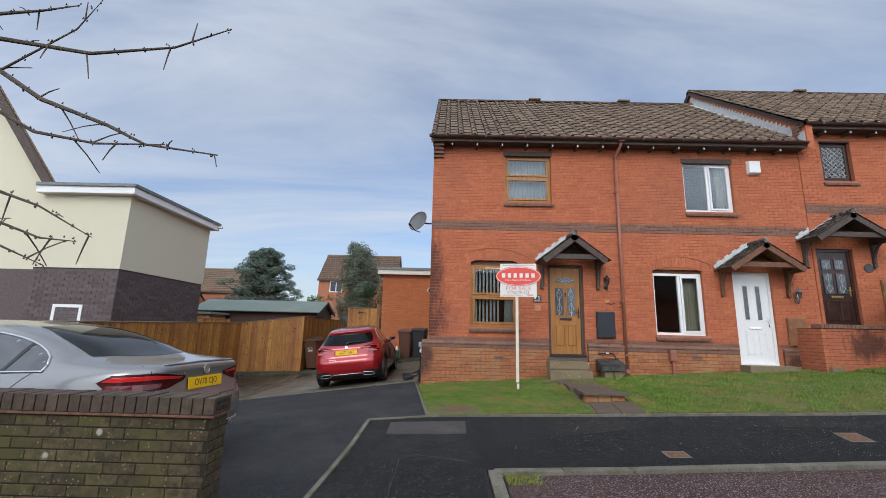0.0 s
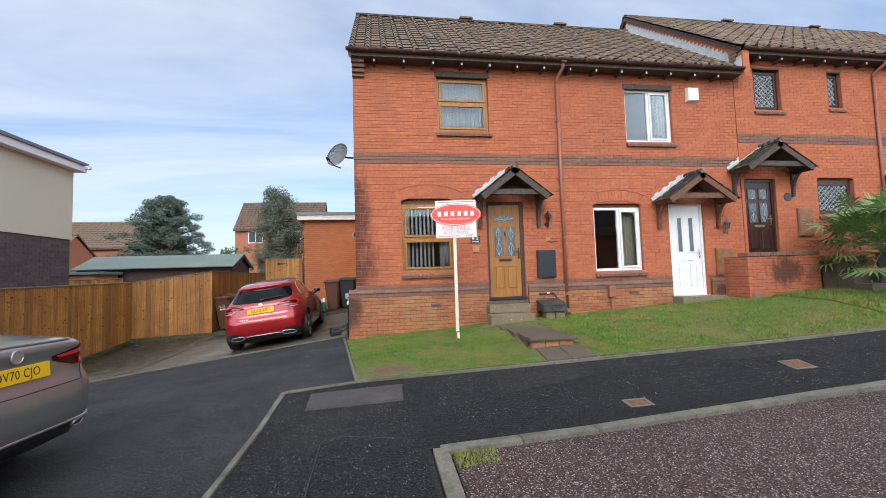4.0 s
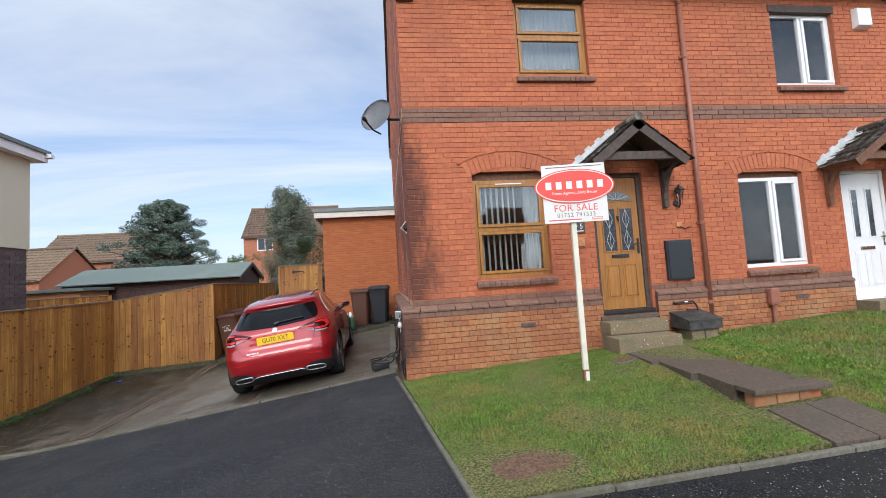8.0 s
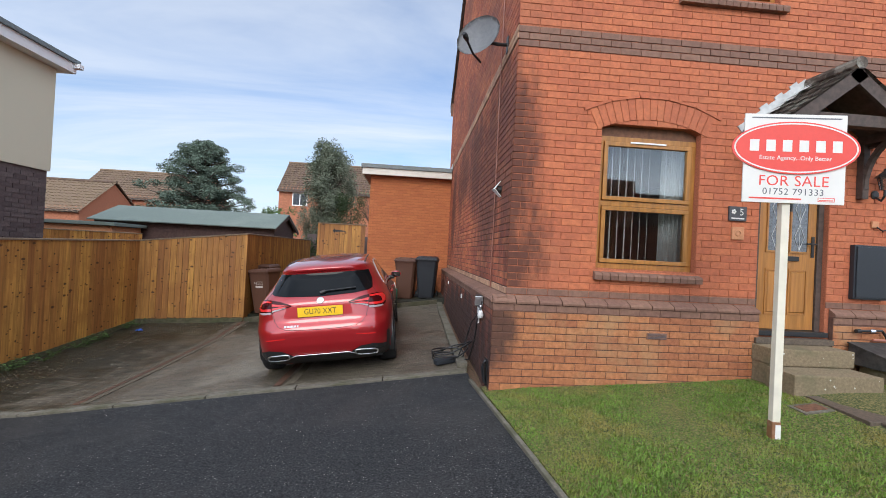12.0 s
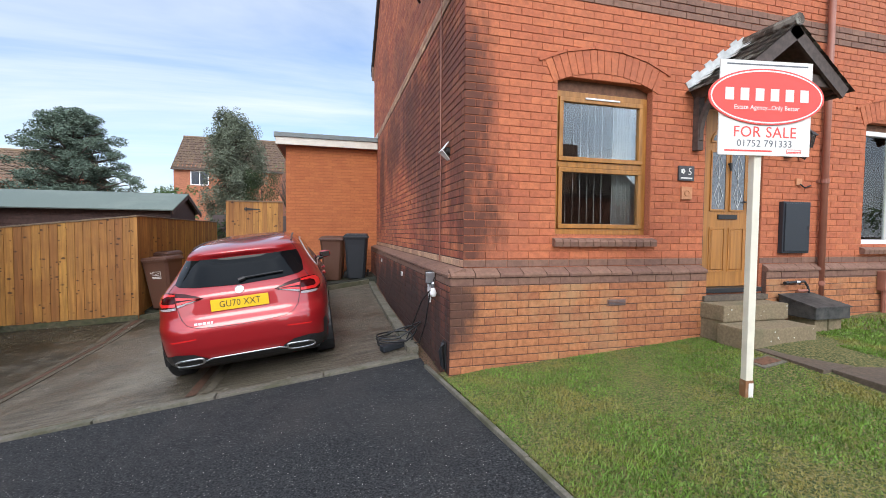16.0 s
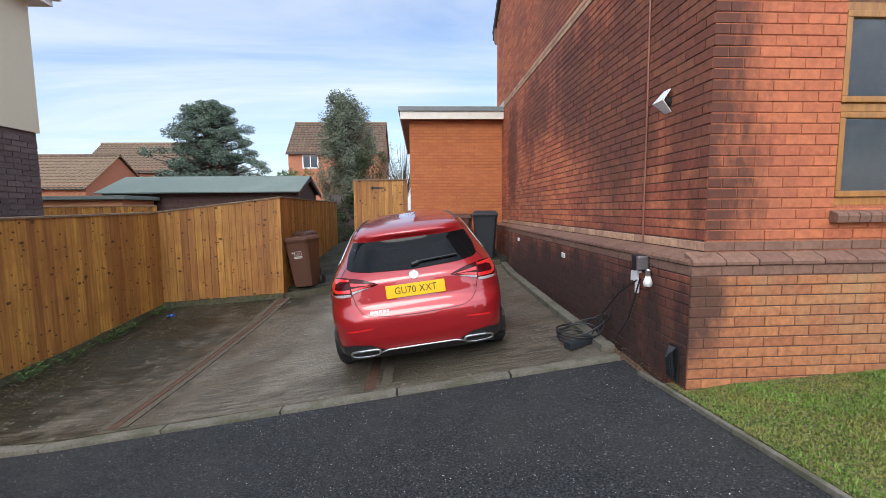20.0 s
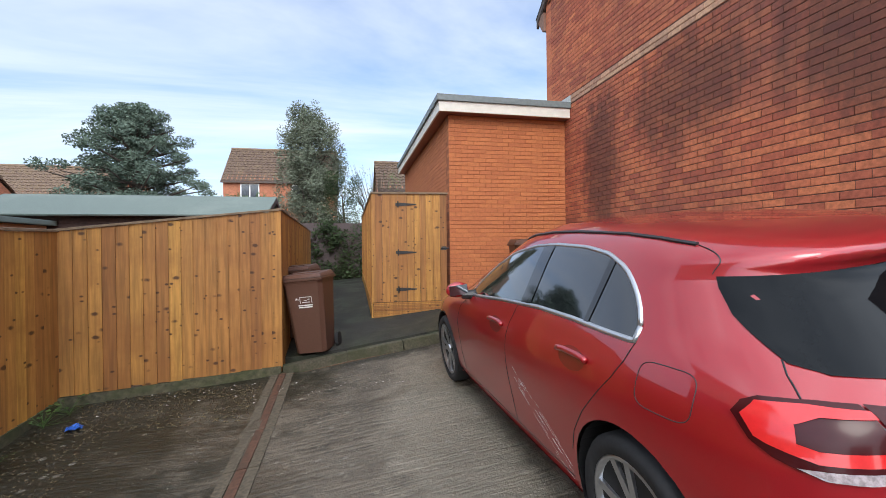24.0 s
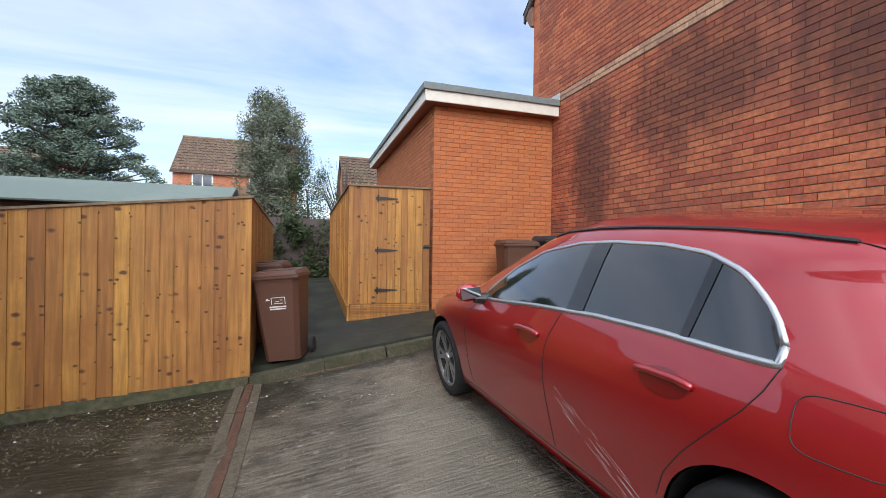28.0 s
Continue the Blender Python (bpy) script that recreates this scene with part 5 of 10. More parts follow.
# ---- porches ----
def porch(x_mid, half, z_eave, z_apex, label, wood, depth=0.50, brackets=(0.62, 0.62)):
    """A small gabled canopy: two tiled slopes, barge boards, tie beam and curved brackets. Local y points away from the wall."""
    ob = thing("porch_canopy", x_mid, FRONT_Y, 0, 180, label, "canopy", "porch canopies of the terrace")
    slope = math.atan2(z_apex - z_eave, half)
    ln = math.hypot(half, z_apex - z_eave)
    for s in (1, -1):
        fr = pose(0, 0, z_apex, 0, math.degrees(slope) * s, 0) if s > 0 else pose(0, 0, z_apex, 0, -math.degrees(slope), 0)

        def put(name, bm, mat, **k):
            o = part(name, bm, mat, ob, **k)
            o.matrix_basis = fr
            return o
        a, b = (0, ln) if s > 0 else (-ln, 0)
        put("slope_board", box(a, b, 0.0, depth, -0.05, -0.028), wood)
        nrow, ncol = 6, 3
        for r in range(nrow):
            for c in range(ncol):
                g = (ln + 0.02) / nrow
                w = (depth + 0.03) / ncol
                u0, u1 = r * g, (r + 1) * g + 0.05
                lift = 0.012
                bm = bmesh.new()
                seg = 6
                grid = []
                for uu, l2 in ((u0 - 0.0, 0.0), (min(u1, ln + 0.06), lift)):
                    grid.append([bm.verts.new((s * uu, c * w + w * q / seg, -0.022 + l2 + 0.012 * max(0, math.sin(2 * math.pi * q / seg)) + random.uniform(0, 0.002))) for q in range(seg + 1)])
                for q in range(seg):
                    bm.faces.new((grid[0][q], grid[0][q + 1], grid[1][q + 1], grid[1][q]))
                bmesh.ops.solidify(bm, geom=bm.faces[:], thickness=-0.014)
                put("porch_tile", bm, TILE_LICHEN)
        put("barge_board", box(a, b, depth - 0.02, depth + 0.012, -0.15, -0.03), wood)
        # stepped lead against the wall
        n = 9
        for i in range(n):
            u = ln * (i + 0.5) / n
            bm = bmesh.new()
            add_box(bm, s * u - ln / n * 0.5, s * u + ln / n * 0.5, -0.006, 0.008, -0.03, 0.07 + 0.03 * (i % 2))
            k = 0.10 + 0.05 * (i % 2)
            v = [bm.verts.new(q) for q in ((s * u - ln / n * 0.5, 0.008, 0.010), (s * u + ln / n * 0.5, 0.008, 0.010), (s * u + ln / n * 0.3, k, 0.012), (s * u - ln / n * 0.3, k, 0.012))]
            bm.faces.new(v)
            put("lead_step", bm, LEAD)
        put("fascia_board", box(s * (ln - 0.02) if s > 0 else -ln, ln if s > 0 else -ln + 0.02, 0.0, depth, -0.13, -0.05), wood)
        bx = s * (half - 0.10)
        part("wall_post", box(bx - 0.035, bx + 0.035, 0.0, 0.07, z_eave - brackets[0], z_eave + 0.02), wood, ob, bevel=0.006)
        part("top_plate", box(bx - 0.04, bx + 0.04, 0.0, depth, z_eave - 0.06, z_eave + 0.03), wood, ob, bevel=0.005)
        bm = bmesh.new()
        pts = [(bx, 0.05 + (depth - 0.16) * (1 - math.cos(t)), z_eave - brackets[0] + 0.10 + (brackets[0] - 0.13) * math.sin(t)) for t in [math.pi / 2 * i / 7 for i in range(8)]]
        add_tube(bm, pts, 0.036, 6)
        part("curved_bracket", bm, wood, ob)
    part("tie_beam", box(-half + 0.12, half - 0.12, depth - 0.11, depth - 0.03, z_eave - 0.02, z_eave + 0.09), wood, ob, bevel=0.006)
    part("gable_infill", prism([(-half + 0.22, z_eave + 0.09), (half - 0.22, z_eave + 0.09), (0, z_apex - 0.16)], "y", 0.02, 0.05), wood, ob)
    part("ridge_tile", tube([(0, -0.0, z_apex + 0.0), (0, depth + 0.03, z_apex + 0.0)], 0.06, 10), TILE_LICHEN, ob)
    return ob


porch(2.90, 0.72, 2.98, 3.53, "small tiled porch canopy on dark timber brackets", DARK_WOOD)
porch(6.98, 0.82, 2.90, 3.45, "small tiled porch canopy on brown timber brackets", BROWN_WOOD)
porch(8.93, 0.86, 3.60, 4.15, "tiled porch canopy on dark timber over the brown door", DARK_WOOD)
porch(13.1, 0.86, 3.50, 4.05, "tiled porch canopy on brown timber behind the palm", BROWN_WOOD)


# ---- eaves, gutters, pipes ----
def eaves(name, x0, x1, z, label):
    ob = thing(name, x0, FRONT_Y, z)
    tagged(ob, label, "eaves", kind="structure")
    W = x1 - x0
    part("soffit", box(0, W, -0.27, 0.0, -0.02, 0.0), DARK_WOOD, ob)
    part("fascia", box(0, W, -0.29, -0.27, -0.02, 0.13), DARK_WOOD, ob)
    n = int(W / 0.58)
    for i in range(n):
        x = 0.45 + i * 0.58
        part("rafter_foot", box(x - 0.022, x + 0.022, -0.245, 0.0, -0.10, -0.02), DARK_WOOD, ob, bevel=0.004)
        part("vent_plug", box(x - 0.014, x + 0.014, -0.262, -0.245, -0.10, -0.055), LEAD, ob, bevel=0.003)
    # half-round gutter
    bm = bmesh.new()
    prof = [(-0.345 + 0.055 * math.cos(a), 0.10 + 0.055 * math.sin(a)) for a in [math.pi + math.pi * i / 8 for i in range(9)]]
    ring = [[bm.verts.new((x, y, zz)) for y, zz in prof] for x in (-0.08, W)]
    for k in range(8):
        bm.faces.new((ring[0][k], ring[0][k + 1], ring[1][k + 1], ring[1][k]))
    bm.faces.new(ring[0])
    bmesh.ops.solidify(bm, geom=bm.faces[:], thickness=0.004)
    part("gutter", bm, GUTTER, ob, smooth=False)
    for i in range(int(W / 0.9)):
        part("gutter_clip", box(0.3 + i * 0.9, 0.33 + i * 0.9, -0.403, -0.285, 0.045, 0.112), GUTTER, ob, bevel=0.003)
    return ob


eaves("eaves_trim", SIDE_X - 0.02, E_X - 0.02, 5.72, "dark timber eaves with a brown gutter")
eaves("eaves_trim_upper", E_X + 0.05, END_X, 6.20, "dark timber eaves with a brown gutter on the higher pair")


def corbel(x, z, label, wide=0.24):
    ob = thing("corbel", x, FRONT_Y, z)
    tagged(ob, label, "corbel", kind="structure")
    for i in range(5):
        out = 0.05 * (i + 1)
        part("corbel_brick", box(0, wide, -out, 0.0, i * 0.075 + 0.005, (i + 1) * 0.075 - 0.005), BRICK_BAND, ob, bevel=0.004)
    return ob


corbel(SIDE_X - 0.004, 5.40, "stepped brown brick corbel under the verge")
corbel(E_X - 0.06, 5.94, "stepped brown brick corbel beside the flashing")


def downpipe(x, z0, z1, label, y=FRONT_Y - 0.05):
    ob = thing("downpipe", x, y, z0, 0, label, "pipe", "downpipes of the terrace")
    part("pipe", tube([(0, 0, 0), (0, 0, z1 - z0 - 0.28)], 0.034, 12), BROWN_PVC, ob, smooth=True)
    part("swan_neck", tube([(0, 0, z1 - z0 - 0.30), (0, 0, z1 - z0 - 0.22), (0.05, -0.23, z1 - z0 - 0.06), (0.05, -0.25, z1 - z0 + 0.08)], 0.036, 12), BROWN_PVC, ob, smooth=True)
    part("hopper_outlet", box(-0.01, 0.11, -0.32, -0.2, z1 - z0 + 0.02, z1 - z0 + 0.12), GUTTER, ob, bevel=0.01)
    for zc in (0.35, 1.5, 2.75, 4.0):
        if zc < z1 - z0 - 0.3:
            part("pipe_clip", tube([(0, 0, zc - 0.025), (0, 0, zc + 0.025)], 0.042, 12), BROWN_PVC, ob)
            part("clip_lug", box(-0.06, 0.06, 0.025, 0.05, zc - 0.015, zc + 0.015), BROWN_PVC, ob)
    part("shoe", tube([(0, 0, 0.04), (0, -0.02, -0.02), (0, -0.06, -0.05)], 0.042, 12), BROWN_PVC, ob)
    return ob


downpipe(4.05, 0.62, 5.72, "red-brown plastic rainwater downpipe on brick")
downpipe(12.2, 1.3, 6.2, "red-brown plastic downpipe on the higher pair")


def ridge(x0, x1, z, label):
    ob = thing("ridge", x0, RIDGE_Y, z)
    tagged(ob, label, "roof", kind="structure")
    n = round((x1 - x0) / 0.45)
    s = (x1 - x0) / n
    for i in range(n):
        bm = bmesh.new()
        r = [[bm.verts.new((xx, 0.13 * math.cos(a), 0.11 * math.sin(a) - 0.05)) for a in [math.pi * k / 8 for k in range(9)]] for xx in (i * s + 0.003, (i + 1) * s - 0.003)]
        for k in range(8):
            bm.faces.new((r[0][k], r[0][k + 1], r[1][k + 1], r[1][k]))
        bmesh.ops.solidify(bm, geom=bm.faces[:], thickness=0.015)
        part("ridge_tile", bm, TILE, ob)
    for f in (0.38, 0.73):
        part("ridge_vent", box((x1 - x0) * f - 0.2, (x1 - x0) * f + 0.2, -0.16, 0.16, 0.03, 0.085), TILE, ob, bevel=0.01)
    return ob


ridge(SIDE_X - 0.06, E_X, RIDGE_Z + 0.02, "half-round ridge tiles on the roof")
ridge(E_X - 0.06, END_X + 0.1, RISE_B + 0.02, "half-round ridge tiles on the higher roof")


def sloped_strip(name, x0, x1, lo, hi, mat, label, lift=0.0, y_from=0.0):
    """A strip that follows the front roof slope, lo and hi over the slope line."""
    rise, run = RIDGE_Z - EAVE_Z, RIDGE_Y - (FRONT_Y - 0.32)
    pts = []
    for f in (y_from, 1.0):
        pts.append((FRONT_Y - 0.32 + run * f, EAVE_Z + rise * f))
    bm = prism([(pts[0][0], pts[0][1] + lo), (pts[1][0], pts[1][1] + lo), (pts[1][0], pts[1][1] + hi), (pts[0][0], pts[0][1] + hi)], "x", x0, x1)
    return tagged(part(name, bm, mat), label, "trim", kind="structure")


# stepped lead where the lower roof meets the gable of the higher pair
def gable_flashing():
    ob = new("gable_flashing")
    tagged(ob, "pale stepped lead flashing along the roof step", "flashing", kind="structure")
    rise, run = RIDGE_Z - EAVE_Z, RIDGE_Y - (FRONT_Y - 0.32)
    n = 34
    for i in range(n):
        f0, f1 = i / n, (i + 1) / n
        y0, y1 = FRONT_Y - 0.28 + (run - 0.05) * f0, FRONT_Y - 0.28 + (run - 0.05) * f1
        z0, z1 = EAVE_Z + rise * f0 + 0.02, EAVE_Z + rise * f1 + 0.02
        part("lead_step", prism([(y0, z0), (y1 + 0.004, z1), (y1 + 0.004, z1 + 0.22), (y0, z1 + 0.22)], "x", E_X - 0.018, E_X - 0.004), LEAD, ob)
    bm = prism([(FRONT_Y - 0.28, EAVE_Z + 0.045), (RIDGE_Y, RIDGE_Z + 0.045), (RIDGE_Y, RIDGE_Z + 0.058), (FRONT_Y - 0.28, EAVE_Z + 0.058)], "x", E_X - 0.22, E_X - 0.012)
    part("lead_apron", bm, LEAD, ob)


gable_flashing()
sloped_strip("barge_board_gable", SIDE_X - 0.05, SIDE_X - 0.005, -0.16, 0.02, DARK_WOOD, "dark barge board on the gable verge")
sloped_strip("verge_upper", E_X - 0.06, E_X - 0.002, 0.455, 0.50, DARK_WOOD, "dark verge of the higher roof")
sloped_strip("wall_step_strip", E_X - 0.0035, E_X + 0.15, -0.1, 0.45, BRICK, "red brick strip of wall between the stepped roofs")
bm = prism([(BACK_Y + 0.32, EAVE_Z - 0.16), (RIDGE_Y, RIDGE_Z - 0.16), (RIDGE_Y, RIDGE_Z + 0.02), (BACK_Y + 0.32, EAVE_Z + 0.02)], "x", SIDE_X - 0.05, SIDE_X - 0.005)
tagged(part("barge_board_back", bm, DARK_WOOD), "dark barge board on the back verge", "trim", kind="structure")
bm = box(SIDE_X - 0.05, SIDE_X + 0.2, BACK_Y, BACK_Y + 0.3, 5.45, 5.80)
for v in bm.verts:
    if v.co.z < 5.6 and v.co.y > BACK_Y + 0.1:
        v.co.y -= 0.24
tagged(part("corbel_back", bm, BRICK_BAND), "brown brick corbel at the back eaves", "corbel", kind="structure")


# ---- cars ----
PRIVACY = material("black_tinted_glass", (0.006, 0.007, 0.008), 0.02, vary=0.05, bump=0, coat=1.0, spec=0.3)
PRIVACY.node_tree.nodes["Principled BSDF"].inputs["Coat IOR"].default_value = 1.75
# body red darkened: the shade of the handle hollows is in the colour
RECESS_SHADE = material("recess_red_paint", (0.17, 0.004, 0.007), 0.3, vary=0.03, bump=0, coat=1.0)
GLOSS_BLACK = material("gloss_black_trim", (0.008, 0.008, 0.009), 0.08, vary=0.05, bump=0, coat=0.5)
REAR_GLASS = material("dark_rear_glass", (0.004, 0.005, 0.006), 0.03, vary=0.05, bump=0, spec=0.16)
DARK_CHROME = material("dark_mirror", (0.16, 0.17, 0.18), 0.05, metal=1.0, vary=0.02, bump=0)
SATIN = material("satin_trim", (0.55, 0.56, 0.57), 0.3, metal=0.9, vary=0.03, bump=0)
LAMP_WHITE = material("clear_lamp", (0.36, 0.30, 0.30), 0.2, vary=0.3, grain=90, bump=0.2, coat=0.5)


class Shell:
    """A car body as level outlines stacked up: local y ahead from the rear axle, z from the ground. rear, front, wide: curves over z."""

    def __init__(self, rear, front, wide, n_rear, n_front, top):
        self.rear, self.front, self.wide, self.n_rear, self.n_front, self.top = rear, front, wide, n_rear, n_front, top

    def curve(self, table, z):
        zs = [p[0] for p in table]
        vs = [p[1] for p in table]
        d = 0.012
        return float(np.mean([np.interp(z + k * d, zs, vs) for k in (-2, -1, 0, 1, 2)]))

    def layer(self, z):
        r, f, w = self.curve(self.rear, z), self.curve(self.front, z), self.curve(self.wide, z)
        nr, nf = self.curve(self.n_rear, z), self.curve(self.n_front, z)
        mid = r + (f - r) * 0.45
        return r, f, w, nr, nf, mid

    def side_x(self, y, z):
        r, f, w, nr, nf, mid = self.layer(z)
        L, n = (mid - r, nr) if y < mid else (f - mid, nf)
        q = min(abs(y - mid) / L, 0.9999)
        return w * (1 - q ** n) ** (1 / n)

    def rear_y(self, x, z):
        r, f, w, nr, nf, mid = self.layer(z)
        q = min(abs(x) / w, 0.9999)
        return mid - (mid - r) * (1 - q ** nr) ** (1 / nr)

    def corner(self, z):
        r, f, w, nr, nf, mid = self.layer(z)
        k = 0.5 ** (1 / nr)
        return w * k, mid - (mid - r) * k

    def at(self, s, z):
        """Surface point on the +x side: s is x along the rear up to the corner, then on along the side."""
        xc, yc = self.corner(z)
        if s <= xc:
            return Vector((s, self.rear_y(s, z), z))
        y = yc + (s - xc)
        return Vector((self.side_x(y, z), y, z))

    def s_of_y(self, y, z):
        xc, yc = self.corner(z)
        return xc + (y - yc)

    def normal(self, s, z):
        a, b = self.at(s + 0.01, z) - self.at(s - 0.01, z), self.at(s, z + 0.01) - self.at(s, z - 0.01)
        n = a.cross(b)
        return n.normalized()

    def patch(self, outline, mirror=1, out=0.004, step=0.04, by_y=False, thick=0.0):
        """A patch of the surface inside an outline of (s, z), or of (y, z) on the side."""
        bm = bmesh.new()
        bm.faces.new([bm.verts.new((p[0], 0, p[1])) for p in outline])
        lo, hi = min(p[0] for p in outline), max(p[0] for p in outline)
        c = math.floor(lo / step) * step + step
        while c < hi:
            bmesh.ops.bisect_plane(bm, geom=bm.verts[:] + bm.edges[:] + bm.faces[:], plane_co=(c, 0, 0), plane_no=(1, 0, 0)); c += step
        lo, hi = min(p[1] for p in outline), max(p[1] for p in outline)
        c = math.floor(lo / step) * step + step
        while c < hi:
            bmesh.ops.bisect_plane(bm, geom=bm.verts[:] + bm.edges[:] + bm.faces[:], plane_co=(0, 0, c), plane_no=(0, 0, 1)); c += step
        for v in bm.verts:
            s, z = v.co.x, v.co.z
            flip = 1
            if by_y:
                s = self.s_of_y(s, z)
            if s < 0:
                s, flip = -s, -1
            p = self.at(s, z) + self.normal(max(s, 0.011), z) * out
            v.co = (p.x * flip * mirror, p.y, p.z)
        if thick:
            bmesh.ops.recalc_face_normals(bm, faces=bm.faces[:])
        return bm

    def line(self, pts, radius, mirror=1, by_y=False, out=0.003, sides=6, n=24):
        """A thin bead along points of (s, z), smoothed."""
        out_pts = []
        for (a, b), (c, d) in zip(pts, pts[1:]):
            k = max(2, int(math.hypot(c - a, d - b) / 0.04))
            for i in range(k):
                out_pts.append((a + (c - a) * i / k, b + (d - b) * i / k))
        out_pts.append(pts[-1])
        res = []
        for s, z in out_pts:
            flip = 1
            if by_y:
                s = self.s_of_y(s, z)
            if s < 0:
                s, flip = -s, -1
            p = self.at(s, z) + self.normal(max(s, 0.011), z) * out
            res.append((p.x * flip * mirror, p.y, p.z))
        return tube(res, radius, sides)

    def body(self, layers, arches, ns=74, nr=30, nf=24):
        """The painted shell, with wheel openings cut round and the roof closed."""
        bm = bmesh.new()
        rings = []
        for z in layers:
            r, f, w, en, fn, mid = self.layer(z)
            kr, kf = 0.5 ** (1 / en), 0.5 ** (1 / fn)
            pts = []
            for i in range(nr):
                x = -w * kr + 2 * w * kr * i / nr
                pts.append((x, self.rear_y(x, z)))
            ya, yb = mid - (mid - r) * kr, mid + (f - mid) * kf
            for i in range(ns):
                y = ya + (yb - ya) * i / ns
                pts.append((self.side_x(y, z), y))
            for i in range(nf):
                x = w * kf - 2 * w * kf * i / nf
                q = min(abs(x) / w, 0.9999)
                pts.append((x, mid + (f - mid) * (1 - q ** fn) ** (1 / fn)))
            for i in range(ns):
                y = yb - (yb - ya) * i / ns
                pts.append((-self.side_x(y, z), y))
            rings.append([bm.verts.new((px, py, z)) for px, py in pts])
        n = len(rings[0])
        for a, b in zip(rings, rings[1:]):
            for i in range(n):
                bm.faces.new((a[i], a[(i + 1) % n], b[(i + 1) % n], b[i]))
        c = bm.verts.new((0, float(np.mean([v.co.y for v in rings[-1]])), self.top))
        for i in range(n):
            bm.faces.new((rings[-1][i], rings[-1][(i + 1) % n], c))
        for ay, az, ar in arches:
            gone = []
            for fc in bm.faces:
                m = fc.calc_center_median()
                if abs(m.x) > 0.55 and math.hypot(m.y - ay, m.z - az) < ar:
                    gone.append(fc)
            bmesh.ops.delete(bm, geom=gone, context="FACES")
            for v in bm.verts:
                if v.is_boundary and abs(v.co.x) > 0.55 and v.co.z > layers[0] + 0.001 and math.hypot(v.co.y - ay, v.co.z - az) < ar + 0.12:
                    d = Vector((v.co.y - ay, v.co.z - az))
                    d = d.normalized() * ar
                    v.co.y, v.co.z = ay + d.x, az + d.y
        return bm


def wheel(parent, x, y, r, mirror, rim_mat):
    """A tyre with a five-spoke twin rim; mirror: which side faces out."""
    w = part("wheel", disc_lathe([(r - 0.06, -0.10), (r - 0.02, -0.105), (r, -0.08), (r, 0.08), (r - 0.02, 0.105), (r - 0.075, 0.10), (r - 0.08, 0.07)], 36, pose(0, 0, 0, 0, 90 * mirror, 0)), BLACK_RUBBER, parent, smooth=True)
    w.matrix_basis = pose(x, y, r)
    s = mirror
    rim_r = r - 0.08
    part("rim_barrel", disc_lathe([(rim_r + 0.006, -0.06), (rim_r + 0.006, 0.095), (rim_r - 0.012, 0.10), (rim_r - 0.02, 0.03), (rim_r - 0.03, -0.055)], 36, pose(0, 0, 0, 0, 90 * s, 0)), rim_mat, w, smooth=True)
    part("brake_disc", disc_lathe([(0.14, 0.0), (0.14, 0.012), (0.04, 0.014)], 24, pose(0, 0, 0, 0, 90 * s, 0)), RUST, w)
    for k in range(5):
        for sd in (-1, 1):
            a = 2 * math.pi * k / 5 + sd * 0.13
            bm = bmesh.new()
            r0, r1 = 0.05, rim_r - 0.004
            ca, sa = math.cos(a), math.sin(a)
            a2 = 2 * math.pi * k / 5 + sd * 0.20
            cb, sb = math.cos(a2), math.sin(a2)
            hw0, hw1 = 0.020, 0.016
            v = []
            for (cc, ss, rr, hw, xo) in ((ca, sa, r0, hw0, 0.075), (cb, sb, r1, hw1, 0.088)):
                for q in (-1, 1):
                    for d in (0, -0.03):
                        v.append(bm.verts.new(((xo + d) * s, cc * rr - ss * hw * q, ss * rr + cc * hw * q)))
            for f in ((0, 2, 6, 4), (1, 5, 7, 3), (0, 4, 5, 1), (2, 3, 7, 6)):
                bm.faces.new([v[i] for i in f])
            part("spoke", bm, rim_mat, w)
    part("hub_cap", disc_lathe([(0.045, 0.05), (0.045, 0.085), (0.03, 0.093), (0.002, 0.094)], 18, pose(0, 0, 0, 0, 90 * s, 0)), rim_mat, w, smooth=True)
    return w


def plate(parent, words, s_mid, z, shell, width=0.52, high=0.111, tilt=0):
    p = shell.at(0.0, z)
    base = part("number_plate", box(-width / 2, width / 2, -0.012, 0.0, -high / 2, high / 2), PLATE, parent, "yellow number plate with black characters", bevel=0.004)
    base.matrix_basis = pose(0, p.y - 0.012, z, tilt, 0, 0)
    text_mesh("plate_letters", words, 0.088, BLACK, base, pose(0, -0.0125, 0, 90, 0, 0), spacing=1.05, squeeze=0.86)
    return base


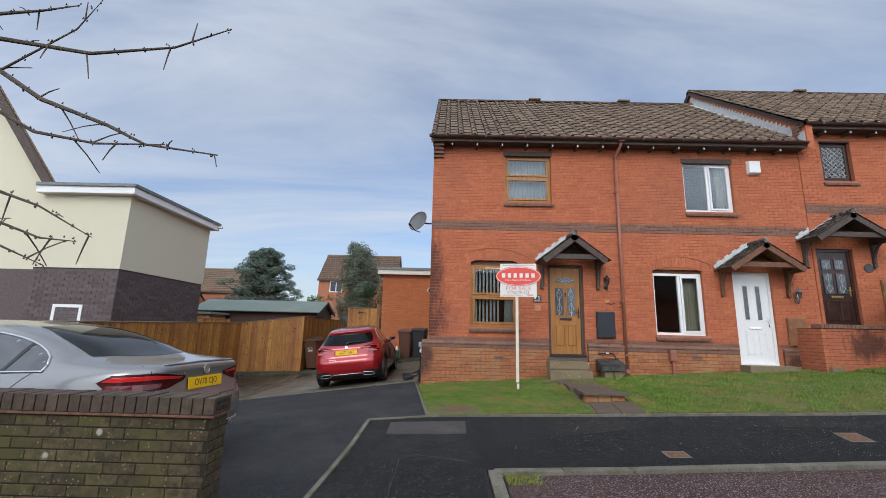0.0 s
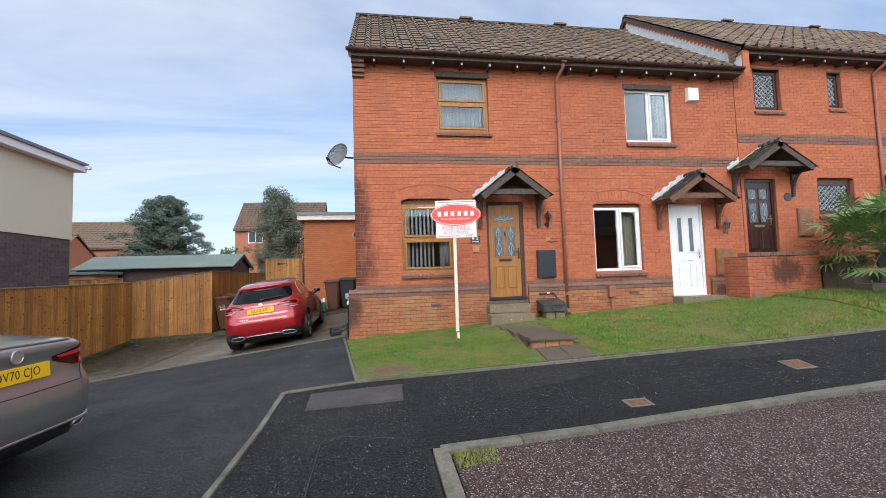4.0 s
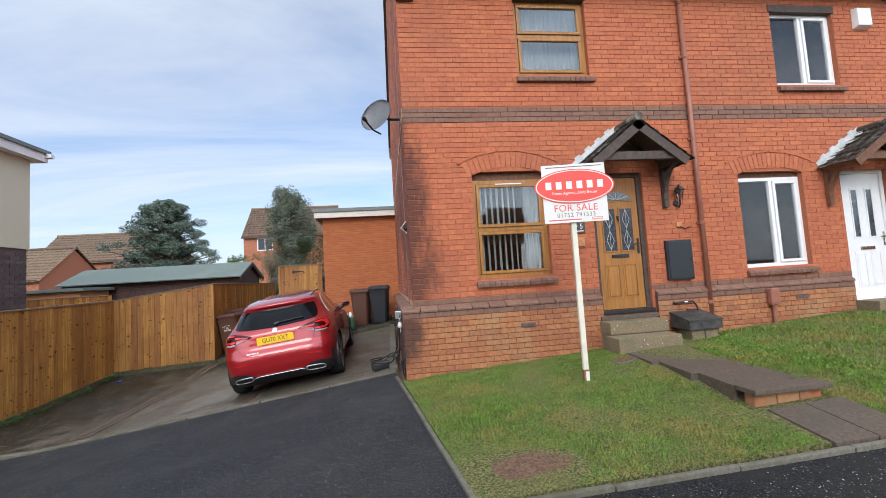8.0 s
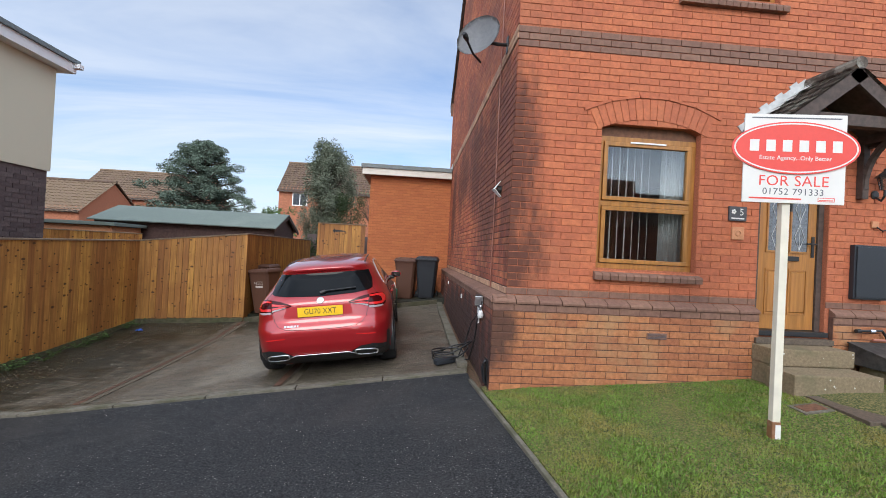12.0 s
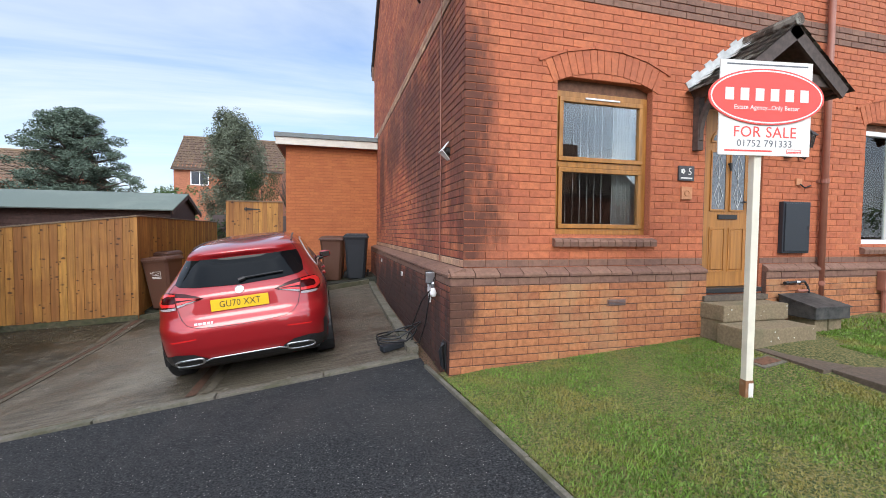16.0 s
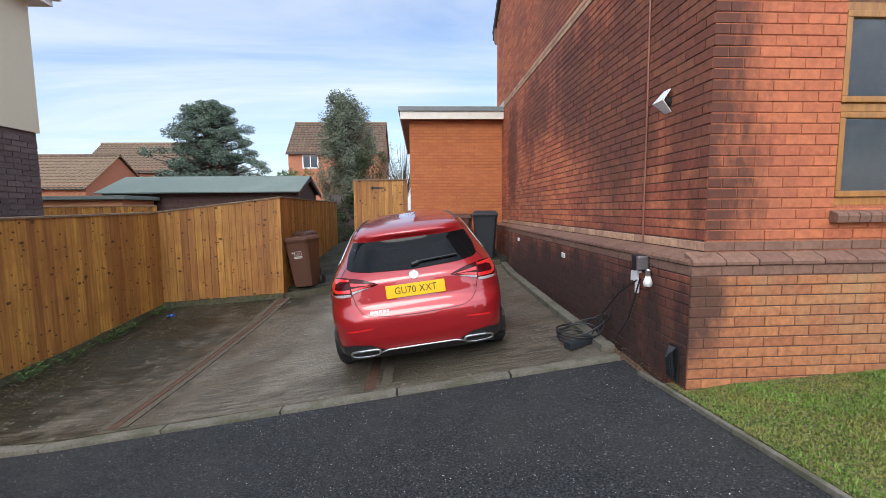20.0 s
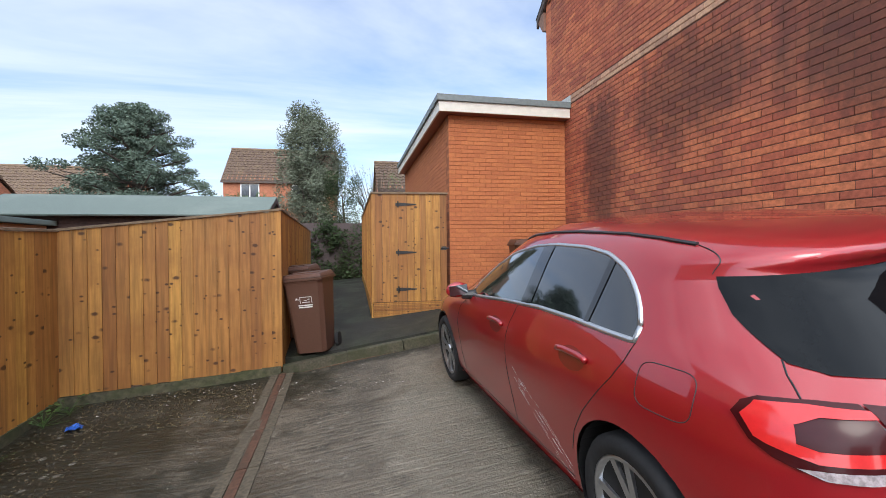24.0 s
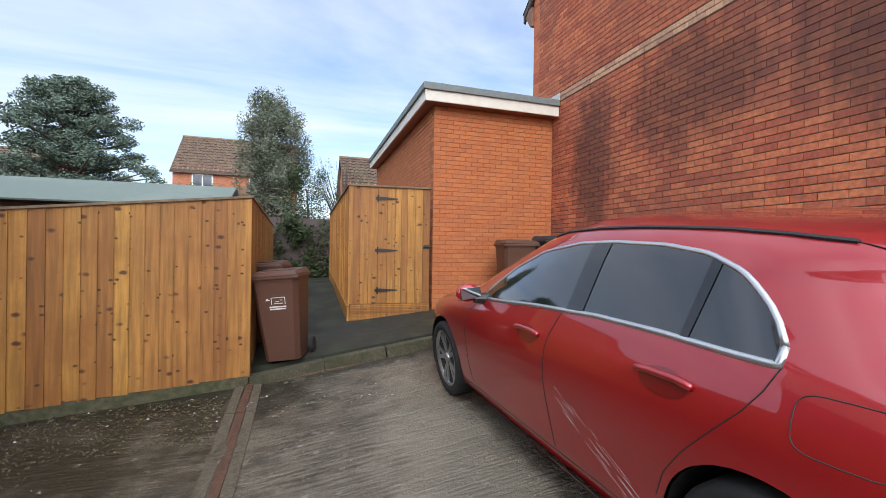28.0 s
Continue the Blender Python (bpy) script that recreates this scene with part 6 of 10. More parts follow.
def red_hatchback():
    car = thing("car", 0, 0, 0, 0, "red hatchback with black wheels parked on the concrete", "car")
    car.matrix_basis = pose(-2.10, 10.80, 0.042, 0.7, -6.6, 1.6) @ Matrix.Scale(0.985, 4)
    sh = Shell(
        rear=[(0.16, -0.46), (0.22, -0.62), (0.30, -0.715), (0.42, -0.755), (0.55, -0.765), (0.62, -0.755), (0.66, -0.73), (0.70, -0.70), (0.86, -0.672), (0.915, -0.665), (0.95, -0.635), (1.0, -0.58), (1.10, -0.49), (1.20, -0.40), (1.24, -0.365), (1.262, -0.42), (1.29, -0.445), (1.315, -0.43), (1.345, -0.32), (1.375, -0.14), (1.40, 0.08), (1.425, 0.42), (1.44, 0.75), (1.45, 1.0)],
        front=[(0.16, 3.35), (0.30, 3.57), (0.50, 3.62), (0.65, 3.60), (0.75, 3.50), (0.85, 3.2), (0.92, 2.8), (0.98, 2.6), (1.06, 2.42), (1.2, 2.06), (1.33, 1.74), (1.38, 1.58), (1.41, 1.45), (1.44, 1.25)],
        wide=[(0.16, 0.745), (0.20, 0.80), (0.30, 0.826), (0.45, 0.836), (0.60, 0.846), (0.70, 0.848), (0.80, 0.838), (0.88, 0.818), (0.93, 0.795), (1.0, 0.768), (1.08, 0.722), (1.15, 0.682), (1.28, 0.607), (1.34, 0.565), (1.38, 0.525), (1.41, 0.47), (1.43, 0.40), (1.448, 0.27)],
        n_rear=[(0.2, 6.5), (0.8, 6.5), (0.95, 5.6), (1.05, 4.4), (1.22, 4.0), (1.30, 3.4), (1.44, 2.8)],
        n_front=[(0.2, 4.8), (0.8, 4.4), (0.92, 3.6), (1.0, 3.4), (1.44, 3.2)], top=1.455)
    layers = sorted(set([round(0.16 + 0.025 * i, 4) for i in range(52)] + [1.425, 1.437, 1.443]))
    layers = [z for z in layers if z <= 1.444]
    bd = part("body", sh.body(layers, [(0.0, 0.335, 0.37), (2.73, 0.335, 0.37)]), RED_CAR, car, smooth=True)
    part("underbody", box(-0.68, 0.68, -0.5, 3.3, 0.17, 0.30), BLACK, car, bevel=0.03)
    part("cabin_floor", box(-0.66, 0.66, 0.42, 2.28, 0.30, 0.62), BLACK, car)
    for sx in (-1, 1):
        for yy in (0.0, 2.73):
            wheel(car, sx * 0.732, yy, 0.325, sx, ALLOY)
            bm = bmesh.new()
            seg = 18
            for i in range(seg):
                a0, a1 = math.pi * (-0.12 + 1.24 * i / seg), math.pi * (-0.12 + 1.24 * (i + 1) / seg)
                q = [bm.verts.new((sx * xx, yy + 0.367 * math.cos(a), 0.335 + 0.367 * math.sin(a))) for xx, a in ((0.5, a0), (0.825, a0), (0.825, a1), (0.5, a1))]
                bm.faces.new(q)
            q = [bm.verts.new((sx * 0.5, yy + 0.365 * math.cos(a), 0.335 + 0.365 * math.sin(a))) for a in [math.pi * (-0.12 + 1.24 * i / 18) for i in range(19)]]
            bm.faces.new(q)
            part("wheel_arch_liner", bm, BLACK, car)
        # side windows: one long arc of glass with two pillars
        arc = [(-0.004, 1.035), (0.012, 1.085), (0.043, 1.135), (0.108, 1.198), (0.184, 1.256), (0.316, 1.306), (0.513, 1.332), (0.811, 1.343), (1.072, 1.334), (1.416, 1.281), (1.695, 1.172), (1.864, 1.063), (1.96, 0.975)]
        top = lambda y: float(np.mean([np.interp(y + d, [p[0] for p in arc], [p[1] for p in arc]) for d in (-0.02, 0, 0.02)]))
        belt = lambda y: float(np.interp(y, [0.0, 0.15, 0.4, 0.75, 1.25, 1.72, 1.95], [1.012, 1.016, 1.026, 1.028, 1.006, 0.970, 0.955]))
        ys = [0.0 + 1.96 * i / 60 for i in range(61)]
        up_edge = [(y, top(y)) for y in ys if top(y) > belt(y) + 0.012]
        lo_edge = [(y, belt(y)) for y, _ in up_edge][::-1]
        part("side_glass", sh.patch(up_edge + lo_edge, sx, 0.002, 0.06, by_y=True), PRIVACY, car, smooth=True)
        part("chrome_trim", sh.line(up_edge + lo_edge + up_edge[:1], 0.014, sx, by_y=True, out=-0.004), SATIN, car, "satin chrome strip round the side windows", smooth=True)
        for y0, y1, tilt in ((0.285, 0.318, -0.035), (0.845, 0.965, -0.02)):
            o = [(y0 + tilt, top(y0 + tilt) - 0.006), (y1 + tilt * 0.8, top(y1 + tilt) - 0.006), (y1, belt(y1) + 0.006), (y0, belt(y0) + 0.006)]
            part("window_pillar", sh.patch(o, sx, 0.0055, 0.05, by_y=True), GLOSS_BLACK, car)
        # shut lines
        seams = [
            [(0.99, belt(0.99)), (1.05, 0.90), (1.079, 0.805), (1.09, 0.65), (1.088, 0.557), (1.055, 0.297)],
            [(1.98, 0.95), (2.10, 0.85), (2.16, 0.70), (2.16, 0.45), (2.12, 0.30)],
            [(-0.01, 1.01), (0.02, 0.94), (0.066, 0.871), (0.16, 0.77), (0.255, 0.667), (0.345, 0.545), (0.387, 0.44)],
            [(0.42, 0.285), (2.2, 0.275)],
            [(2.15, 0.90), (2.6, 0.86)]]
        for sm in seams:
            part("shut_line", sh.line(sm, 0.0022, sx, by_y=True, out=0.0004, sides=5), BLACK, car)
        part("sill_skirt", sh.patch([(0.44, 0.17), (2.28, 0.17), (2.26, 0.215), (0.46, 0.225)], sx, 0.022, 0.1, by_y=True), RED_CAR, car, smooth=True)
        # handles
        for yh in (0.345, 1.26):
            zc = 0.882 if yh < 1 else 0.866
            o = [(yh + 0.105 * math.cos(a), zc - 0.012 + 0.05 * math.sin(a)) for a in [2 * math.pi * i / 16 for i in range(16)]]
            # flat patch, its darker red painted as the shade of a hollow
            part("handle_recess", sh.patch(o, sx, 0.002, 0.04, by_y=True), RECESS_SHADE, car)
            h = sh.line([(yh - 0.125, zc + 0.004), (yh - 0.06, zc + 0.012), (yh + 0.06, zc + 0.012), (yh + 0.115, zc + 0.006)], 0.014, sx, by_y=True, out=0.011, sides=8)
            part("door_handle", h, RED_CAR, car, smooth=True)
        # door mirror
        mp = sh.at(sh.s_of_y(1.93, 0.97), 0.97)
        bm = bmesh.new()
        bmesh.ops.create_uvsphere(bm, u_segments=18, v_segments=12, radius=1.0)
        for v in bm.verts:
            v.co = Vector((sx * (mp.x + 0.13) + v.co.x * 0.095, 1.95 + v.co.y * (0.08 if v.co.y > 0 else 0.03), 1.01 + v.co.z * 0.062))
        part("mirror_housing", bm, RED_CAR, car, smooth=True)
        part("mirror_base", tube([(sx * (mp.x - 0.02), 1.93, 0.95), (sx * (mp.x + 0.10), 1.94, 0.965)], [0.045, 0.03], 8), BLACK, car)
        bm = box(sx * (mp.x + 0.13) - 0.075, sx * (mp.x + 0.13) + 0.075, 1.910, 1.920, 0.97, 1.05)
        part("mirror_glass", bm, DARK_CHROME, car, bevel=0.002)
        # tail lamps: outer piece on the wing, inner piece on the hatch
        on = lambda x, y, z: (x if x <= sh.corner(z)[0] else sh.s_of_y(y, z), z)
        outer = [on(0.577, -0.57, 0.953), on(0.560, -0.65, 0.818), on(0.64, -0.6, 0.798), on(0.70, -0.575, 0.795), on(0.735, -0.522, 0.812), on(0.752, -0.44, 0.85), on(0.758, -0.387, 0.905), on(0.745, -0.40, 0.935), on(0.70, -0.43, 0.951), on(0.64, -0.5, 0.957)]
        part("tail_lamp", sh.patch(outer, sx, 0.006, 0.03), LAMP_DARK, car, "dark red tail lamp", smooth=True)
        part("lamp_band", sh.patch([on(0.572, -0.57, 0.940), on(0.571, -0.6, 0.925), on(0.66, -0.5, 0.925), on(0.700, -0.45, 0.905), on(0.712, -0.48, 0.865), on(0.690, -0.5, 0.856), on(0.567, -0.6, 0.862), on(0.564, -0.6, 0.834), on(0.70, -0.5, 0.828), on(0.738, -0.45, 0.86), on(0.744, -0.41, 0.905), on(0.72, -0.43, 0.94), on(0.66, -0.5, 0.947)], sx, 0.010, 0.03), LAMP_BRIGHT, car, smooth=True)
        part("clear_strip", sh.patch([on(0.563, -0.65, 0.823), on(0.561, -0.65, 0.803), on(0.64, -0.6, 0.796), on(0.70, -0.575, 0.796), on(0.728, -0.53, 0.812), on(0.69, -0.55, 0.816)], sx, 0.011, 0.03), LAMP_WHITE, car)
        inner = [(0.570, 0.953), (0.552, 0.820), (0.45, 0.850), (0.36, 0.870), (0.318, 0.886), (0.37, 0.908), (0.47, 0.938)]
        part("hatch_lamp", sh.patch(inner, sx, 0.006, 0.03), LAMP_DARK, car, "dark red lamp on the hatch", smooth=True)
        part("hatch_lamp_band", sh.patch([(0.562, 0.915), (0.558, 0.888), (0.46, 0.888), (0.345, 0.886), (0.45, 0.902)], sx, 0.010, 0.03), LAMP_BRIGHT, car)
        part("hatch_lamp_band", sh.patch([(0.556, 0.868), (0.553, 0.845), (0.46, 0.862), (0.37, 0.880), (0.47, 0.880)], sx, 0.0105, 0.03), LAMP_BRIGHT, car)
        part("hatch_clear_strip", sh.patch([(0.553, 0.842), (0.551, 0.822), (0.45, 0.851), (0.37, 0.870), (0.46, 0.860)], sx, 0.011, 0.03), LAMP_WHITE, car)
        part("shut_line", sh.line([(0.574, 0.953), (0.556, 0.818), (0.545, 0.78), (0.525, 0.71), (0.48, 0.655), (0.40, 0.622), (0.226, 0.608), (0.0, 0.602)], 0.0025, sx, out=0.0005, sides=5), BLACK, car)
        part("shut_line", sh.line([(0.655, 0.958), (0.63, 1.0), (0.605, 1.03)], 0.0025, sx, out=0.0005, sides=5), BLACK, car)
        part("shut_line", sh.line([(0.57 + (sh.s_of_y(-0.07, 1.338) - 0.57) * k / 8, 1.243 + 0.095 * k / 8) for k in range(9)], 0.0022, sx, out=0.0004, sides=5), BLACK, car)
        part("reflector", sh.patch([(0.405, 0.528), (0.405, 0.514), (0.62, 0.498), (0.64, 0.512)], sx, 0.004, 0.06), LAMP_BRIGHT, car)
        part("side_vent", sh.patch([on(0.75, -0.60, 0.50), on(0.765, -0.52, 0.30), on(0.78, -0.46, 0.31), on(0.79, -0.44, 0.44), on(0.77, -0.50, 0.51)], sx, 0.003, 0.04), BLACK, car)
        ex = [(0.505 + 0.128 * math.copysign(abs(math.cos(a)) ** 0.6, math.cos(a)), 0.293 + 0.034 * math.copysign(abs(math.sin(a)) ** 0.6, math.sin(a)) - 0.012 * math.cos(a)) for a in [2 * math.pi * i / 20 for i in range(20)]]
        part("exhaust_surround", sh.line(ex + ex[:1], 0.010, sx, out=0.012), SATIN, car, "satin exhaust surround", smooth=True)
        part("exhaust_grille", sh.patch(ex, sx, 0.012, 0.05), BLACK, car)
        # roof rail gap
        part("roof_strip", sh.line([(-0.07, 1.338), (0.1, 1.362), (0.3, 1.383), (0.5, 1.394), (0.7, 1.402), (1.0, 1.404), (1.3, 1.39), (1.5, 1.36)], 0.010, sx, by_y=True, out=0.001), BLACK, car)
    part("fuel_flap", sh.line([(0.0 + 0.112 * math.copysign(abs(math.cos(a)) ** 0.45, math.cos(a)) - 0.172, 0.893 + 0.074 * math.copysign(abs(math.sin(a)) ** 0.5, math.sin(a))) for a in [2 * math.pi * i / 28 for i in range(29)]], 0.0018, -1, by_y=True, out=0.0003, sides=5), BLACK, car)
    part("rear_window", sh.patch([(-0.605, 1.022), (-0.56, 1.002), (-0.4, 0.984), (0.0, 0.968), (0.4, 0.984), (0.56, 1.002), (0.605, 1.022), (0.595, 1.13), (0.56, 1.236), (0.0, 1.240), (-0.56, 1.236), (-0.595, 1.13)], 1, 0.003, 0.05), REAR_GLASS, car, "dark tinted rear window", smooth=True)
    part("wiper", sh.line([(0.0, 1.012), (0.16, 1.022), (0.41, 1.032)], 0.010, 1, out=0.018), BLACK, car)
    part("wiper_pivot", sh.line([(-0.01, 1.0), (0.05, 1.016)], 0.022, 1, out=0.014, sides=8), BLACK, car)
    part("diffuser", sh.patch([(-0.40, 0.17), (0.40, 0.17), (0.34, 0.305), (-0.34, 0.305)], 1, 0.006, 0.06), BLACK, car)
    for sx in (-1, 1):
        part("bumper_corner", sh.patch([(0.33, 0.19), (0.70, 0.17), (0.86, 0.25), (0.76, 0.345), (0.60, 0.388), (0.45, 0.375), (0.34, 0.318)], sx, 0.007, 0.05), BLACK, car)
    part("diffuser_strip", sh.line([(-0.37, 0.292), (-0.30, 0.314), (0.30, 0.314), (0.37, 0.292)], 0.008, 1, out=0.012), SATIN, car, smooth=True)
    plate(car, "GU70 XXT", 0, 0.806, sh, tilt=-4)
    bp = sh.at(0.0, 0.926)
    bm = disc_lathe([(0.042, 0.0), (0.042, 0.006), (0.038, 0.008), (0.036, 0.004), (0.036, 0.0)], 24, pose(0, 0, 0, 90, 0, 0))
    for k in range(3):
        a = math.pi * (0.5 + 2 * k / 3)
        add_tube(bm, [(0, -0.005, 0), (0.04 * math.cos(a), -0.005, 0.036 * math.sin(a))], [0.004, 0.0015], 4)
    part("round_badge", bm, SATIN, car, "round metal badge").matrix_basis = pose(0, bp.y - 0.003, 0.928, -25)
    for k, w in enumerate((0.027, 0.027, 0.027, 0.027, 0.018)):
        part("badge_bar", sh.patch([(-0.414 + k * 0.036, 0.643), (-0.414 + k * 0.036 + w, 0.643), (-0.414 + k * 0.036 + w, 0.664), (-0.414 + k * 0.036, 0.664)], 1, 0.003, 0.1), ALLOY, car)
    # scratches low on the rear door
    rng = random.Random(4)
    for k in range(26):
        y0 = 1.02 - rng.random() * 0.5
        z0 = 0.66 - (1.02 - y0) * 0.6 + rng.uniform(-0.08, 0.05)
        ln = rng.uniform(0.03, 0.16)
        part("scratch", sh.line([(y0, z0), (y0 - ln, z0 - ln * 0.55)], 0.0004, -1, by_y=True, out=0.0002, sides=4), LEAD, car)
    return car


def silver_saloon():
    car = thing("car", 0, 0, 0, 0, "silver-grey saloon car parked behind the low wall", "car")
    # rear axle is 0.95 m ahead of the tail, which faces the lane
    car.matrix_basis = pose(-3.17, 4.46, -0.02, -2.0, 0.3, 85)
    sh = Shell(
        rear=[(0.18, -0.70), (0.26, -0.86), (0.40, -0.945), (0.55, -0.955), (0.66, -0.94), (0.72, -0.90), (0.84, -0.885), (0.92, -0.90), (0.985, -0.915), (1.0, -0.86), (1.03, -0.56), (1.06, -0.34), (1.14, -0.16), (1.24, 0.08), (1.34, 0.40), (1.40, 0.75), (1.44, 1.1)],
        front=[(0.18, 3.16), (0.30, 3.34), (0.50, 3.40), (0.66, 3.38), (0.76, 3.27), (0.86, 3.0), (0.94, 2.6), (0.99, 2.38), (1.06, 2.15), (1.2, 1.88), (1.33, 1.62), (1.40, 1.45), (1.44, 1.3)],
        wide=[(0.18, 0.80), (0.25, 0.87), (0.45, 0.895), (0.65, 0.91), (0.78, 0.90), (0.90, 0.875), (0.97, 0.835), (1.0, 0.81), (1.06, 0.775), (1.15, 0.73), (1.28, 0.665), (1.36, 0.615), (1.41, 0.53), (1.44, 0.36)],
        n_rear=[(0.2, 6.0), (0.6, 6.0), (0.95, 5.5), (1.05, 4.0), (1.44, 2.8)],
        n_front=[(0.2, 3.2), (0.9, 3.0), (1.44, 2.8)], top=1.445)
    layers = sorted(set([round(0.18 + 0.025 * i, 4) for i in range(50)] + [0.992, 1.01, 1.02, 1.43, 1.438]))
    layers = [q for q in layers if q <= 1.44]
    part("body", sh.body(layers, [(0.0, 0.34, 0.375), (2.56, 0.34, 0.375)]), SILVER, car, smooth=True)
    part("underbody", box(-0.72, 0.72, -0.7, 3.1, 0.18, 0.32), BLACK, car, bevel=0.03)
    for sx in (-1, 1):
        for yy in (0.0, 2.56):
            wheel(car, sx * 0.785, yy, 0.33, sx, ALLOY)
        top = lambda q: 0.985 + 0.345 * max(0.0, 1 - (abs(q - 1.25) / (1.25 if q > 1.25 else 1.22)) ** 2.3) ** 0.62
        belt = lambda q: 0.962 - 0.01 * q
        ys = [0.04 + 2.46 * i / 40 for i in range(41)]
        up_edge = [(q, top(q)) for q in ys if top(q) > belt(q) + 0.012]
        lo_edge = [(q, belt(q)) for q, _ in up_edge][::-1]
        part("side_glass", sh.patch(up_edge + lo_edge, sx, 0.002, 0.06, by_y=True), PRIVACY, car, smooth=True)
        part("chrome_trim", sh.line(up_edge + lo_edge + up_edge[:1], 0.011, sx, by_y=True, out=0.004), SATIN, car, smooth=True)
        for y0, y1 in ((0.42, 0.46), (1.36, 1.46)):
            part("window_pillar", sh.patch([(y0 - 0.10, top(y0 - 0.1) - 0.004), (y1 - 0.10, top(y1 - 0.1) - 0.004), (y1, belt(y1)), (y0, belt(y0))], sx, 0.0055, 0.06, by_y=True), BLACK, car)
        for sm in ([(1.42, 0.95), (1.42, 0.32)], [(0.12, 0.96), (0.30, 0.80), (0.42, 0.55)]):
            part("shut_line", sh.line(sm, 0.0035, sx, by_y=True, out=0.0005, sides=5), BLACK, car)
        lamp = [(0.29, 0.882), (0.31, 0.845), (0.50, 0.785), (0.74, 0.765), (0.88, 0.79), (0.98, 0.865), (0.88, 0.922), (0.62, 0.928)]
        part("tail_lamp", sh.patch(lamp, sx, 0.006, 0.04), LAMP_DARK, car, "dark red tail lamp", smooth=True)
        part("lamp_band", sh.patch([(0.33, 0.880), (0.62, 0.908), (0.86, 0.905), (0.94, 0.872), (0.84, 0.866), (0.62, 0.872), (0.36, 0.862)], sx, 0.009, 0.05), LAMP_BRIGHT, car)
        part("lamp_band", sh.patch([(0.56, 0.835), (0.90, 0.838), (0.93, 0.808), (0.74, 0.785), (0.58, 0.80)], sx, 0.009, 0.05), LAMP_RED, car)
        part("shut_line", sh.line([(0.66, 0.99), (0.64, 0.80), (0.55, 0.66), (0.0, 0.655)], 0.004, sx, out=0.0005, sides=5), BLACK, car)
        ex = [(0.60 + 0.13 * math.cos(a), 0.32 + 0.035 * math.sin(a)) for a in [2 * math.pi * i / 16 for i in range(16)]]
        part("exhaust_surround", sh.line(ex + ex[:1], 0.012, sx, out=0.014), SATIN, car, smooth=True)
    part("fuel_flap", sh.line([(0.13 * math.copysign(abs(math.cos(a)) ** 0.5, math.cos(a)) - 0.12, 0.86 + 0.085 * math.copysign(abs(math.sin(a)) ** 0.5, math.sin(a))) for a in [2 * math.pi * i / 28 for i in range(29)]], 0.003, 1, by_y=True, out=0.0005, sides=5), BLACK, car)
    part("rear_window", sh.patch([(-0.60, 1.075), (0.0, 1.06), (0.60, 1.075), (0.53, 1.25), (0.44, 1.36), (0.0, 1.385), (-0.44, 1.36), (-0.53, 1.25)], 1, 0.004, 0.05), REAR_GLASS, car, "dark rear window", smooth=True)
    part("boot_lip", sh.line([(-0.52, 0.985), (0.0, 0.992), (0.52, 0.985)], 0.012, 1, out=0.006), SILVER, car, smooth=True)
    for k in range(5):
        part("badge_bar", sh.patch([(-0.50 + k * 0.042, 0.895), (-0.47 + k * 0.042, 0.895), (-0.47 + k * 0.042, 0.918), (-0.50 + k * 0.042, 0.918)], 1, 0.004, 0.1), SATIN, car)
    part("bumper_trim", sh.line([(-0.80, 0.36), (0.80, 0.36)], 0.01, 1, out=0.01), SATIN, car)
    part("diffuser", sh.patch([(-0.80, 0.21), (0.80, 0.21), (0.84, 0.34), (-0.84, 0.34)], 1, 0.006, 0.06), BLACK, car)
    plate(car, "OV70 CJO", 0, 0.80, sh, tilt=-4)
    bp = sh.at(0.0, 0.92)
    part("round_badge", disc_lathe([(0.05, 0.0), (0.05, 0.008), (0.043, 0.012), (0.041, 0.008), (0.002, 0.006)], 24, pose(0, 0, 0, 90, 0, 0)), SATIN, car).matrix_basis = pose(0, bp.y - 0.001, 0.925)
    return car


red_hatchback()
silver_saloon()


# ---- things on the house ----
def wall_lantern(x, z, label, mat=BLACK):
    ob = thing("wall_lantern", x, FRONT_Y, z, 0, label, "lamp", "wall lanterns by the doors")
    part("wall_plate", disc_lathe([(0.045, 0), (0.045, 0.012), (0.03, 0.02)], 14, pose(0, 0, 0, 90, 0, 0)), mat, ob)
    part("arm", tube([(0, -0.015, -0.03), (0, -0.07, -0.07), (0, -0.10, -0.02), (0, -0.10, 0.04)], 0.012), mat, ob)
    part("glass_body", disc_lathe([(0.035, 0.04), (0.06, 0.17)], 6, pose(0, -0.10, 0)), LANTERN, ob)
    part("roof_cap", disc_lathe([(0.085, 0.17), (0.06, 0.20), (0.02, 0.235), (0.012, 0.26)], 6, pose(0, -0.10, 0)), mat, ob)
    for k in range(6):
        a = math.pi * k / 3
        part("rib", tube([(0.035 * math.cos(a), -0.10 + 0.035 * math.sin(a), 0.04), (0.06 * math.cos(a), -0.10 + 0.06 * math.sin(a), 0.17)], 0.004, 4), mat, ob)
    return ob


wall_lantern(3.70, 2.42, "black six-sided wall lantern beside the oak door")
wall_lantern(7.86, 2.22, "grey wall lantern beside the white door", SIGN_GREY)


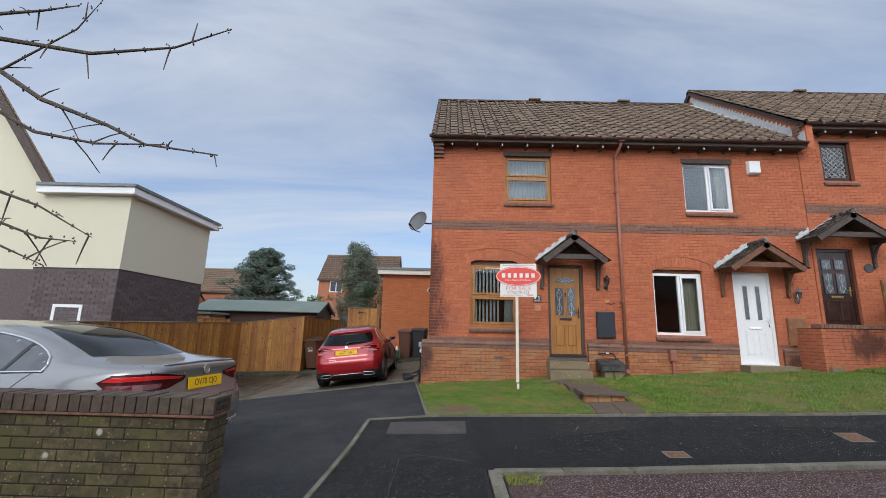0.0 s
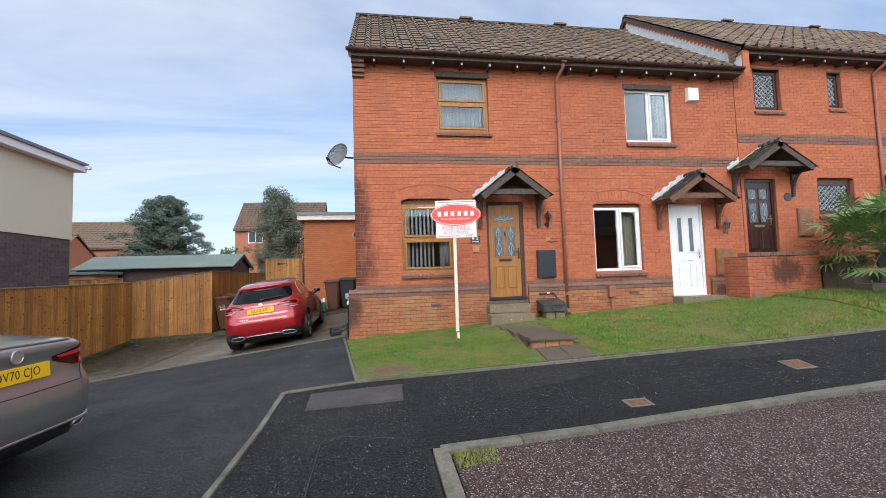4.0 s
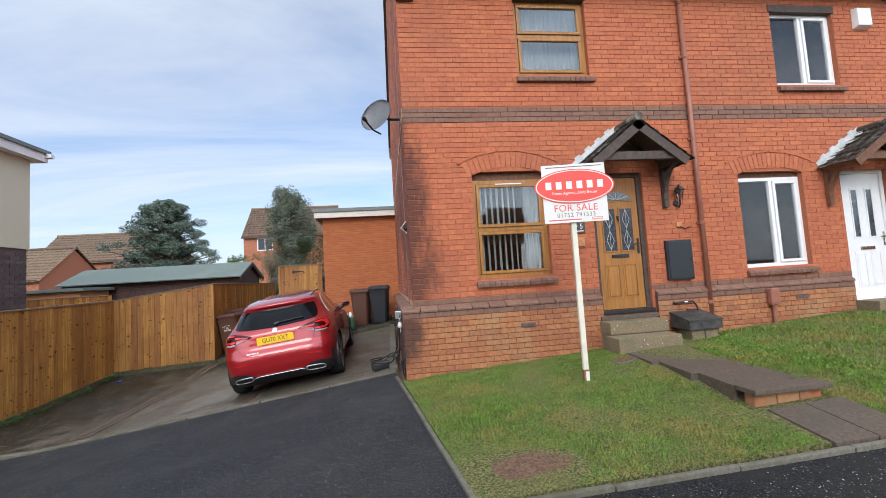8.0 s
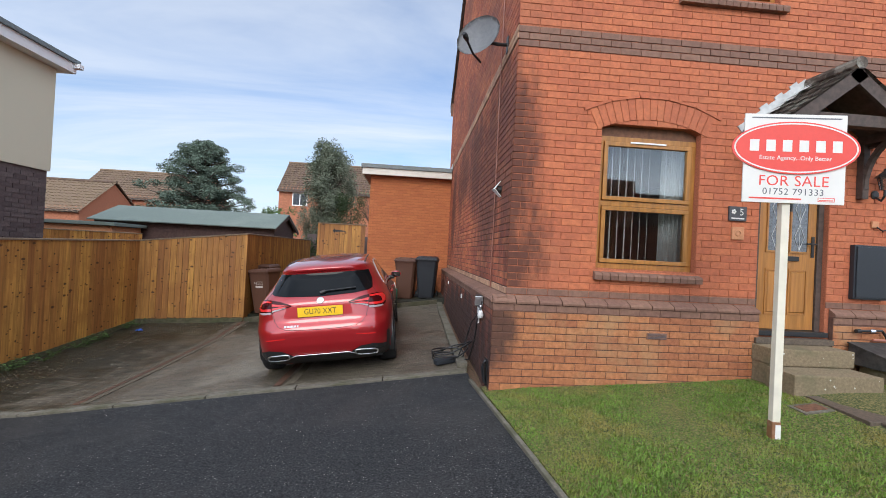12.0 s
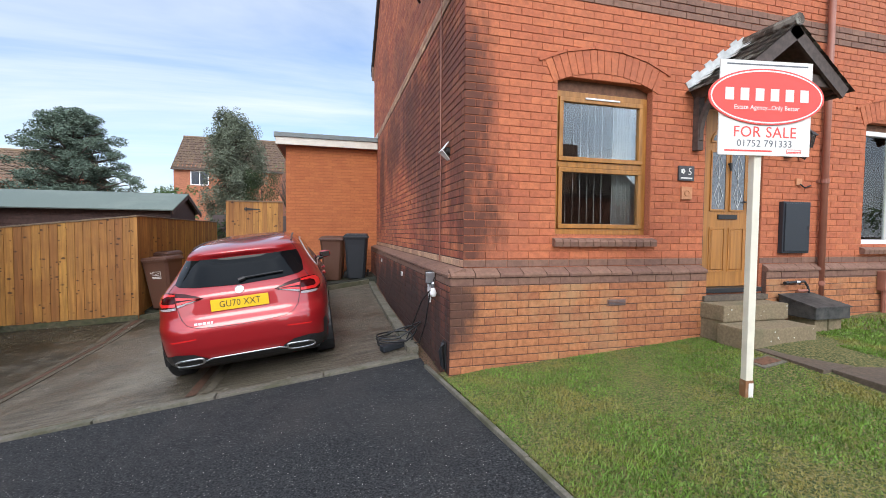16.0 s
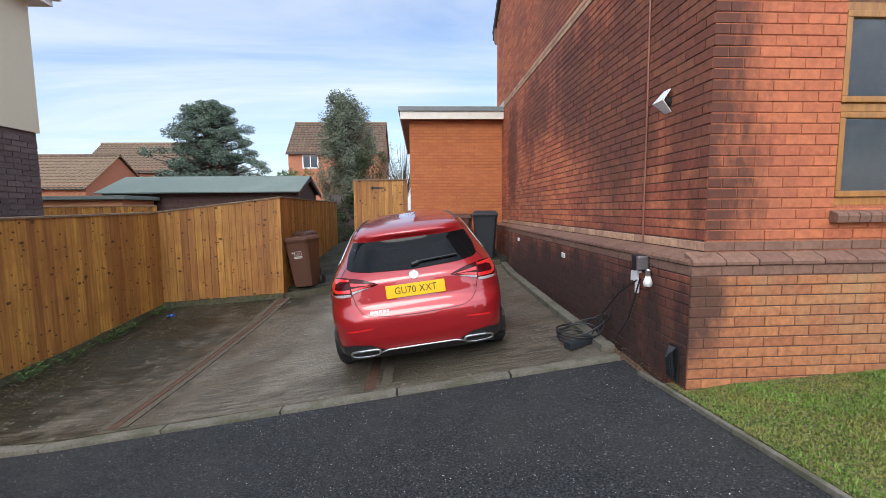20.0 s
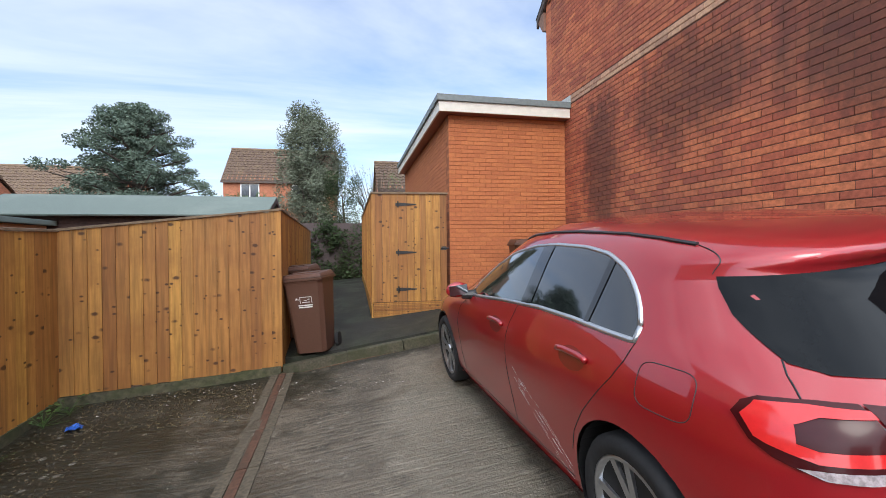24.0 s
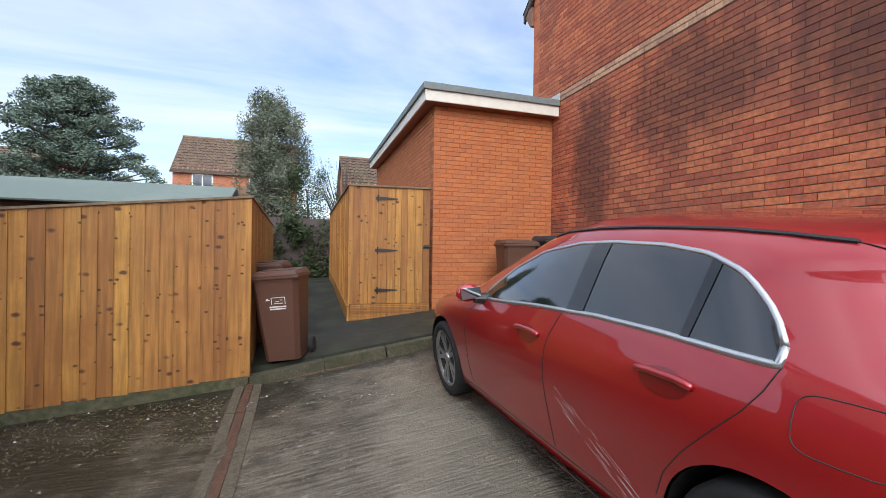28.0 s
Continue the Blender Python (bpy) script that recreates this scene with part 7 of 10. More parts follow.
def meter_box(x0, x1, z0, z1, mat, label, y=FRONT_Y, deep=0.05):
    ob = thing("meter_box", (x0 + x1) / 2, y, z0, 0, label, "box")
    w, h = (x1 - x0) / 2, z1 - z0
    part("casing", box(-w, w, -deep, 0, 0, h), mat, ob, bevel=0.008)
    part("cover", box(-w + 0.02, w - 0.02, -deep - 0.012, -deep, 0.02, h - 0.02), mat, ob, bevel=0.008)
    part("latch", box(w - 0.05, w - 0.035, -deep - 0.018, -deep - 0.01, h * 0.5 - 0.02, h * 0.5 + 0.02), BLACK, ob)
    return ob


MEMBRANE = material("faded_brown_gloss", (0.25, 0.115, 0.055), 0.5, vary=0.15, grain=8, bump=0.1, stain=(0.45, 0.36, 0.28), stain_scale=6, stain_amt=0.5, stain_lo=0.6, stain_hi=0.75)
meter_box(3.45, 3.85, 1.31, 1.88, BIN_BLACK, "dark grey meter box on the front wall")
meter_box(7.58, 7.99, 1.24, 1.84, MEMBRANE, "faded brown meter box with peeling edges")
meter_box(9.75, 10.15, 2.07, 2.72, MEMBRANE, "faded brown meter box beside the brown door")


def number_sign():
    ob = thing("house_number", 2.17, FRONT_Y - 0.012, 2.13, 0, "slate house number plate with a painted flower", "sign")
    part("slate", box(-0.095, 0.095, -0.008, 0.012, -0.075, 0.075), SLATE, ob, bevel=0.003)
    text_mesh("number", "5", 0.10, WHITE, ob, pose(0.04, -0.0085, 0.015, 90, 0, 0))
    for k in range(5):
        a = 2 * math.pi * k / 5
        part("petal", disc_lathe([(0.012, 0), (0.008, 0.002)], 8, pose(-0.045 + 0.016 * math.cos(a), -0.008, 0.02 + 0.016 * math.sin(a), 90, 0, 0)), WHITE, ob)
    part("lettering_bar", box(-0.07, 0.07, -0.0095, -0.008, -0.055, -0.042), WHITE, ob)
    t = thing("terracotta_tile", 2.18, FRONT_Y - 0.012, 1.93, 0, "small square terracotta tile with a raised pattern", "tile")
    part("tile_body", box(-0.065, 0.065, -0.01, 0.012, -0.065, 0.065), TERRACOTTA, t, bevel=0.004)
    part("raised_ring", disc_lathe([(0.035, 0), (0.035, 0.006), (0.022, 0.008), (0.02, 0.002)], 14, pose(0, -0.01, 0, 90, 0, 0)), TERRACOTTA, t)


number_sign()
rs = thing("round_house_sign", 9.55, FRONT_Y - 0.015, 2.98, 0, "round grey-blue house sign on brick", "sign")
part("disc", disc_lathe([(0.10, 0), (0.10, 0.012), (0.088, 0.018), (0.002, 0.016)], 24, pose(0, 0, 0, 90, 0, 0)), SLATE, rs)


def air_brick(x, z, y=PL_Y):
    ob = thing("air_brick", x, y, z, 0, "louvred clay air brick in the plinth", "vent", "air bricks in the plinth")
    part("vent_frame", box(-0.105, 0.105, -0.006, 0.02, -0.032, 0.032), BRICK_BAND, ob, bevel=0.003)
    for k in range(4):
        part("louvre", box(-0.09, 0.09, -0.012, 0.0, -0.026 + k * 0.014, -0.019 + k * 0.014), BRICK_GREY, ob)


air_brick(1.32, 0.85)
air_brick(5.55, 0.95, PL_Y + 0.03)


def alarm_box(x, z, mat, label):
    ob = thing("alarm_box", x, FRONT_Y, z, 0, label, "alarm")
    bm = box(-0.145, 0.145, -0.09, 0, -0.17, 0.17)
    for v in bm.verts:
        if v.co.y < -0.05:
            v.co.x *= 0.88
            v.co.z = v.co.z * 0.86 if v.co.z > 0 else v.co.z * 0.8
    part("cover", bm, mat, ob, bevel=0.012)


alarm_box(7.26, 5.29, UPVC, "white burglar alarm box on the front wall")
alarm_box(14.15, 5.95, RED_ALARM, "red burglar alarm box under the eaves")


def dish(x, y, z, rz, size, label, mat=DISH, away=0.28, face=0.0):
    ob = thing("satellite_dish", x, y, z, rz, label, "dish", "satellite dishes")
    bm = bmesh.new()
    rings = []
    for i in range(7):
        r = size * i / 6
        rings.append([bm.verts.new((r * math.cos(a) * 0.92, -away - 0.02 + 0.35 * r * r / size * -1, r * math.sin(a))) for a in [2 * math.pi * k / 26 for k in range(26)]] if i else [bm.verts.new((0, -away - 0.02, 0))])
    for k in range(26):
        bm.faces.new((rings[0][0], rings[1][k], rings[1][(k + 1) % 26]))
    for a, b in zip(rings[1:], rings[2:]):
        for k in range(26):
            bm.faces.new((a[k], b[k], b[(k + 1) % 26], a[(k + 1) % 26]))
    bmesh.ops.solidify(bm, geom=bm.faces[:], thickness=0.006)
    bmesh.ops.transform(bm, matrix=Matrix.Translation((0, -away, 0)) @ pose(0, 0, 0, -20, 0, face) @ Matrix.Translation((0, away, 0)), verts=bm.verts[:])
    part("reflector", bm, mat, ob, smooth=True)
    part("wall_bracket", tube([(0, 0, 0), (0, -0.12, 0.0), (0, -away + 0.01, 0.02)], 0.02), BLACK, ob)
    part("wall_foot", box(-0.04, 0.04, -0.015, 0, -0.09, 0.09), BLACK, ob, bevel=0.004)
    arm = tube([(0, 0, -size * 0.8), (0, -0.20, -size * 0.8), (0, -0.36, -size * 0.55)], 0.012)
    part("feed_arm", arm, BLACK, ob).matrix_basis = pose(0, -away, 0, 0, 0, face)
    part("feed_horn", disc_lathe([(0.02, 0), (0.03, 0.05), (0.02, 0.09)], 10, pose(0, -0.36, -size * 0.52, 70, 0, 0)), BLACK, ob).matrix_basis = pose(0, -away, 0, 0, 0, face)


dish(SIDE_X, 9.75, 3.92, -90, 0.27, "grey satellite dish on the gable wall", away=0.30, face=58)
dish(12.95, FRONT_Y, 5.05, 20, 0.36, "dark satellite dish on the front wall", away=0.35)


def vent_cowl():
    """A folded plate that stands off the wall, bent to a ridge, with a dark hole behind."""
    ob = thing("vent_cowl", SIDE_X, 9.73, 2.30, -90, "small folded white vent cowl on the gable wall", "vent")
    part("duct", tube([(0, 0.0, 0.0), (0, -0.045, 0.0)], 0.042, 14), BLACK, ob)
    for name, ang in (("upper_flap", 38), ("lower_flap", -46)):
        bm = box(-0.07, 0.07, -0.004, 0.004, 0, 0.115)
        for v in bm.verts:
            if v.co.z > 0.06:
                v.co.x *= 0.62
        f = part(name, bm, UPVC, ob, bevel=0.003)
        f.matrix_basis = pose(0, -0.085, 0.0, -ang if ang > 0 else -(180 + ang), 0, 0)
    part("fold", tube([(-0.068, -0.085, 0.0), (0.068, -0.085, 0.0)], 0.006, 8), UPVC, ob)


vent_cowl()
cab = thing("wall_cable", SIDE_X - 0.012, 10.02, 1.2, 0, "thin brown cable clipped up the gable wall", "cable")
part("cable", tube([(0, 0, 0), (0.002, 0.0, 1.1), (0.0, 0.012, 2.4), (0.0, 0.0, 3.3), (0.0, 0.01, 4.4)], 0.007, 6), BROWN_PVC, cab)


def charger():
    x = PL_X
    ob = thing("charging_socket", x, 9.74, 1.065, -90, "black weatherproof outdoor socket with plugs", "socket")
    ob.scale = (0.68, 0.75, 0.55)
    part("back_box", box(-0.10, 0.06, -0.10, 0, -0.11, 0.11), BLACK, ob, bevel=0.015)
    part("grey_lid", box(0.062, 0.105, -0.13, -0.01, -0.09, 0.10), ALLOY, ob, bevel=0.012)
    part("gland", tube([(-0.06, -0.05, -0.11), (-0.06, -0.05, -0.15)], 0.018), UPVC, ob)
    part("gland", tube([(0.0, -0.05, -0.11), (0.0, -0.05, -0.15)], 0.018), UPVC, ob)
    pl = thing("white_plug", x, 9.62, 0.93, -90, "white and grey three-pin plug hanging on the wall", "plug")
    pl.scale = (0.62, 0.62, 0.62)
    part("plug_body", disc_lathe([(0.045, 0), (0.055, 0.05), (0.04, 0.10), (0.028, 0.13)], 12, pose(0, -0.06, -0.06)), UPVC, pl, smooth=True)
    part("plug_grip", disc_lathe([(0.028, 0.13), (0.03, 0.20), (0.02, 0.22)], 12, pose(0, -0.06, -0.06)), ALLOY, pl)
    part("lead", tube([(0, -0.06, 0.15), (0.02, -0.05, 0.24), (0.08, -0.04, 0.2)], 0.007, 6), BLACK, pl)
    sw = thing("label_tag", x - 0.01, 9.83, 0.93, -90, "white cable tags beside the socket", "tag")
    part("tag", box(-0.07, 0.03, -0.02, 0, -0.03, 0.05), UPVC, sw, bevel=0.004)
    part("tag", box(0.02, 0.06, -0.03, -0.01, -0.12, 0.0), UPVC, sw, bevel=0.004)
    c = thing("charging_cable", -0.62, 10.28, ground_z(-0.62, 10.28), 0, "coiled black charging cable and control box", "cable")
    z0 = 0.01
    part("control_box", box(-0.20, 0.10, -0.05, 0.05, 0.01, 0.075), BIN_BLACK, c, bevel=0.02).matrix_basis = pose(0.0, -0.04, 0.0, 0, -6, 22)
    for k in range(4):
        r = 0.17 + 0.025 * k
        part("cable_loop", tube([(-0.04 + 0.02 * k + r * math.cos(a), 0.06 + r * 0.75 * math.sin(a), 0.03 + 0.03 * k + (0.05 + 0.03 * k) * max(0, math.sin(a + 0.6 * k))) for a in [2 * math.pi * i / 26 for i in range(27)]], 0.009, 6), BLACK, c, smooth=True)
    part("feed_lead", tube([(0.14, -0.06, 0.05), (0.20, -0.22, 0.10), (0.22, -0.42, 0.35), (0.235, -0.55, 0.70)], 0.007, 6), BLACK, c)
    part("feed_lead", tube([(0.10, 0.05, 0.05), (0.19, 0.0, 0.3), (0.20, -0.30, 0.55), (0.235, -0.50, 0.68)], 0.007, 6), BLACK, c)
    b = thing("tap_recess", x - 0.003, 9.30, 0.42, -90, "dark broken recess with cable ends at the corner", "recess")
    part("recess_frame", box(-0.06, 0.06, -0.012, 0, -0.14, 0.12), BLACK, b, bevel=0.01)
    for k in range(4):
        part("wire", tube([(-0.04 + 0.02 * k, -0.012, 0.10), (-0.03 + 0.02 * k, -0.045, 0.02 + 0.02 * k), (-0.045 + 0.025 * k, -0.02, -0.12)], 0.008, 6), BLACK if k % 2 else BIN_BLACK, b)
    for yy, zz in ((11.62, 0.92), (14.0, 0.95)):
        v = thing("wall_vent", x - 0.004, yy, zz, -90, "small white wall vent in the dark plinth", "vent", "white vents in the plinth")
        part("vent_plate", box(-0.055, 0.055, -0.01, 0.002, -0.03, 0.03), UPVC, v, bevel=0.003)
        for k in range(3):
            part("vent_slot", box(-0.045, 0.045, -0.012, -0.009, -0.02 + 0.016 * k, -0.013 + 0.016 * k), LEAD, v)


charger()
pipe = thing("outdoor_tap", 3.62, PL_Y + 0.03, 0.96, 0, "dark outside tap pipe with joints", "tap")
part("pipe", tube([(-0.16, -0.04, 0.03), (0.12, -0.04, 0.04), (0.17, -0.04, -0.02), (0.20, -0.06, -0.2)], 0.013), BLACK, pipe)
part("joint", tube([(-0.02, -0.04, 0.033), (0.03, -0.04, 0.035)], 0.022), CHROME, pipe)
part("joint", tube([(-0.17, -0.04, 0.028), (-0.12, -0.04, 0.03)], 0.02), BLACK, pipe)
part("tap_body", tube([(0.02, -0.04, -0.06), (0.15, -0.05, -0.06)], 0.014), BROWN_PVC, pipe)
fl = thing("flue_terminal", 5.02, PL_Y + 0.03, 0.98, 0, "brown plastic vent hood on the plinth", "vent")
part("hood", box(-0.075, 0.075, -0.09, 0, -0.12, 0.12), BROWN_PVC, fl, bevel=0.03)
part("pipe", tube([(0, -0.045, -0.12), (0, -0.045, -0.45)], 0.03), BROWN_PVC, fl)
rb = thing("cable_stub", 3.72, FRONT_Y, 2.10, 0, "orange cable entry with a short black lead", "cable")
part("entry", box(-0.05, 0.03, -0.02, 0, -0.03, 0.04), TERRACOTTA, rb, bevel=0.006)
part("lead", tube([(0.0, -0.02, -0.02), (0.06, -0.03, -0.06), (0.16, -0.02, -0.03)], 0.008, 6), BLACK, rb)


# ---- steps, path ----
def door_steps():
    ob = thing("door_steps", 2.74, 9.2, 0.40, 0, "two worn concrete steps with lichen spots", "steps")
    part("upper_step", box(-0.41, 0.42, -0.30, 0.03, 0.262, 0.42), STEP, ob, bevel=0.014)
    part("lower_step", box(-0.465, 0.395, -0.58, -0.28, 0.0, 0.253), STEP, ob, bevel=0.016)
    part("step_base", box(-0.40, 0.40, -0.279, 0.03, -0.1, 0.26), STEP, ob)
    part("door_sill_block", box(-0.39, 0.46, -0.06, 0.03, 0.422, 0.48), PAVER, ob, bevel=0.008)
    rng = random.Random(2)
    for k in range(12):
        px, py, pz = (rng.uniform(-0.38, 0.40), -0.30, rng.uniform(0.28, 0.40)) if k % 2 else (rng.uniform(-0.44, 0.38), -0.58, rng.uniform(0.12, 0.23))
        part("lichen_spot", disc_lathe([(rng.uniform(0.004, 0.011), 0), (0.003, 0.002)], 8, pose(px, py - 0.001, pz, 90, 0, 0)), LICHEN_PALE, ob)
    t = thing("drain_cover_box", 3.62, 9.0, 0.44, 0, "weathered grey-black sloping box cover on blocks", "box")
    part("block", box(-0.18, 0.0, -0.16, 0.1, -0.05, 0.21), STEP, t, bevel=0.008)
    part("block", box(0.015, 0.20, -0.16, 0.1, -0.05, 0.21), STEP, t, bevel=0.008)
    bm = box(-0.245, 0.24, -0.21, 0.16, 0.216, 0.33)
    for v in bm.verts:
        if v.co.z > 0.3 and v.co.y > 0:
            v.co.z += 0.09
    part("cover", bm, COVER_GREY, t, bevel=0.01)
    bm = box(-0.255, 0.25, -0.22, 0.165, 0.331, 0.345)
    for v in bm.verts:
        if v.co.y > 0:
            v.co.z += 0.09
    part("cover_lid", bm, COVER_GREY, t, bevel=0.004)


LICHEN_PALE = material("pale_lichen", (0.55, 0.53, 0.46), 0.9, vary=0.2, grain=60, bump=0)
COVER_GREY = material("weathered_black_cover", (0.045, 0.043, 0.04), 0.6, vary=0.5, grain=14, bump=0.4, stain=(0.11, 0.10, 0.085), stain_scale=5, stain_amt=0.7)
door_steps()


def garden_path():
    ob = thing("garden_path", 0, 0, 0, 0)
    tagged(ob, "dark wet paving slabs leading to the door", "path", kind="structure")
    rows = [((2.36, 3.08), 8.60, 8.02), ((2.38, 3.04), 8.01, 7.45), ((2.39, 3.03), 7.44, 6.96)]
    for (xa, xb), ya, yb in rows:
        bm = bmesh.new()
        h = 0.058
        v = []
        for x, y in ((xa, ya), (xb, ya), (xb - 0.05, yb), (xa - 0.06, yb)):
            v.append((x, y, 0.43 + 0.01 * (x - 2.8)))
        lo = [bm.verts.new((x, y, z - 0.1)) for x, y, z in v]
        hi = [bm.verts.new((x, y, z + h)) for x, y, z in v]
        for i in range(4):
            bm.faces.new((lo[i], lo[(i + 1) % 4], hi[(i + 1) % 4], hi[i]))
        bm.faces.new(hi)
        part("paving_slab", bm, PAVER, ob, bevel=0.008)
    for k in range(3):
        bm = box(2.37 + 0.21 * k, 2.37 + 0.21 * (k + 1) - 0.01, 6.80, 6.90, ground_z(2.8, 6.8) - 0.02, ground_z(2.8, 6.8) + 0.105)
        part("riser_brick", bm, BRICK_PLINTH, ob, bevel=0.006)
    bm = box(2.33, 3.04, 6.74, 6.95, ground_z(2.8, 6.8) + 0.107, ground_z(2.8, 6.8) + 0.15)
    part("nosing_slab", bm, PAVER, ob, bevel=0.01)
    for k, (xa, xb) in enumerate(((2.34, 2.67), (2.68, 3.02))):
        bm = bmesh.new()
        v = [(xa, 6.16), (xb, 6.16), (xb + 0.06, 6.72), (xa + 0.06, 6.72)]
        lo = [bm.verts.new((x, y, ground_z(x, y) - 0.05)) for x, y in v]
        hi = [bm.verts.new((x, y, ground_z(x, y) + 0.035)) for x, y in v]
        for i in range(4):
            bm.faces.new((lo[i], lo[(i + 1) % 4], hi[(i + 1) % 4], hi[i]))
        bm.faces.new(hi)
        part("paving_slab", bm, PAVER, ob, bevel=0.006)


garden_path()
st = thing("white_door_step", 6.95, PL_Y - 0.06, ground_z(6.95, 9.1) - 0.06, 0, "low stone step under the white door", "step")
part("slab", box(-0.5, 0.55, -0.22, 0.09, 0.0, 0.19), STEP, st, bevel=0.012)
st2 = thing("stone_slab", 8.05, 8.75, ground_z(8.05, 8.75), 12, "pale stone slab lying on the lawn", "slab")
part("slab", box(-0.28, 0.28, -0.16, 0.16, 0.0, 0.11), STEP, st2, bevel=0.012)


# ---- sale board ----
def sale_board():
    x, y = 1.52, 8.0
    g = ground_z(x, y)
    ob = thing("sale_board", x, y, g, -9, "white and red estate agent board on a cream post", "sign")
    part("post", box(-0.027, 0.027, -0.025, 0.025, -0.1, 2.05), CREAM_POST, ob, bevel=0.004)
    part("post_foot", box(-0.030, 0.030, -0.028, 0.028, -0.1, 0.14), MEMBRANE, ob, bevel=0.003)
    part("sticker", box(-0.008, 0.028, -0.031, -0.028, 0.02, 0.12), WHITE, ob)
    z0, z1 = 1.675, 2.37
    head = new("board_head")
    head.parent = ob
    head.matrix_basis = pose(0.03, 0, 0.17) @ Matrix.Diagonal((0.93, 1, 0.92, 1))
    ob = head
    bd = part("board", box(-0.37, 0.37, -0.042, -0.032, z0, z1), WHITE, ob, "white plastic board", bevel=0.003)
    zc, a, b = 2.105, 0.465, 0.205
    ell = lambda k, n=48: [(k[0] * math.cos(2 * math.pi * i / n), zc + k[1] * math.sin(2 * math.pi * i / n)) for i in range(n)]
    part("red_oval", prism(ell((a, b)), "y", -0.050, -0.043), SIGN_RED, ob, "red oval panel with a white ring")
    bm = bmesh.new()
    n = 64
    for i in range(n):
        t0, t1 = 2 * math.pi * i / n, 2 * math.pi * (i + 1) / n
        q = [(math.cos(t0) * (a - 0.028), zc + math.sin(t0) * (b - 0.022)), (math.cos(t1) * (a - 0.028), zc + math.sin(t1) * (b - 0.022)), (math.cos(t1) * (a - 0.016), zc + math.sin(t1) * (b - 0.011)), (math.cos(t0) * (a - 0.016), zc + math.sin(t0) * (b - 0.011))]
        bm.faces.new([bm.verts.new((px, -0.0512, pz)) for px, pz in q])
    part("white_ring", bm, WHITE, ob)
    # the name is drawn as plain white blocks
    for k in range(6):
        cx = -0.30 + 0.12 * k
        part("name_mark", box(cx - 0.034, cx + 0.034, -0.0515, -0.050, zc - 0.03, zc + 0.06), WHITE, ob)
    text_mesh("slogan", "Estate Agency...Only Better", 0.047, WHITE, ob, pose(0, -0.0505, zc - 0.08, 90, 0, 0))
    text_mesh("words", "FOR SALE", 0.115, SIGN_RED, ob, pose(0, -0.0425, 1.845, 90, 0, 0), spacing=1.05)
    text_mesh("phone_number", "01752 791333", 0.072, SIGN_GREY, ob, pose(0, -0.0425, 1.762, 90, 0, 0), spacing=1.08)
    part("small_print", box(-0.32, 0.06, -0.0432, -0.042, 1.703, 1.715), SIGN_RED, ob)
    part("small_print", box(-0.32, 0.33, -0.0432, -0.042, 2.335, 2.345), SIGN_GREY, ob)
    bm = bmesh.new()
    for q in ((0.18, 0.30, 1.695, 1.699), (0.18, 0.30, 1.722, 1.726), (0.18, 0.184, 1.699, 1.722), (0.296, 0.30, 1.699, 1.722), (0.19, 0.29, 1.703, 1.709)):
        add_box(bm, q[0], q[1], -0.0432, -0.042, q[2], q[3])
    part("stamp_box", bm, SIGN_RED, ob)


sale_board()


MOSS_BOARD = material("mossy_gravel_board", (0.085, 0.078, 0.045), 0.9, vary=0.4, grain=20, bump=0.6, stain=(0.045, 0.058, 0.016), stain_scale=3, stain_amt=0.7, stain_lo=0.4, stain_hi=0.6)


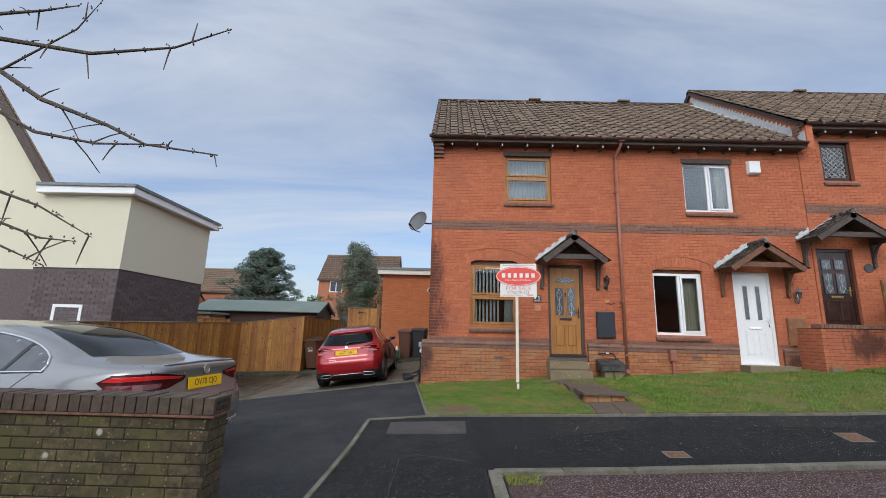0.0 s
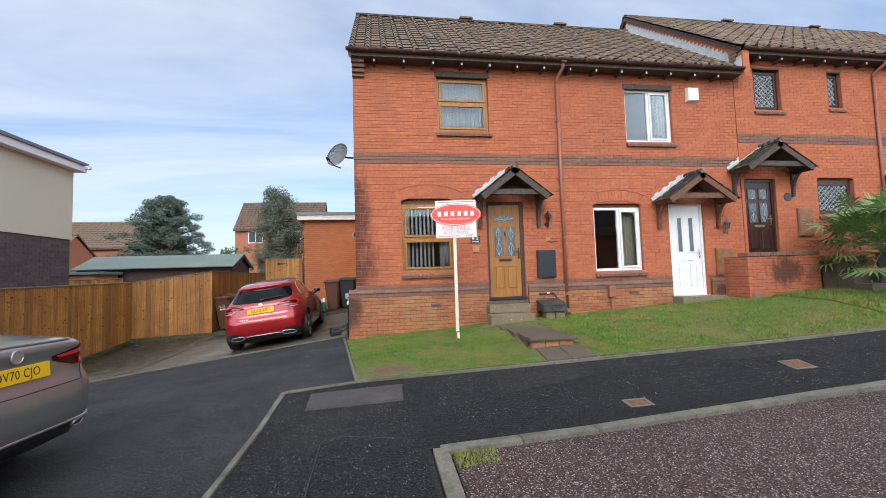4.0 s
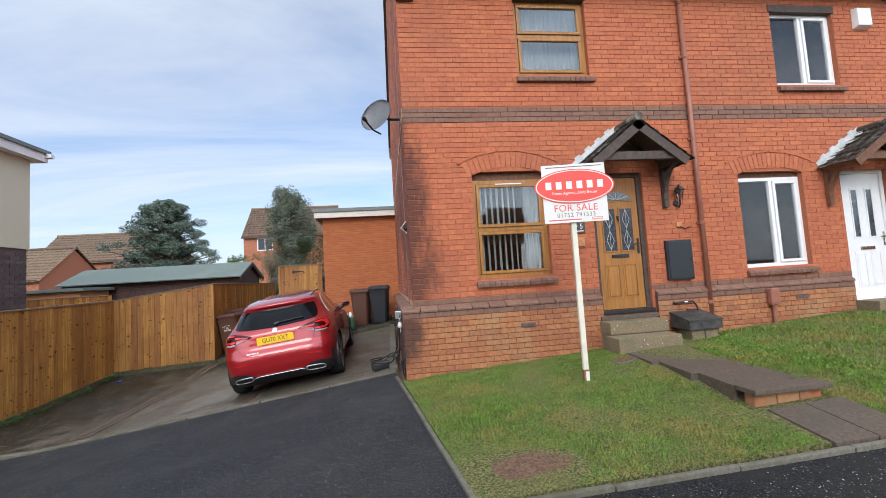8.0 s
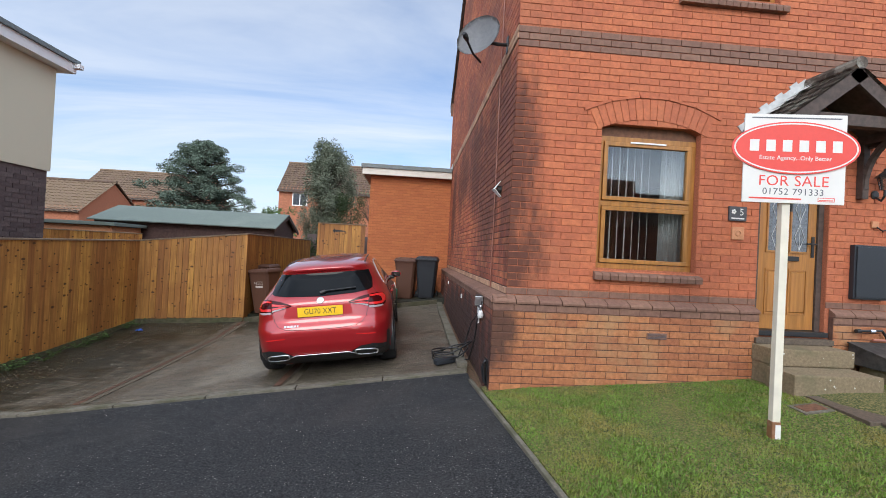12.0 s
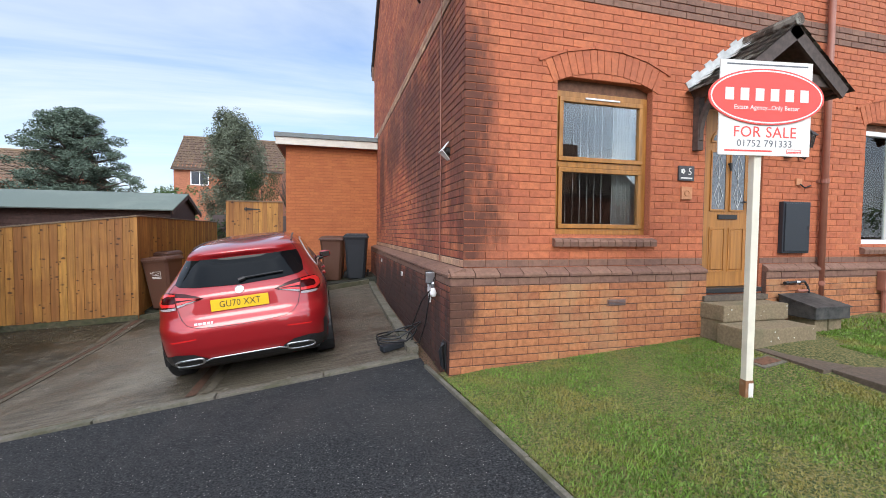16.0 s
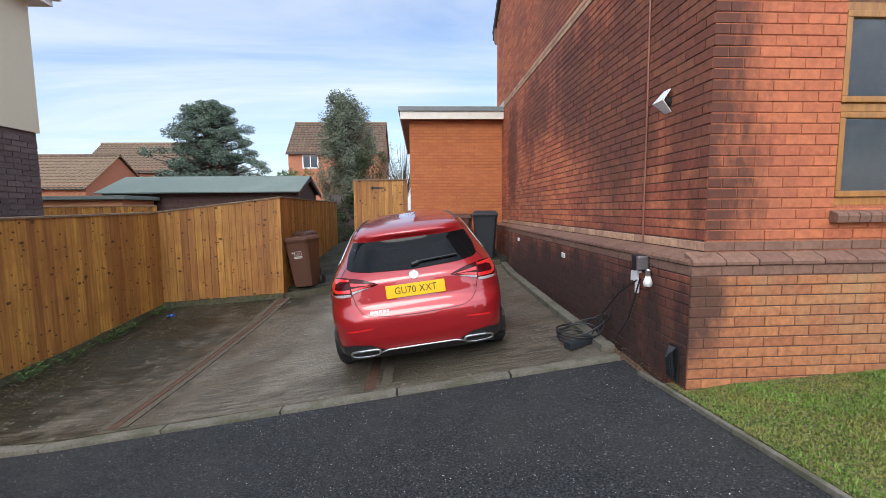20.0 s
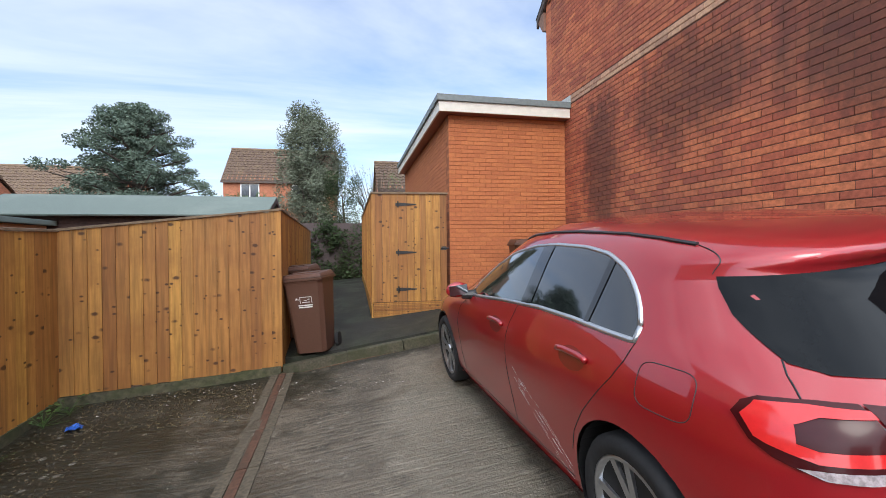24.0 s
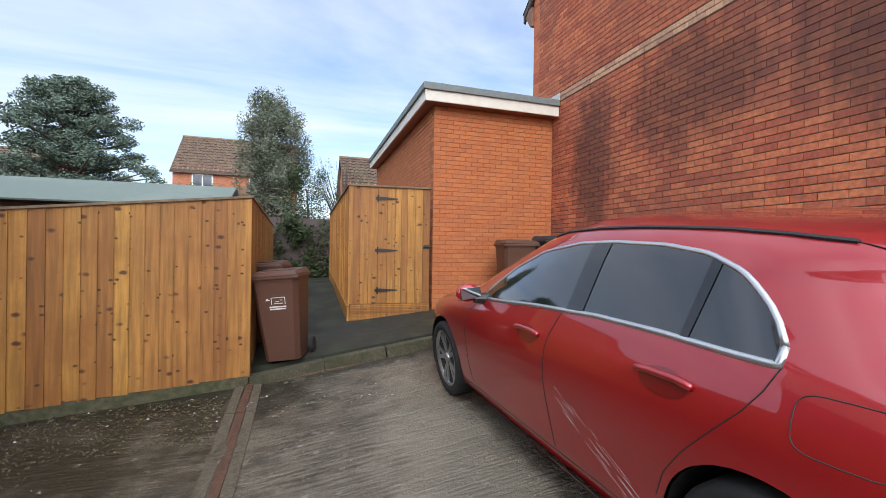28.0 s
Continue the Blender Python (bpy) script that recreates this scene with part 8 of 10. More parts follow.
# ---- fences ----
def knotted(m, scale, size, cut):
    """Adds dark knots, broader than high, to a timber material, here and there where a second noise is above cut."""
    nt = m.node_tree
    b = nt.nodes["Principled BSDF"]
    before = b.inputs["Base Color"].links[0].from_socket
    geo = nt.nodes.new("ShaderNodeNewGeometry")
    info = nt.nodes.new("ShaderNodeObjectInfo")
    sh = nt.nodes.new("ShaderNodeCombineXYZ")
    mu = nt.nodes.new("ShaderNodeMath"); mu.operation = "MULTIPLY"; mu.inputs[1].default_value = 7.0
    link(nt, info.outputs["Random"], mu.inputs[0]); link(nt, mu.outputs[0], sh.inputs[2])
    ad = nt.nodes.new("ShaderNodeVectorMath"); ad.operation = "ADD"
    link(nt, geo.outputs["Position"], ad.inputs[0]); link(nt, sh.outputs[0], ad.inputs[1])
    mp = nt.nodes.new("ShaderNodeMapping")
    mp.inputs["Scale"].default_value = (0.75, 0.75, 1.15)
    link(nt, ad.outputs[0], mp.inputs[0])
    vo = node(nt, "ShaderNodeTexVoronoi", Scale=scale)
    link(nt, mp.outputs[0], vo.inputs["Vector"])
    wob = node(nt, "ShaderNodeTexNoise", Scale=40.0, Detail=2.0)
    link(nt, geo.outputs["Position"], wob.inputs["Vector"])
    wa = nt.nodes.new("ShaderNodeMath"); wa.operation = "MULTIPLY_ADD"; wa.inputs[1].default_value = 0.10
    link(nt, wob.outputs["Fac"], wa.inputs[0]); link(nt, vo.outputs["Distance"], wa.inputs[2])
    mr = nt.nodes.new("ShaderNodeMapRange")
    mr.inputs["From Min"].default_value, mr.inputs["From Max"].default_value = size * 0.6, size
    mr.inputs["To Min"].default_value, mr.inputs["To Max"].default_value = 0.90, 0.0
    link(nt, wa.outputs[0], mr.inputs["Value"])
    sp = nt.nodes.new("ShaderNodeSeparateColor")
    link(nt, vo.outputs["Color"], sp.inputs[0])
    gt = nt.nodes.new("ShaderNodeMath"); gt.operation = "GREATER_THAN"; gt.inputs[1].default_value = cut
    link(nt, sp.outputs[0], gt.inputs[0])
    fa = nt.nodes.new("ShaderNodeMath"); fa.operation = "MULTIPLY"
    link(nt, mr.outputs[0], fa.inputs[0]); link(nt, gt.outputs[0], fa.inputs[1])
    mx = nt.nodes.new("ShaderNodeMix"); mx.data_type = "RGBA"
    link(nt, fa.outputs[0], mx.inputs["Factor"]); link(nt, before, mx.inputs["A"]); mx.inputs["B"].default_value = (0.050, 0.017, 0.005, 1)
    link(nt, mx.outputs["Result"], b.inputs["Base Color"])


knotted(FENCE, 7.0, 0.25, 0.40)
knotted(FENCE, 12.0, 0.25, 0.55)


def fence_run(name, label, xa, ya, xb, yb, top_a, top_b, board=0.108, gravel=0.08, cap=True, foot=None):
    ln = math.hypot(xb - xa, yb - ya)
    ang = math.degrees(math.atan2(yb - ya, xb - xa))
    ob = thing(name, xa, ya, 0, ang, label, "fence", "timber fences round the drive")
    n = max(1, round(ln / board))
    s = ln / n
    co, si = (xb - xa) / ln, (yb - ya) / ln

    def gz(u):
        return foot(u / ln) if foot else ground_z(xa + co * u, ya + si * u)
    for i in range(n):
        u0, u1 = i * s, (i + 1) * s + 0.018
        zb = min(gz(u0), gz(u1)) + gravel + random.uniform(-0.012, 0.012)
        zt = top_a + (top_b - top_a) * (i + 0.5) / n + random.uniform(-0.006, 0.006)
        bm = bmesh.new()
        d0, d1 = 0.012, 0.022
        vs = [bm.verts.new(p) for p in ((u0, -0.006, zb), (u1, -d1, zb), (u1, 0.0, zb), (u0, 0.004, zb), (u0, -0.006, zt), (u1, -d1, zt), (u1, 0.0, zt), (u0, 0.004, zt))]
        for f in ((0, 1, 5, 4), (1, 2, 6, 5), (2, 3, 7, 6), (3, 0, 4, 7), (4, 5, 6, 7), (3, 2, 1, 0)):
            bm.faces.new([vs[k] for k in f])
        part("board", bm, FENCE, ob)
    if cap:
        bm = bmesh.new()
        pa, pb = (0, top_a), (ln, top_b)
        vs = [bm.verts.new((u, y, z + dz)) for u, z in (pa, pb) for y, dz in ((-0.035, 0.0), (0.03, 0.0), (0.03, 0.028), (-0.035, 0.022))]
        for f in ((0, 1, 2, 3), (7, 6, 5, 4), (0, 3, 7, 4), (1, 0, 4, 5), (2, 1, 5, 6), (3, 2, 6, 7)):
            bm.faces.new([vs[k] for k in f])
        part("capping_rail", bm, FENCE_CAP, ob)
    nseg = max(1, int(ln / 1.8))
    for i in range(nseg):
        u0, u1 = ln * i / nseg, ln * (i + 1) / nseg
        z = min(gz(u0), gz(u1))
        bm = bmesh.new()
        vs = [bm.verts.new((u, y, z2)) for u, zz in ((u0, gz(u0)), (u1, gz(u1))) for y, z2 in ((-0.03, zz - 0.12), (0.0, zz - 0.12), (0.0, zz + gravel - 0.004), (-0.03, zz + gravel - 0.004))]
        for f in ((0, 1, 2, 3), (7, 6, 5, 4), (0, 3, 7, 4), (1, 0, 4, 5), (2, 1, 5, 6), (3, 2, 6, 7)):
            bm.faces.new([vs[k] for k in f])
        part("gravel_board", bm, MOSS_BOARD if name != "gate_fence" else FENCE, ob)
        part("fence_post", box(u0, u0 + 0.09, 0.022, 0.11, z - 0.1, top_a + (top_b - top_a) * i / nseg - 0.03), GREY_WOOD, ob)
    part("arris_rail", box(0.05, ln - 0.05, 0.005, 0.05, min(top_a, top_b) - 0.35, min(top_a, top_b) - 0.27), GREY_WOOD, ob)
    return ob


fence_run("side_fence", "tall honey-brown featheredge timber fence", -6.73, 5.7, -6.68, 14.10, 1.34, 1.485)
fence_run("side_fence", "sunlit featheredge fence panel behind the bin", -6.68, 14.10, -4.76, 14.62, 1.49, 1.745, gravel=0.10)
fence_run("side_fence", "weathered timber fence along the back path", -4.76, 14.64, -5.05, 21.5, 1.75, 1.77, gravel=0.02)
fence_run("gate_fence", "timber return fence beside the side gate", -3.62, 21.5, -3.60, 16.30, 2.12, 2.17, gravel=0.3)


def side_gate():
    z = 0.12
    ob = thing("side_gate", -3.59, 16.30, z, -3, "tall timber side gate with black hinges", "gate")
    w, h = 1.20, 2.05
    rng = random.Random(5)
    u = 0.0
    while u < w - 0.02:
        bw = min(rng.choice((0.095, 0.12, 0.14)), w - u)
        part("board", box(u + 0.002, u + bw - 0.002, -0.02 + rng.uniform(-0.002, 0.002), 0, 0.30, h), FENCE, ob, bevel=0.003)
        u += bw
    for k in range(2):
        bm = bmesh.new()
        add_box(bm, 0, w, -0.028, 0, 0.02 + 0.14 * k, 0.155 + 0.14 * k)
        for j in range(5):
            add_box(bm, 0, w, -0.034, -0.028, 0.03 + 0.14 * k + 0.026 * j, 0.042 + 0.14 * k + 0.026 * j)
        part("decking_board", bm, FENCE, ob)
    part("capping_rail", box(-0.03, w + 0.02, -0.045, 0.03, h, h + 0.028), FENCE_CAP, ob, bevel=0.004)
    part("corner_post", box(-0.012, 0.035, -0.032, 0.02, 0.3, h), FENCE, ob, bevel=0.004)
    for zz in (0.50, 1.10, 1.88):
        hg = part("strap_hinge", prism([(0.36, zz - 0.022), (0.44, zz - 0.028), (0.70, zz - 0.008), (0.70, zz + 0.008), (0.44, zz + 0.028), (0.36, zz + 0.022)], "y", -0.032, -0.021), BLACK, ob, "black strap hinge")
        part("hinge_pin", tube([(0.40, -0.032, zz - 0.05), (0.40, -0.032, zz + 0.05)], 0.012), BLACK, ob)
    part("bolt", tube([(w - 0.10, -0.035, 1.16), (w + 0.03, -0.035, 1.16)], 0.012), BLACK, ob)
    part("bolt_plate", box(w - 0.09, w - 0.01, -0.03, -0.02, 1.13, 1.19), BLACK, ob)
    return ob


side_gate()


# ---- bins ----
def wheelie_bin(x, y, rz, mat, label, badge=False, tilt=0.0, z=None):
    ob = thing("wheelie_bin", x, y, ground_z(x, y) if z is None else z, rz, label, "bin", "wheelie bins", 0, tilt)
    ob.scale = (0.92, 0.92, 0.95)
    bm = bmesh.new()
    rings = []
    for zz, w, d0, d1 in ((0.03, 0.20, -0.20, 0.24), (0.10, 0.205, -0.21, 0.25), (0.80, 0.255, -0.29, 0.27), (0.92, 0.265, -0.31, 0.275), (0.97, 0.275, -0.325, 0.28)):
        c = 0.05
        rings.append([bm.verts.new(p) for p in ((-w + c, d0, zz), (w - c, d0, zz), (w, d0 + c, zz), (w, d1 - c, zz), (w - c, d1, zz), (-w + c, d1, zz), (-w, d1 - c, zz), (-w, d0 + c, zz))])
    for a, b in zip(rings, rings[1:]):
        for k in range(8):
            bm.faces.new((a[k], a[(k + 1) % 8], b[(k + 1) % 8], b[k]))
    bm.faces.new(rings[0][::-1])
    bm.faces.new(rings[-1])
    part("bin_body", bm, mat, ob)
    part("rim", box(-0.29, 0.29, -0.34, 0.29, 0.965, 1.0), mat, ob, bevel=0.012)
    bm = box(-0.285, 0.285, -0.355, 0.28, 1.002, 1.05)
    for v in bm.verts:
        if v.co.z > 1.02:
            v.co.x *= 0.86
            v.co.y = v.co.y * 0.86 + 0.01
            v.co.z += 0.02 if v.co.y > 0 else 0
    part("lid", bm, mat, ob, bevel=0.014)
    part("lid_rib", box(-0.17, 0.17, -0.18, 0.16, 1.052, 1.068), mat, ob, bevel=0.008)
    part("handle_bar", tube([(-0.2, 0.30, 0.99), (-0.2, 0.36, 1.03), (0.2, 0.36, 1.03), (0.2, 0.30, 0.99)], 0.015), mat, ob)
    part("axle", tube([(-0.27, 0.22, 0.10), (0.27, 0.22, 0.10)], 0.012), BLACK, ob)
    for s in (-1, 1):
        part("bin_wheel", disc_lathe([(0.10, -0.022), (0.10, 0.022), (0.05, 0.026), (0.002, 0.026)], 18, pose(s * 0.255, 0.22, 0.10, 0, 90, 0)), BLACK_RUBBER, ob)
    if badge:
        b = new("printed_badge")
        b.parent = ob
        b.matrix_basis = pose(0.02, -0.279, 0.70, 6.5, 0, 0)
        bm = bmesh.new()
        for q in ((-0.07, 0.09, 0.055, 0.062), (-0.07, -0.063, -0.02, 0.055), (0.083, 0.09, -0.02, 0.055), (-0.04, 0.06, -0.012, -0.004), (-0.02, 0.02, 0.01, 0.018), (0.03, 0.06, 0.025, 0.032), (-0.13, -0.08, 0.028, 0.036), (-0.12, -0.1, 0.036, 0.05)):
            add_box(bm, q[0], q[1], -0.004, -0.001, q[2], q[3])
        part("printed_picture", bm, WHITE, b)
        for k, (w, zz) in enumerate(((0.095, -0.045), (0.09, -0.07))):
            part("printed_bar", box(-w, w, -0.004, -0.001, zz - 0.009, zz + 0.006), WHITE, b)
    return ob


wheelie_bin(-4.39, 14.98, -14, BIN_BROWN, "brown wheelie bin with white printing by the fence", badge=True, tilt=-5, z=ground_z(-4.46, 15.0) + 0.10)
wheelie_bin(-4.63, 15.70, -10, BIN_BROWN, "second brown wheelie bin tucked behind the first", tilt=-4, z=ground_z(-4.3, 15.7) + 0.09)
wheelie_bin(-0.76, 15.30, -8, BIN_BLACK, "dark grey wheelie bin against the gable wall", z=ground_z(-0.9, 15.3) + 0.09)
wheelie_bin(-1.26, 15.55, -10, BIN_BROWN, "brown wheelie bin half hidden behind the grey one", z=ground_z(-1.4, 15.5) + 0.09)
tub = thing("green_tub", -1.62, 15.05, ground_z(-1.45, 15) + 0.1, 8, "dark green recycling tub with white rubbish", "tub")
part("tub_body", box(-0.16, 0.16, -0.2, 0.2, 0, 0.30), GREEN_PVC, tub, bevel=0.03)
part("white_bag", box(-0.15, 0.02, -0.18, 0.05, 0.26, 0.40), UPVC, tub, bevel=0.05)
part("bottle", disc_lathe([(0.045, 0.25), (0.05, 0.36), (0.03, 0.40), (0.015, 0.44)], 12, pose(0.08, -0.05, 0)), UPVC, tub, smooth=True)


# ---- extension ----
EX0, EX1, EY0, EY1, EZ = -2.33, SIDE_X, 16.27, 22.0, 3.47
we = wall_backing("wall_extension", "new orange brick wall of the flat-roofed extension", wall_frame(EX0, EY0), EX1 - EX0 + 0.0, 0.0, EZ + 0.05, [], MORTAR_ORANGE)
bricks(we, "orange brickwork", EX1 - EX0, 0.05, EZ + 0.05, [], BRICK_NEW, near=lambda u, z: z > 1.0)
wes = wall_backing("wall_extension_side", "orange brick side wall of the extension", wall_frame(EX0, EY1, -90), EY1 - EY0 - 0.02, 0.0, EZ + 0.05, [], MORTAR_ORANGE)
bricks(wes, "orange brickwork", EY1 - EY0, 0.05, EZ + 0.05, [], BRICK_NEW)
fr = thing("flat_roof", EX0, EY0, EZ)
tagged(fr, "flat roof with cream fascia and grey edge trim", "roof", kind="structure")
part("fascia", box(-0.20, EX1 - EX0 - 0.01, -0.20, -0.17, 0.03, 0.20), CREAM_FASCIA, fr, bevel=0.004)
part("fascia", box(-0.20, -0.17, -0.17, EY1 - EY0, 0.03, 0.20), CREAM_FASCIA, fr, bevel=0.004)
part("soffit", box(-0.17, EX1 - EX0 - 0.01, -0.17, EY1 - EY0, 0.035, 0.055), BROWN_PVC, fr)
part("roof_edge_trim", box(-0.235, EX1 - EX0 - 0.01, -0.235, -0.17, 0.195, 0.30), GREY_TRIM, fr, bevel=0.012)
part("roof_edge_trim", box(-0.235, -0.17, -0.168, EY1 - EY0, 0.195, 0.30), GREY_TRIM, fr, bevel=0.012)
part("roof_deck", box(-0.17, EX1 - EX0 - 0.005, -0.17, EY1 - EY0, 0.20, 0.28), GREY_TRIM, fr)
lf = thing("lead_upstand", EX1 - 0.012, EY0 - 0.1, EZ + 0.29)
tagged(lf, "pale lead upstand where the flat roof meets the gable", "flashing", kind="structure")
part("lead", box(-0.004, 0.01, -0.12, 5.0, 0, 0.13), LEAD, lf)


# ---- low brick wall in the foreground ----
MORTAR_WET = material("damp_dark_mortar", (0.018, 0.015, 0.01), 0.95, vary=0.3, grain=60, bump=0.4)

def garden_wall():
    x0, x1, y0, z0, z1 = -9.0, -1.36, 2.80, -0.30, 0.795
    ob = wall_backing("garden_wall", "mossy brown brick garden wall with upright coping", wall_frame(x0, y0), x1 - x0, z0, z1, [], MORTAR_WET, thick=0.21)
    bricks(ob, "mossy stretcher brickwork", x1 - x0, z0 + 0.01, z1 - 0.02, [], BRICK_OLD, near=lambda u, z: u > 4.6)
    end = part("wall_end_face", box(0, 0.206, 0.006, 0.02, z0, z1), MORTAR_WET)
    end.matrix_basis = wall_frame(x1 + 0.008, y0 + 0.002, 90)
    tagged(end, "mossy end face of the low wall", "wall", kind="structure")
    bricks(end, "mossy header brickwork", 0.205, z0 + 0.01, z1 - 0.02, [], BRICK_OLD, near=lambda u, z: True, unit=0.215)
    tagged(part("tile_creasing", box(x0, x1 + 0.03, y0 - 0.02, y0 + 0.23, z1 - 0.02, z1 - 0.005), CREASING, bevel=0.003), "thin red tile course under the coping", "coping", kind="structure")
    cop = new("coping")
    tagged(cop, "upright brick coping on the low wall", "coping", kind="structure")
    n = int((x1 - x0) / 0.075)
    rng = random.Random(8)
    for i in range(n):
        xb = x1 + 0.02 - i * 0.075
        bm = box(xb - 0.067, xb, y0 - 0.012, y0 + 0.215, z1 - 0.002, z1 + 0.105 + rng.uniform(-0.003, 0.003))
        part("coping_brick", bm, BRICK_COPING, cop, bevel=0.005)
    for k in range(6):
        bm = box(x1 + 0.0205, x1 + 0.023, y0 + 0.02 + 0.03 * k, y0 + 0.04 + 0.03 * k, z1 + 0.02, z1 + 0.045)
        part("brick_hole", bm, BLACK, cop)
        bm = box(x1 + 0.0205, x1 + 0.023, y0 + 0.02 + 0.03 * k, y0 + 0.04 + 0.03 * k, z1 + 0.06, z1 + 0.085)
        part("brick_hole", bm, BLACK, cop)


CREASING = material("creasing_tile", (0.15, 0.07, 0.042), 0.9, vary=0.35, grain=20, bump=0.5, stain=(0.05, 0.04, 0.025), stain_scale=6, stain_amt=0.7)
BRICK_COPING = material("coping_brick", (0.07, 0.046, 0.033), 0.85, vary=0.25, grain=22, bump=0.6, rand=0.2, stain=(0.05, 0.045, 0.025), stain_scale=5, stain_amt=0.6)
add_stain(BRICK_OLD, (0.42, 0.40, 0.33), [((-1.75 - 0.33 * k, 2.8, 0.22 + 0.15 * ((k * 7) % 4)), (0.022, 0.3, 0.022)) for k in range(7)], 7.0, 0.8)
speckle(BRICK_OLD, (0.17, 0.16, 0.10), 34, 0.2, 0.8, 0.54)
garden_wall()


# ---- neighbouring cream house ----
def cream_house():
    ob = thing("cream_house", -7.36, 9.4, ground_z(-7.3, 10) - 0.1, 0, "cream rendered house with a flat-roofed wing", "house")
    z = lambda v: v - ob.location.z
    zb, zt = z(2.60), z(4.34)
    depth = 3.30
    part("lower_wall", box(-2.0, -0.0, 0.0, depth, 0, zb), BRICK_GREY, ob)
    part("upper_wall", box(-2.0, 0.03, -0.03, depth + 0.03, zb, zt), RENDER, ob)
    bm = bmesh.new()
    for r in range(int(zb / 0.075)):
        zz = r * 0.075
        u = -2.0 - (0.11 if r % 2 else 0)
        while u < 0:
            a, b = max(u, -2.0) + 0.005, min(u + 0.225, 0.0) - 0.005
            if b - a > 0.03:
                add_box(bm, a, b, -0.009, 0.002, zz + 0.005, zz + 0.07)
            u += 0.225
        v = -(0.11 if r % 2 else 0)
        while v < depth:
            a, b = max(v, 0.0) + 0.005, min(v + 0.225, depth) - 0.005
            if b - a > 0.03:
                add_box(bm, -0.002, 0.009, a, b, zz + 0.005, zz + 0.07)
            v += 0.225
    tagged(part("brickwork", bm, BRICK_GREY, ob), "grey-brown brickwork", kind="stuff")
    part("fascia", box(-2.1, 0.22, -0.22, -0.19, zt, zt + 0.17), UPVC, ob, bevel=0.004)
    part("fascia", box(0.19, 0.22, -0.19, depth + 0.2, zt, zt + 0.17), UPVC, ob, bevel=0.004)
    part("soffit", box(-2.1, 0.19, -0.19, depth + 0.2, zt + 0.0, zt + 0.02), UPVC, ob)
    part("roof_edge", box(-2.1, 0.26, -0.26, depth + 0.24, zt + 0.16, zt + 0.235), GREY_TRIM, ob, bevel=0.01)
    part("gutter_end", box(0.20, 0.33, depth + 0.12, depth + 0.22, zt + 0.08, zt + 0.16), UPVC, ob, bevel=0.01)
    # main house behind with a steep gable
    gable = part("gable_wall", prism([(-9.4, 0), (-2.0, 0), (-2.0, z(4.62)), (-5.6, z(9.4)), (-9.4, z(4.62))], "y", 0.03, 5.4), RENDER, ob)
    base = part("gable_base", box(-9.42, -1.98, 0.012, 5.42, 0, z(2.55)), BRICK_GREY, ob)
    sl = math.hypot(3.65, 4.8)
    co, si = 3.65 / sl, 4.8 / sl

    def lean_back(bm, s):
        """The main house runs back at a slant from its gable."""
        for v in bm.verts:
            d = -1.3 * max(v.co.y, 0.0)
            v.co.x += d * co * s
            v.co.z += d * si
        return bm
    for s in (1, -1):
        bm = lean_back(box(0, sl + 0.05, -0.06, 5.5, 0.0, 0.10), s)
        o = part("roof_slope", bm, TILE, ob)
        o.matrix_basis = pose(-5.6, 0, z(9.43), 0, math.degrees(math.atan2(4.8, 3.65)) if s > 0 else 180 - math.degrees(math.atan2(4.8, 3.65)), 0)
        bm = box(0, sl + 0.05, -0.12, -0.06, -0.14, 0.06)
        o = part("barge_board", bm, DARK_WOOD, ob)
        o.matrix_basis = pose(-5.6, 0, z(9.43), 0, math.degrees(math.atan2(4.8, 3.65)) if s > 0 else 180 - math.degrees(math.atan2(4.8, 3.65)), 0)
    for o in (gable, base):
        for v in o.data.vertices:
            v.co.x -= 1.3 * max(0.0, v.co.y - 0.03)
    w = new("window")
    w.parent = ob
    w.matrix_basis = pose(-1.36, 0, z(1.05))
    frame_bars(0, 0.68, 0, 0.72, 0.07, -0.02, 0.02, UPVC, w)
    part("pane", box(0.06, 0.62, -0.004, 0.002, 0.06, 0.66), DOOR_GLASS, w)
    return ob


cream_house()


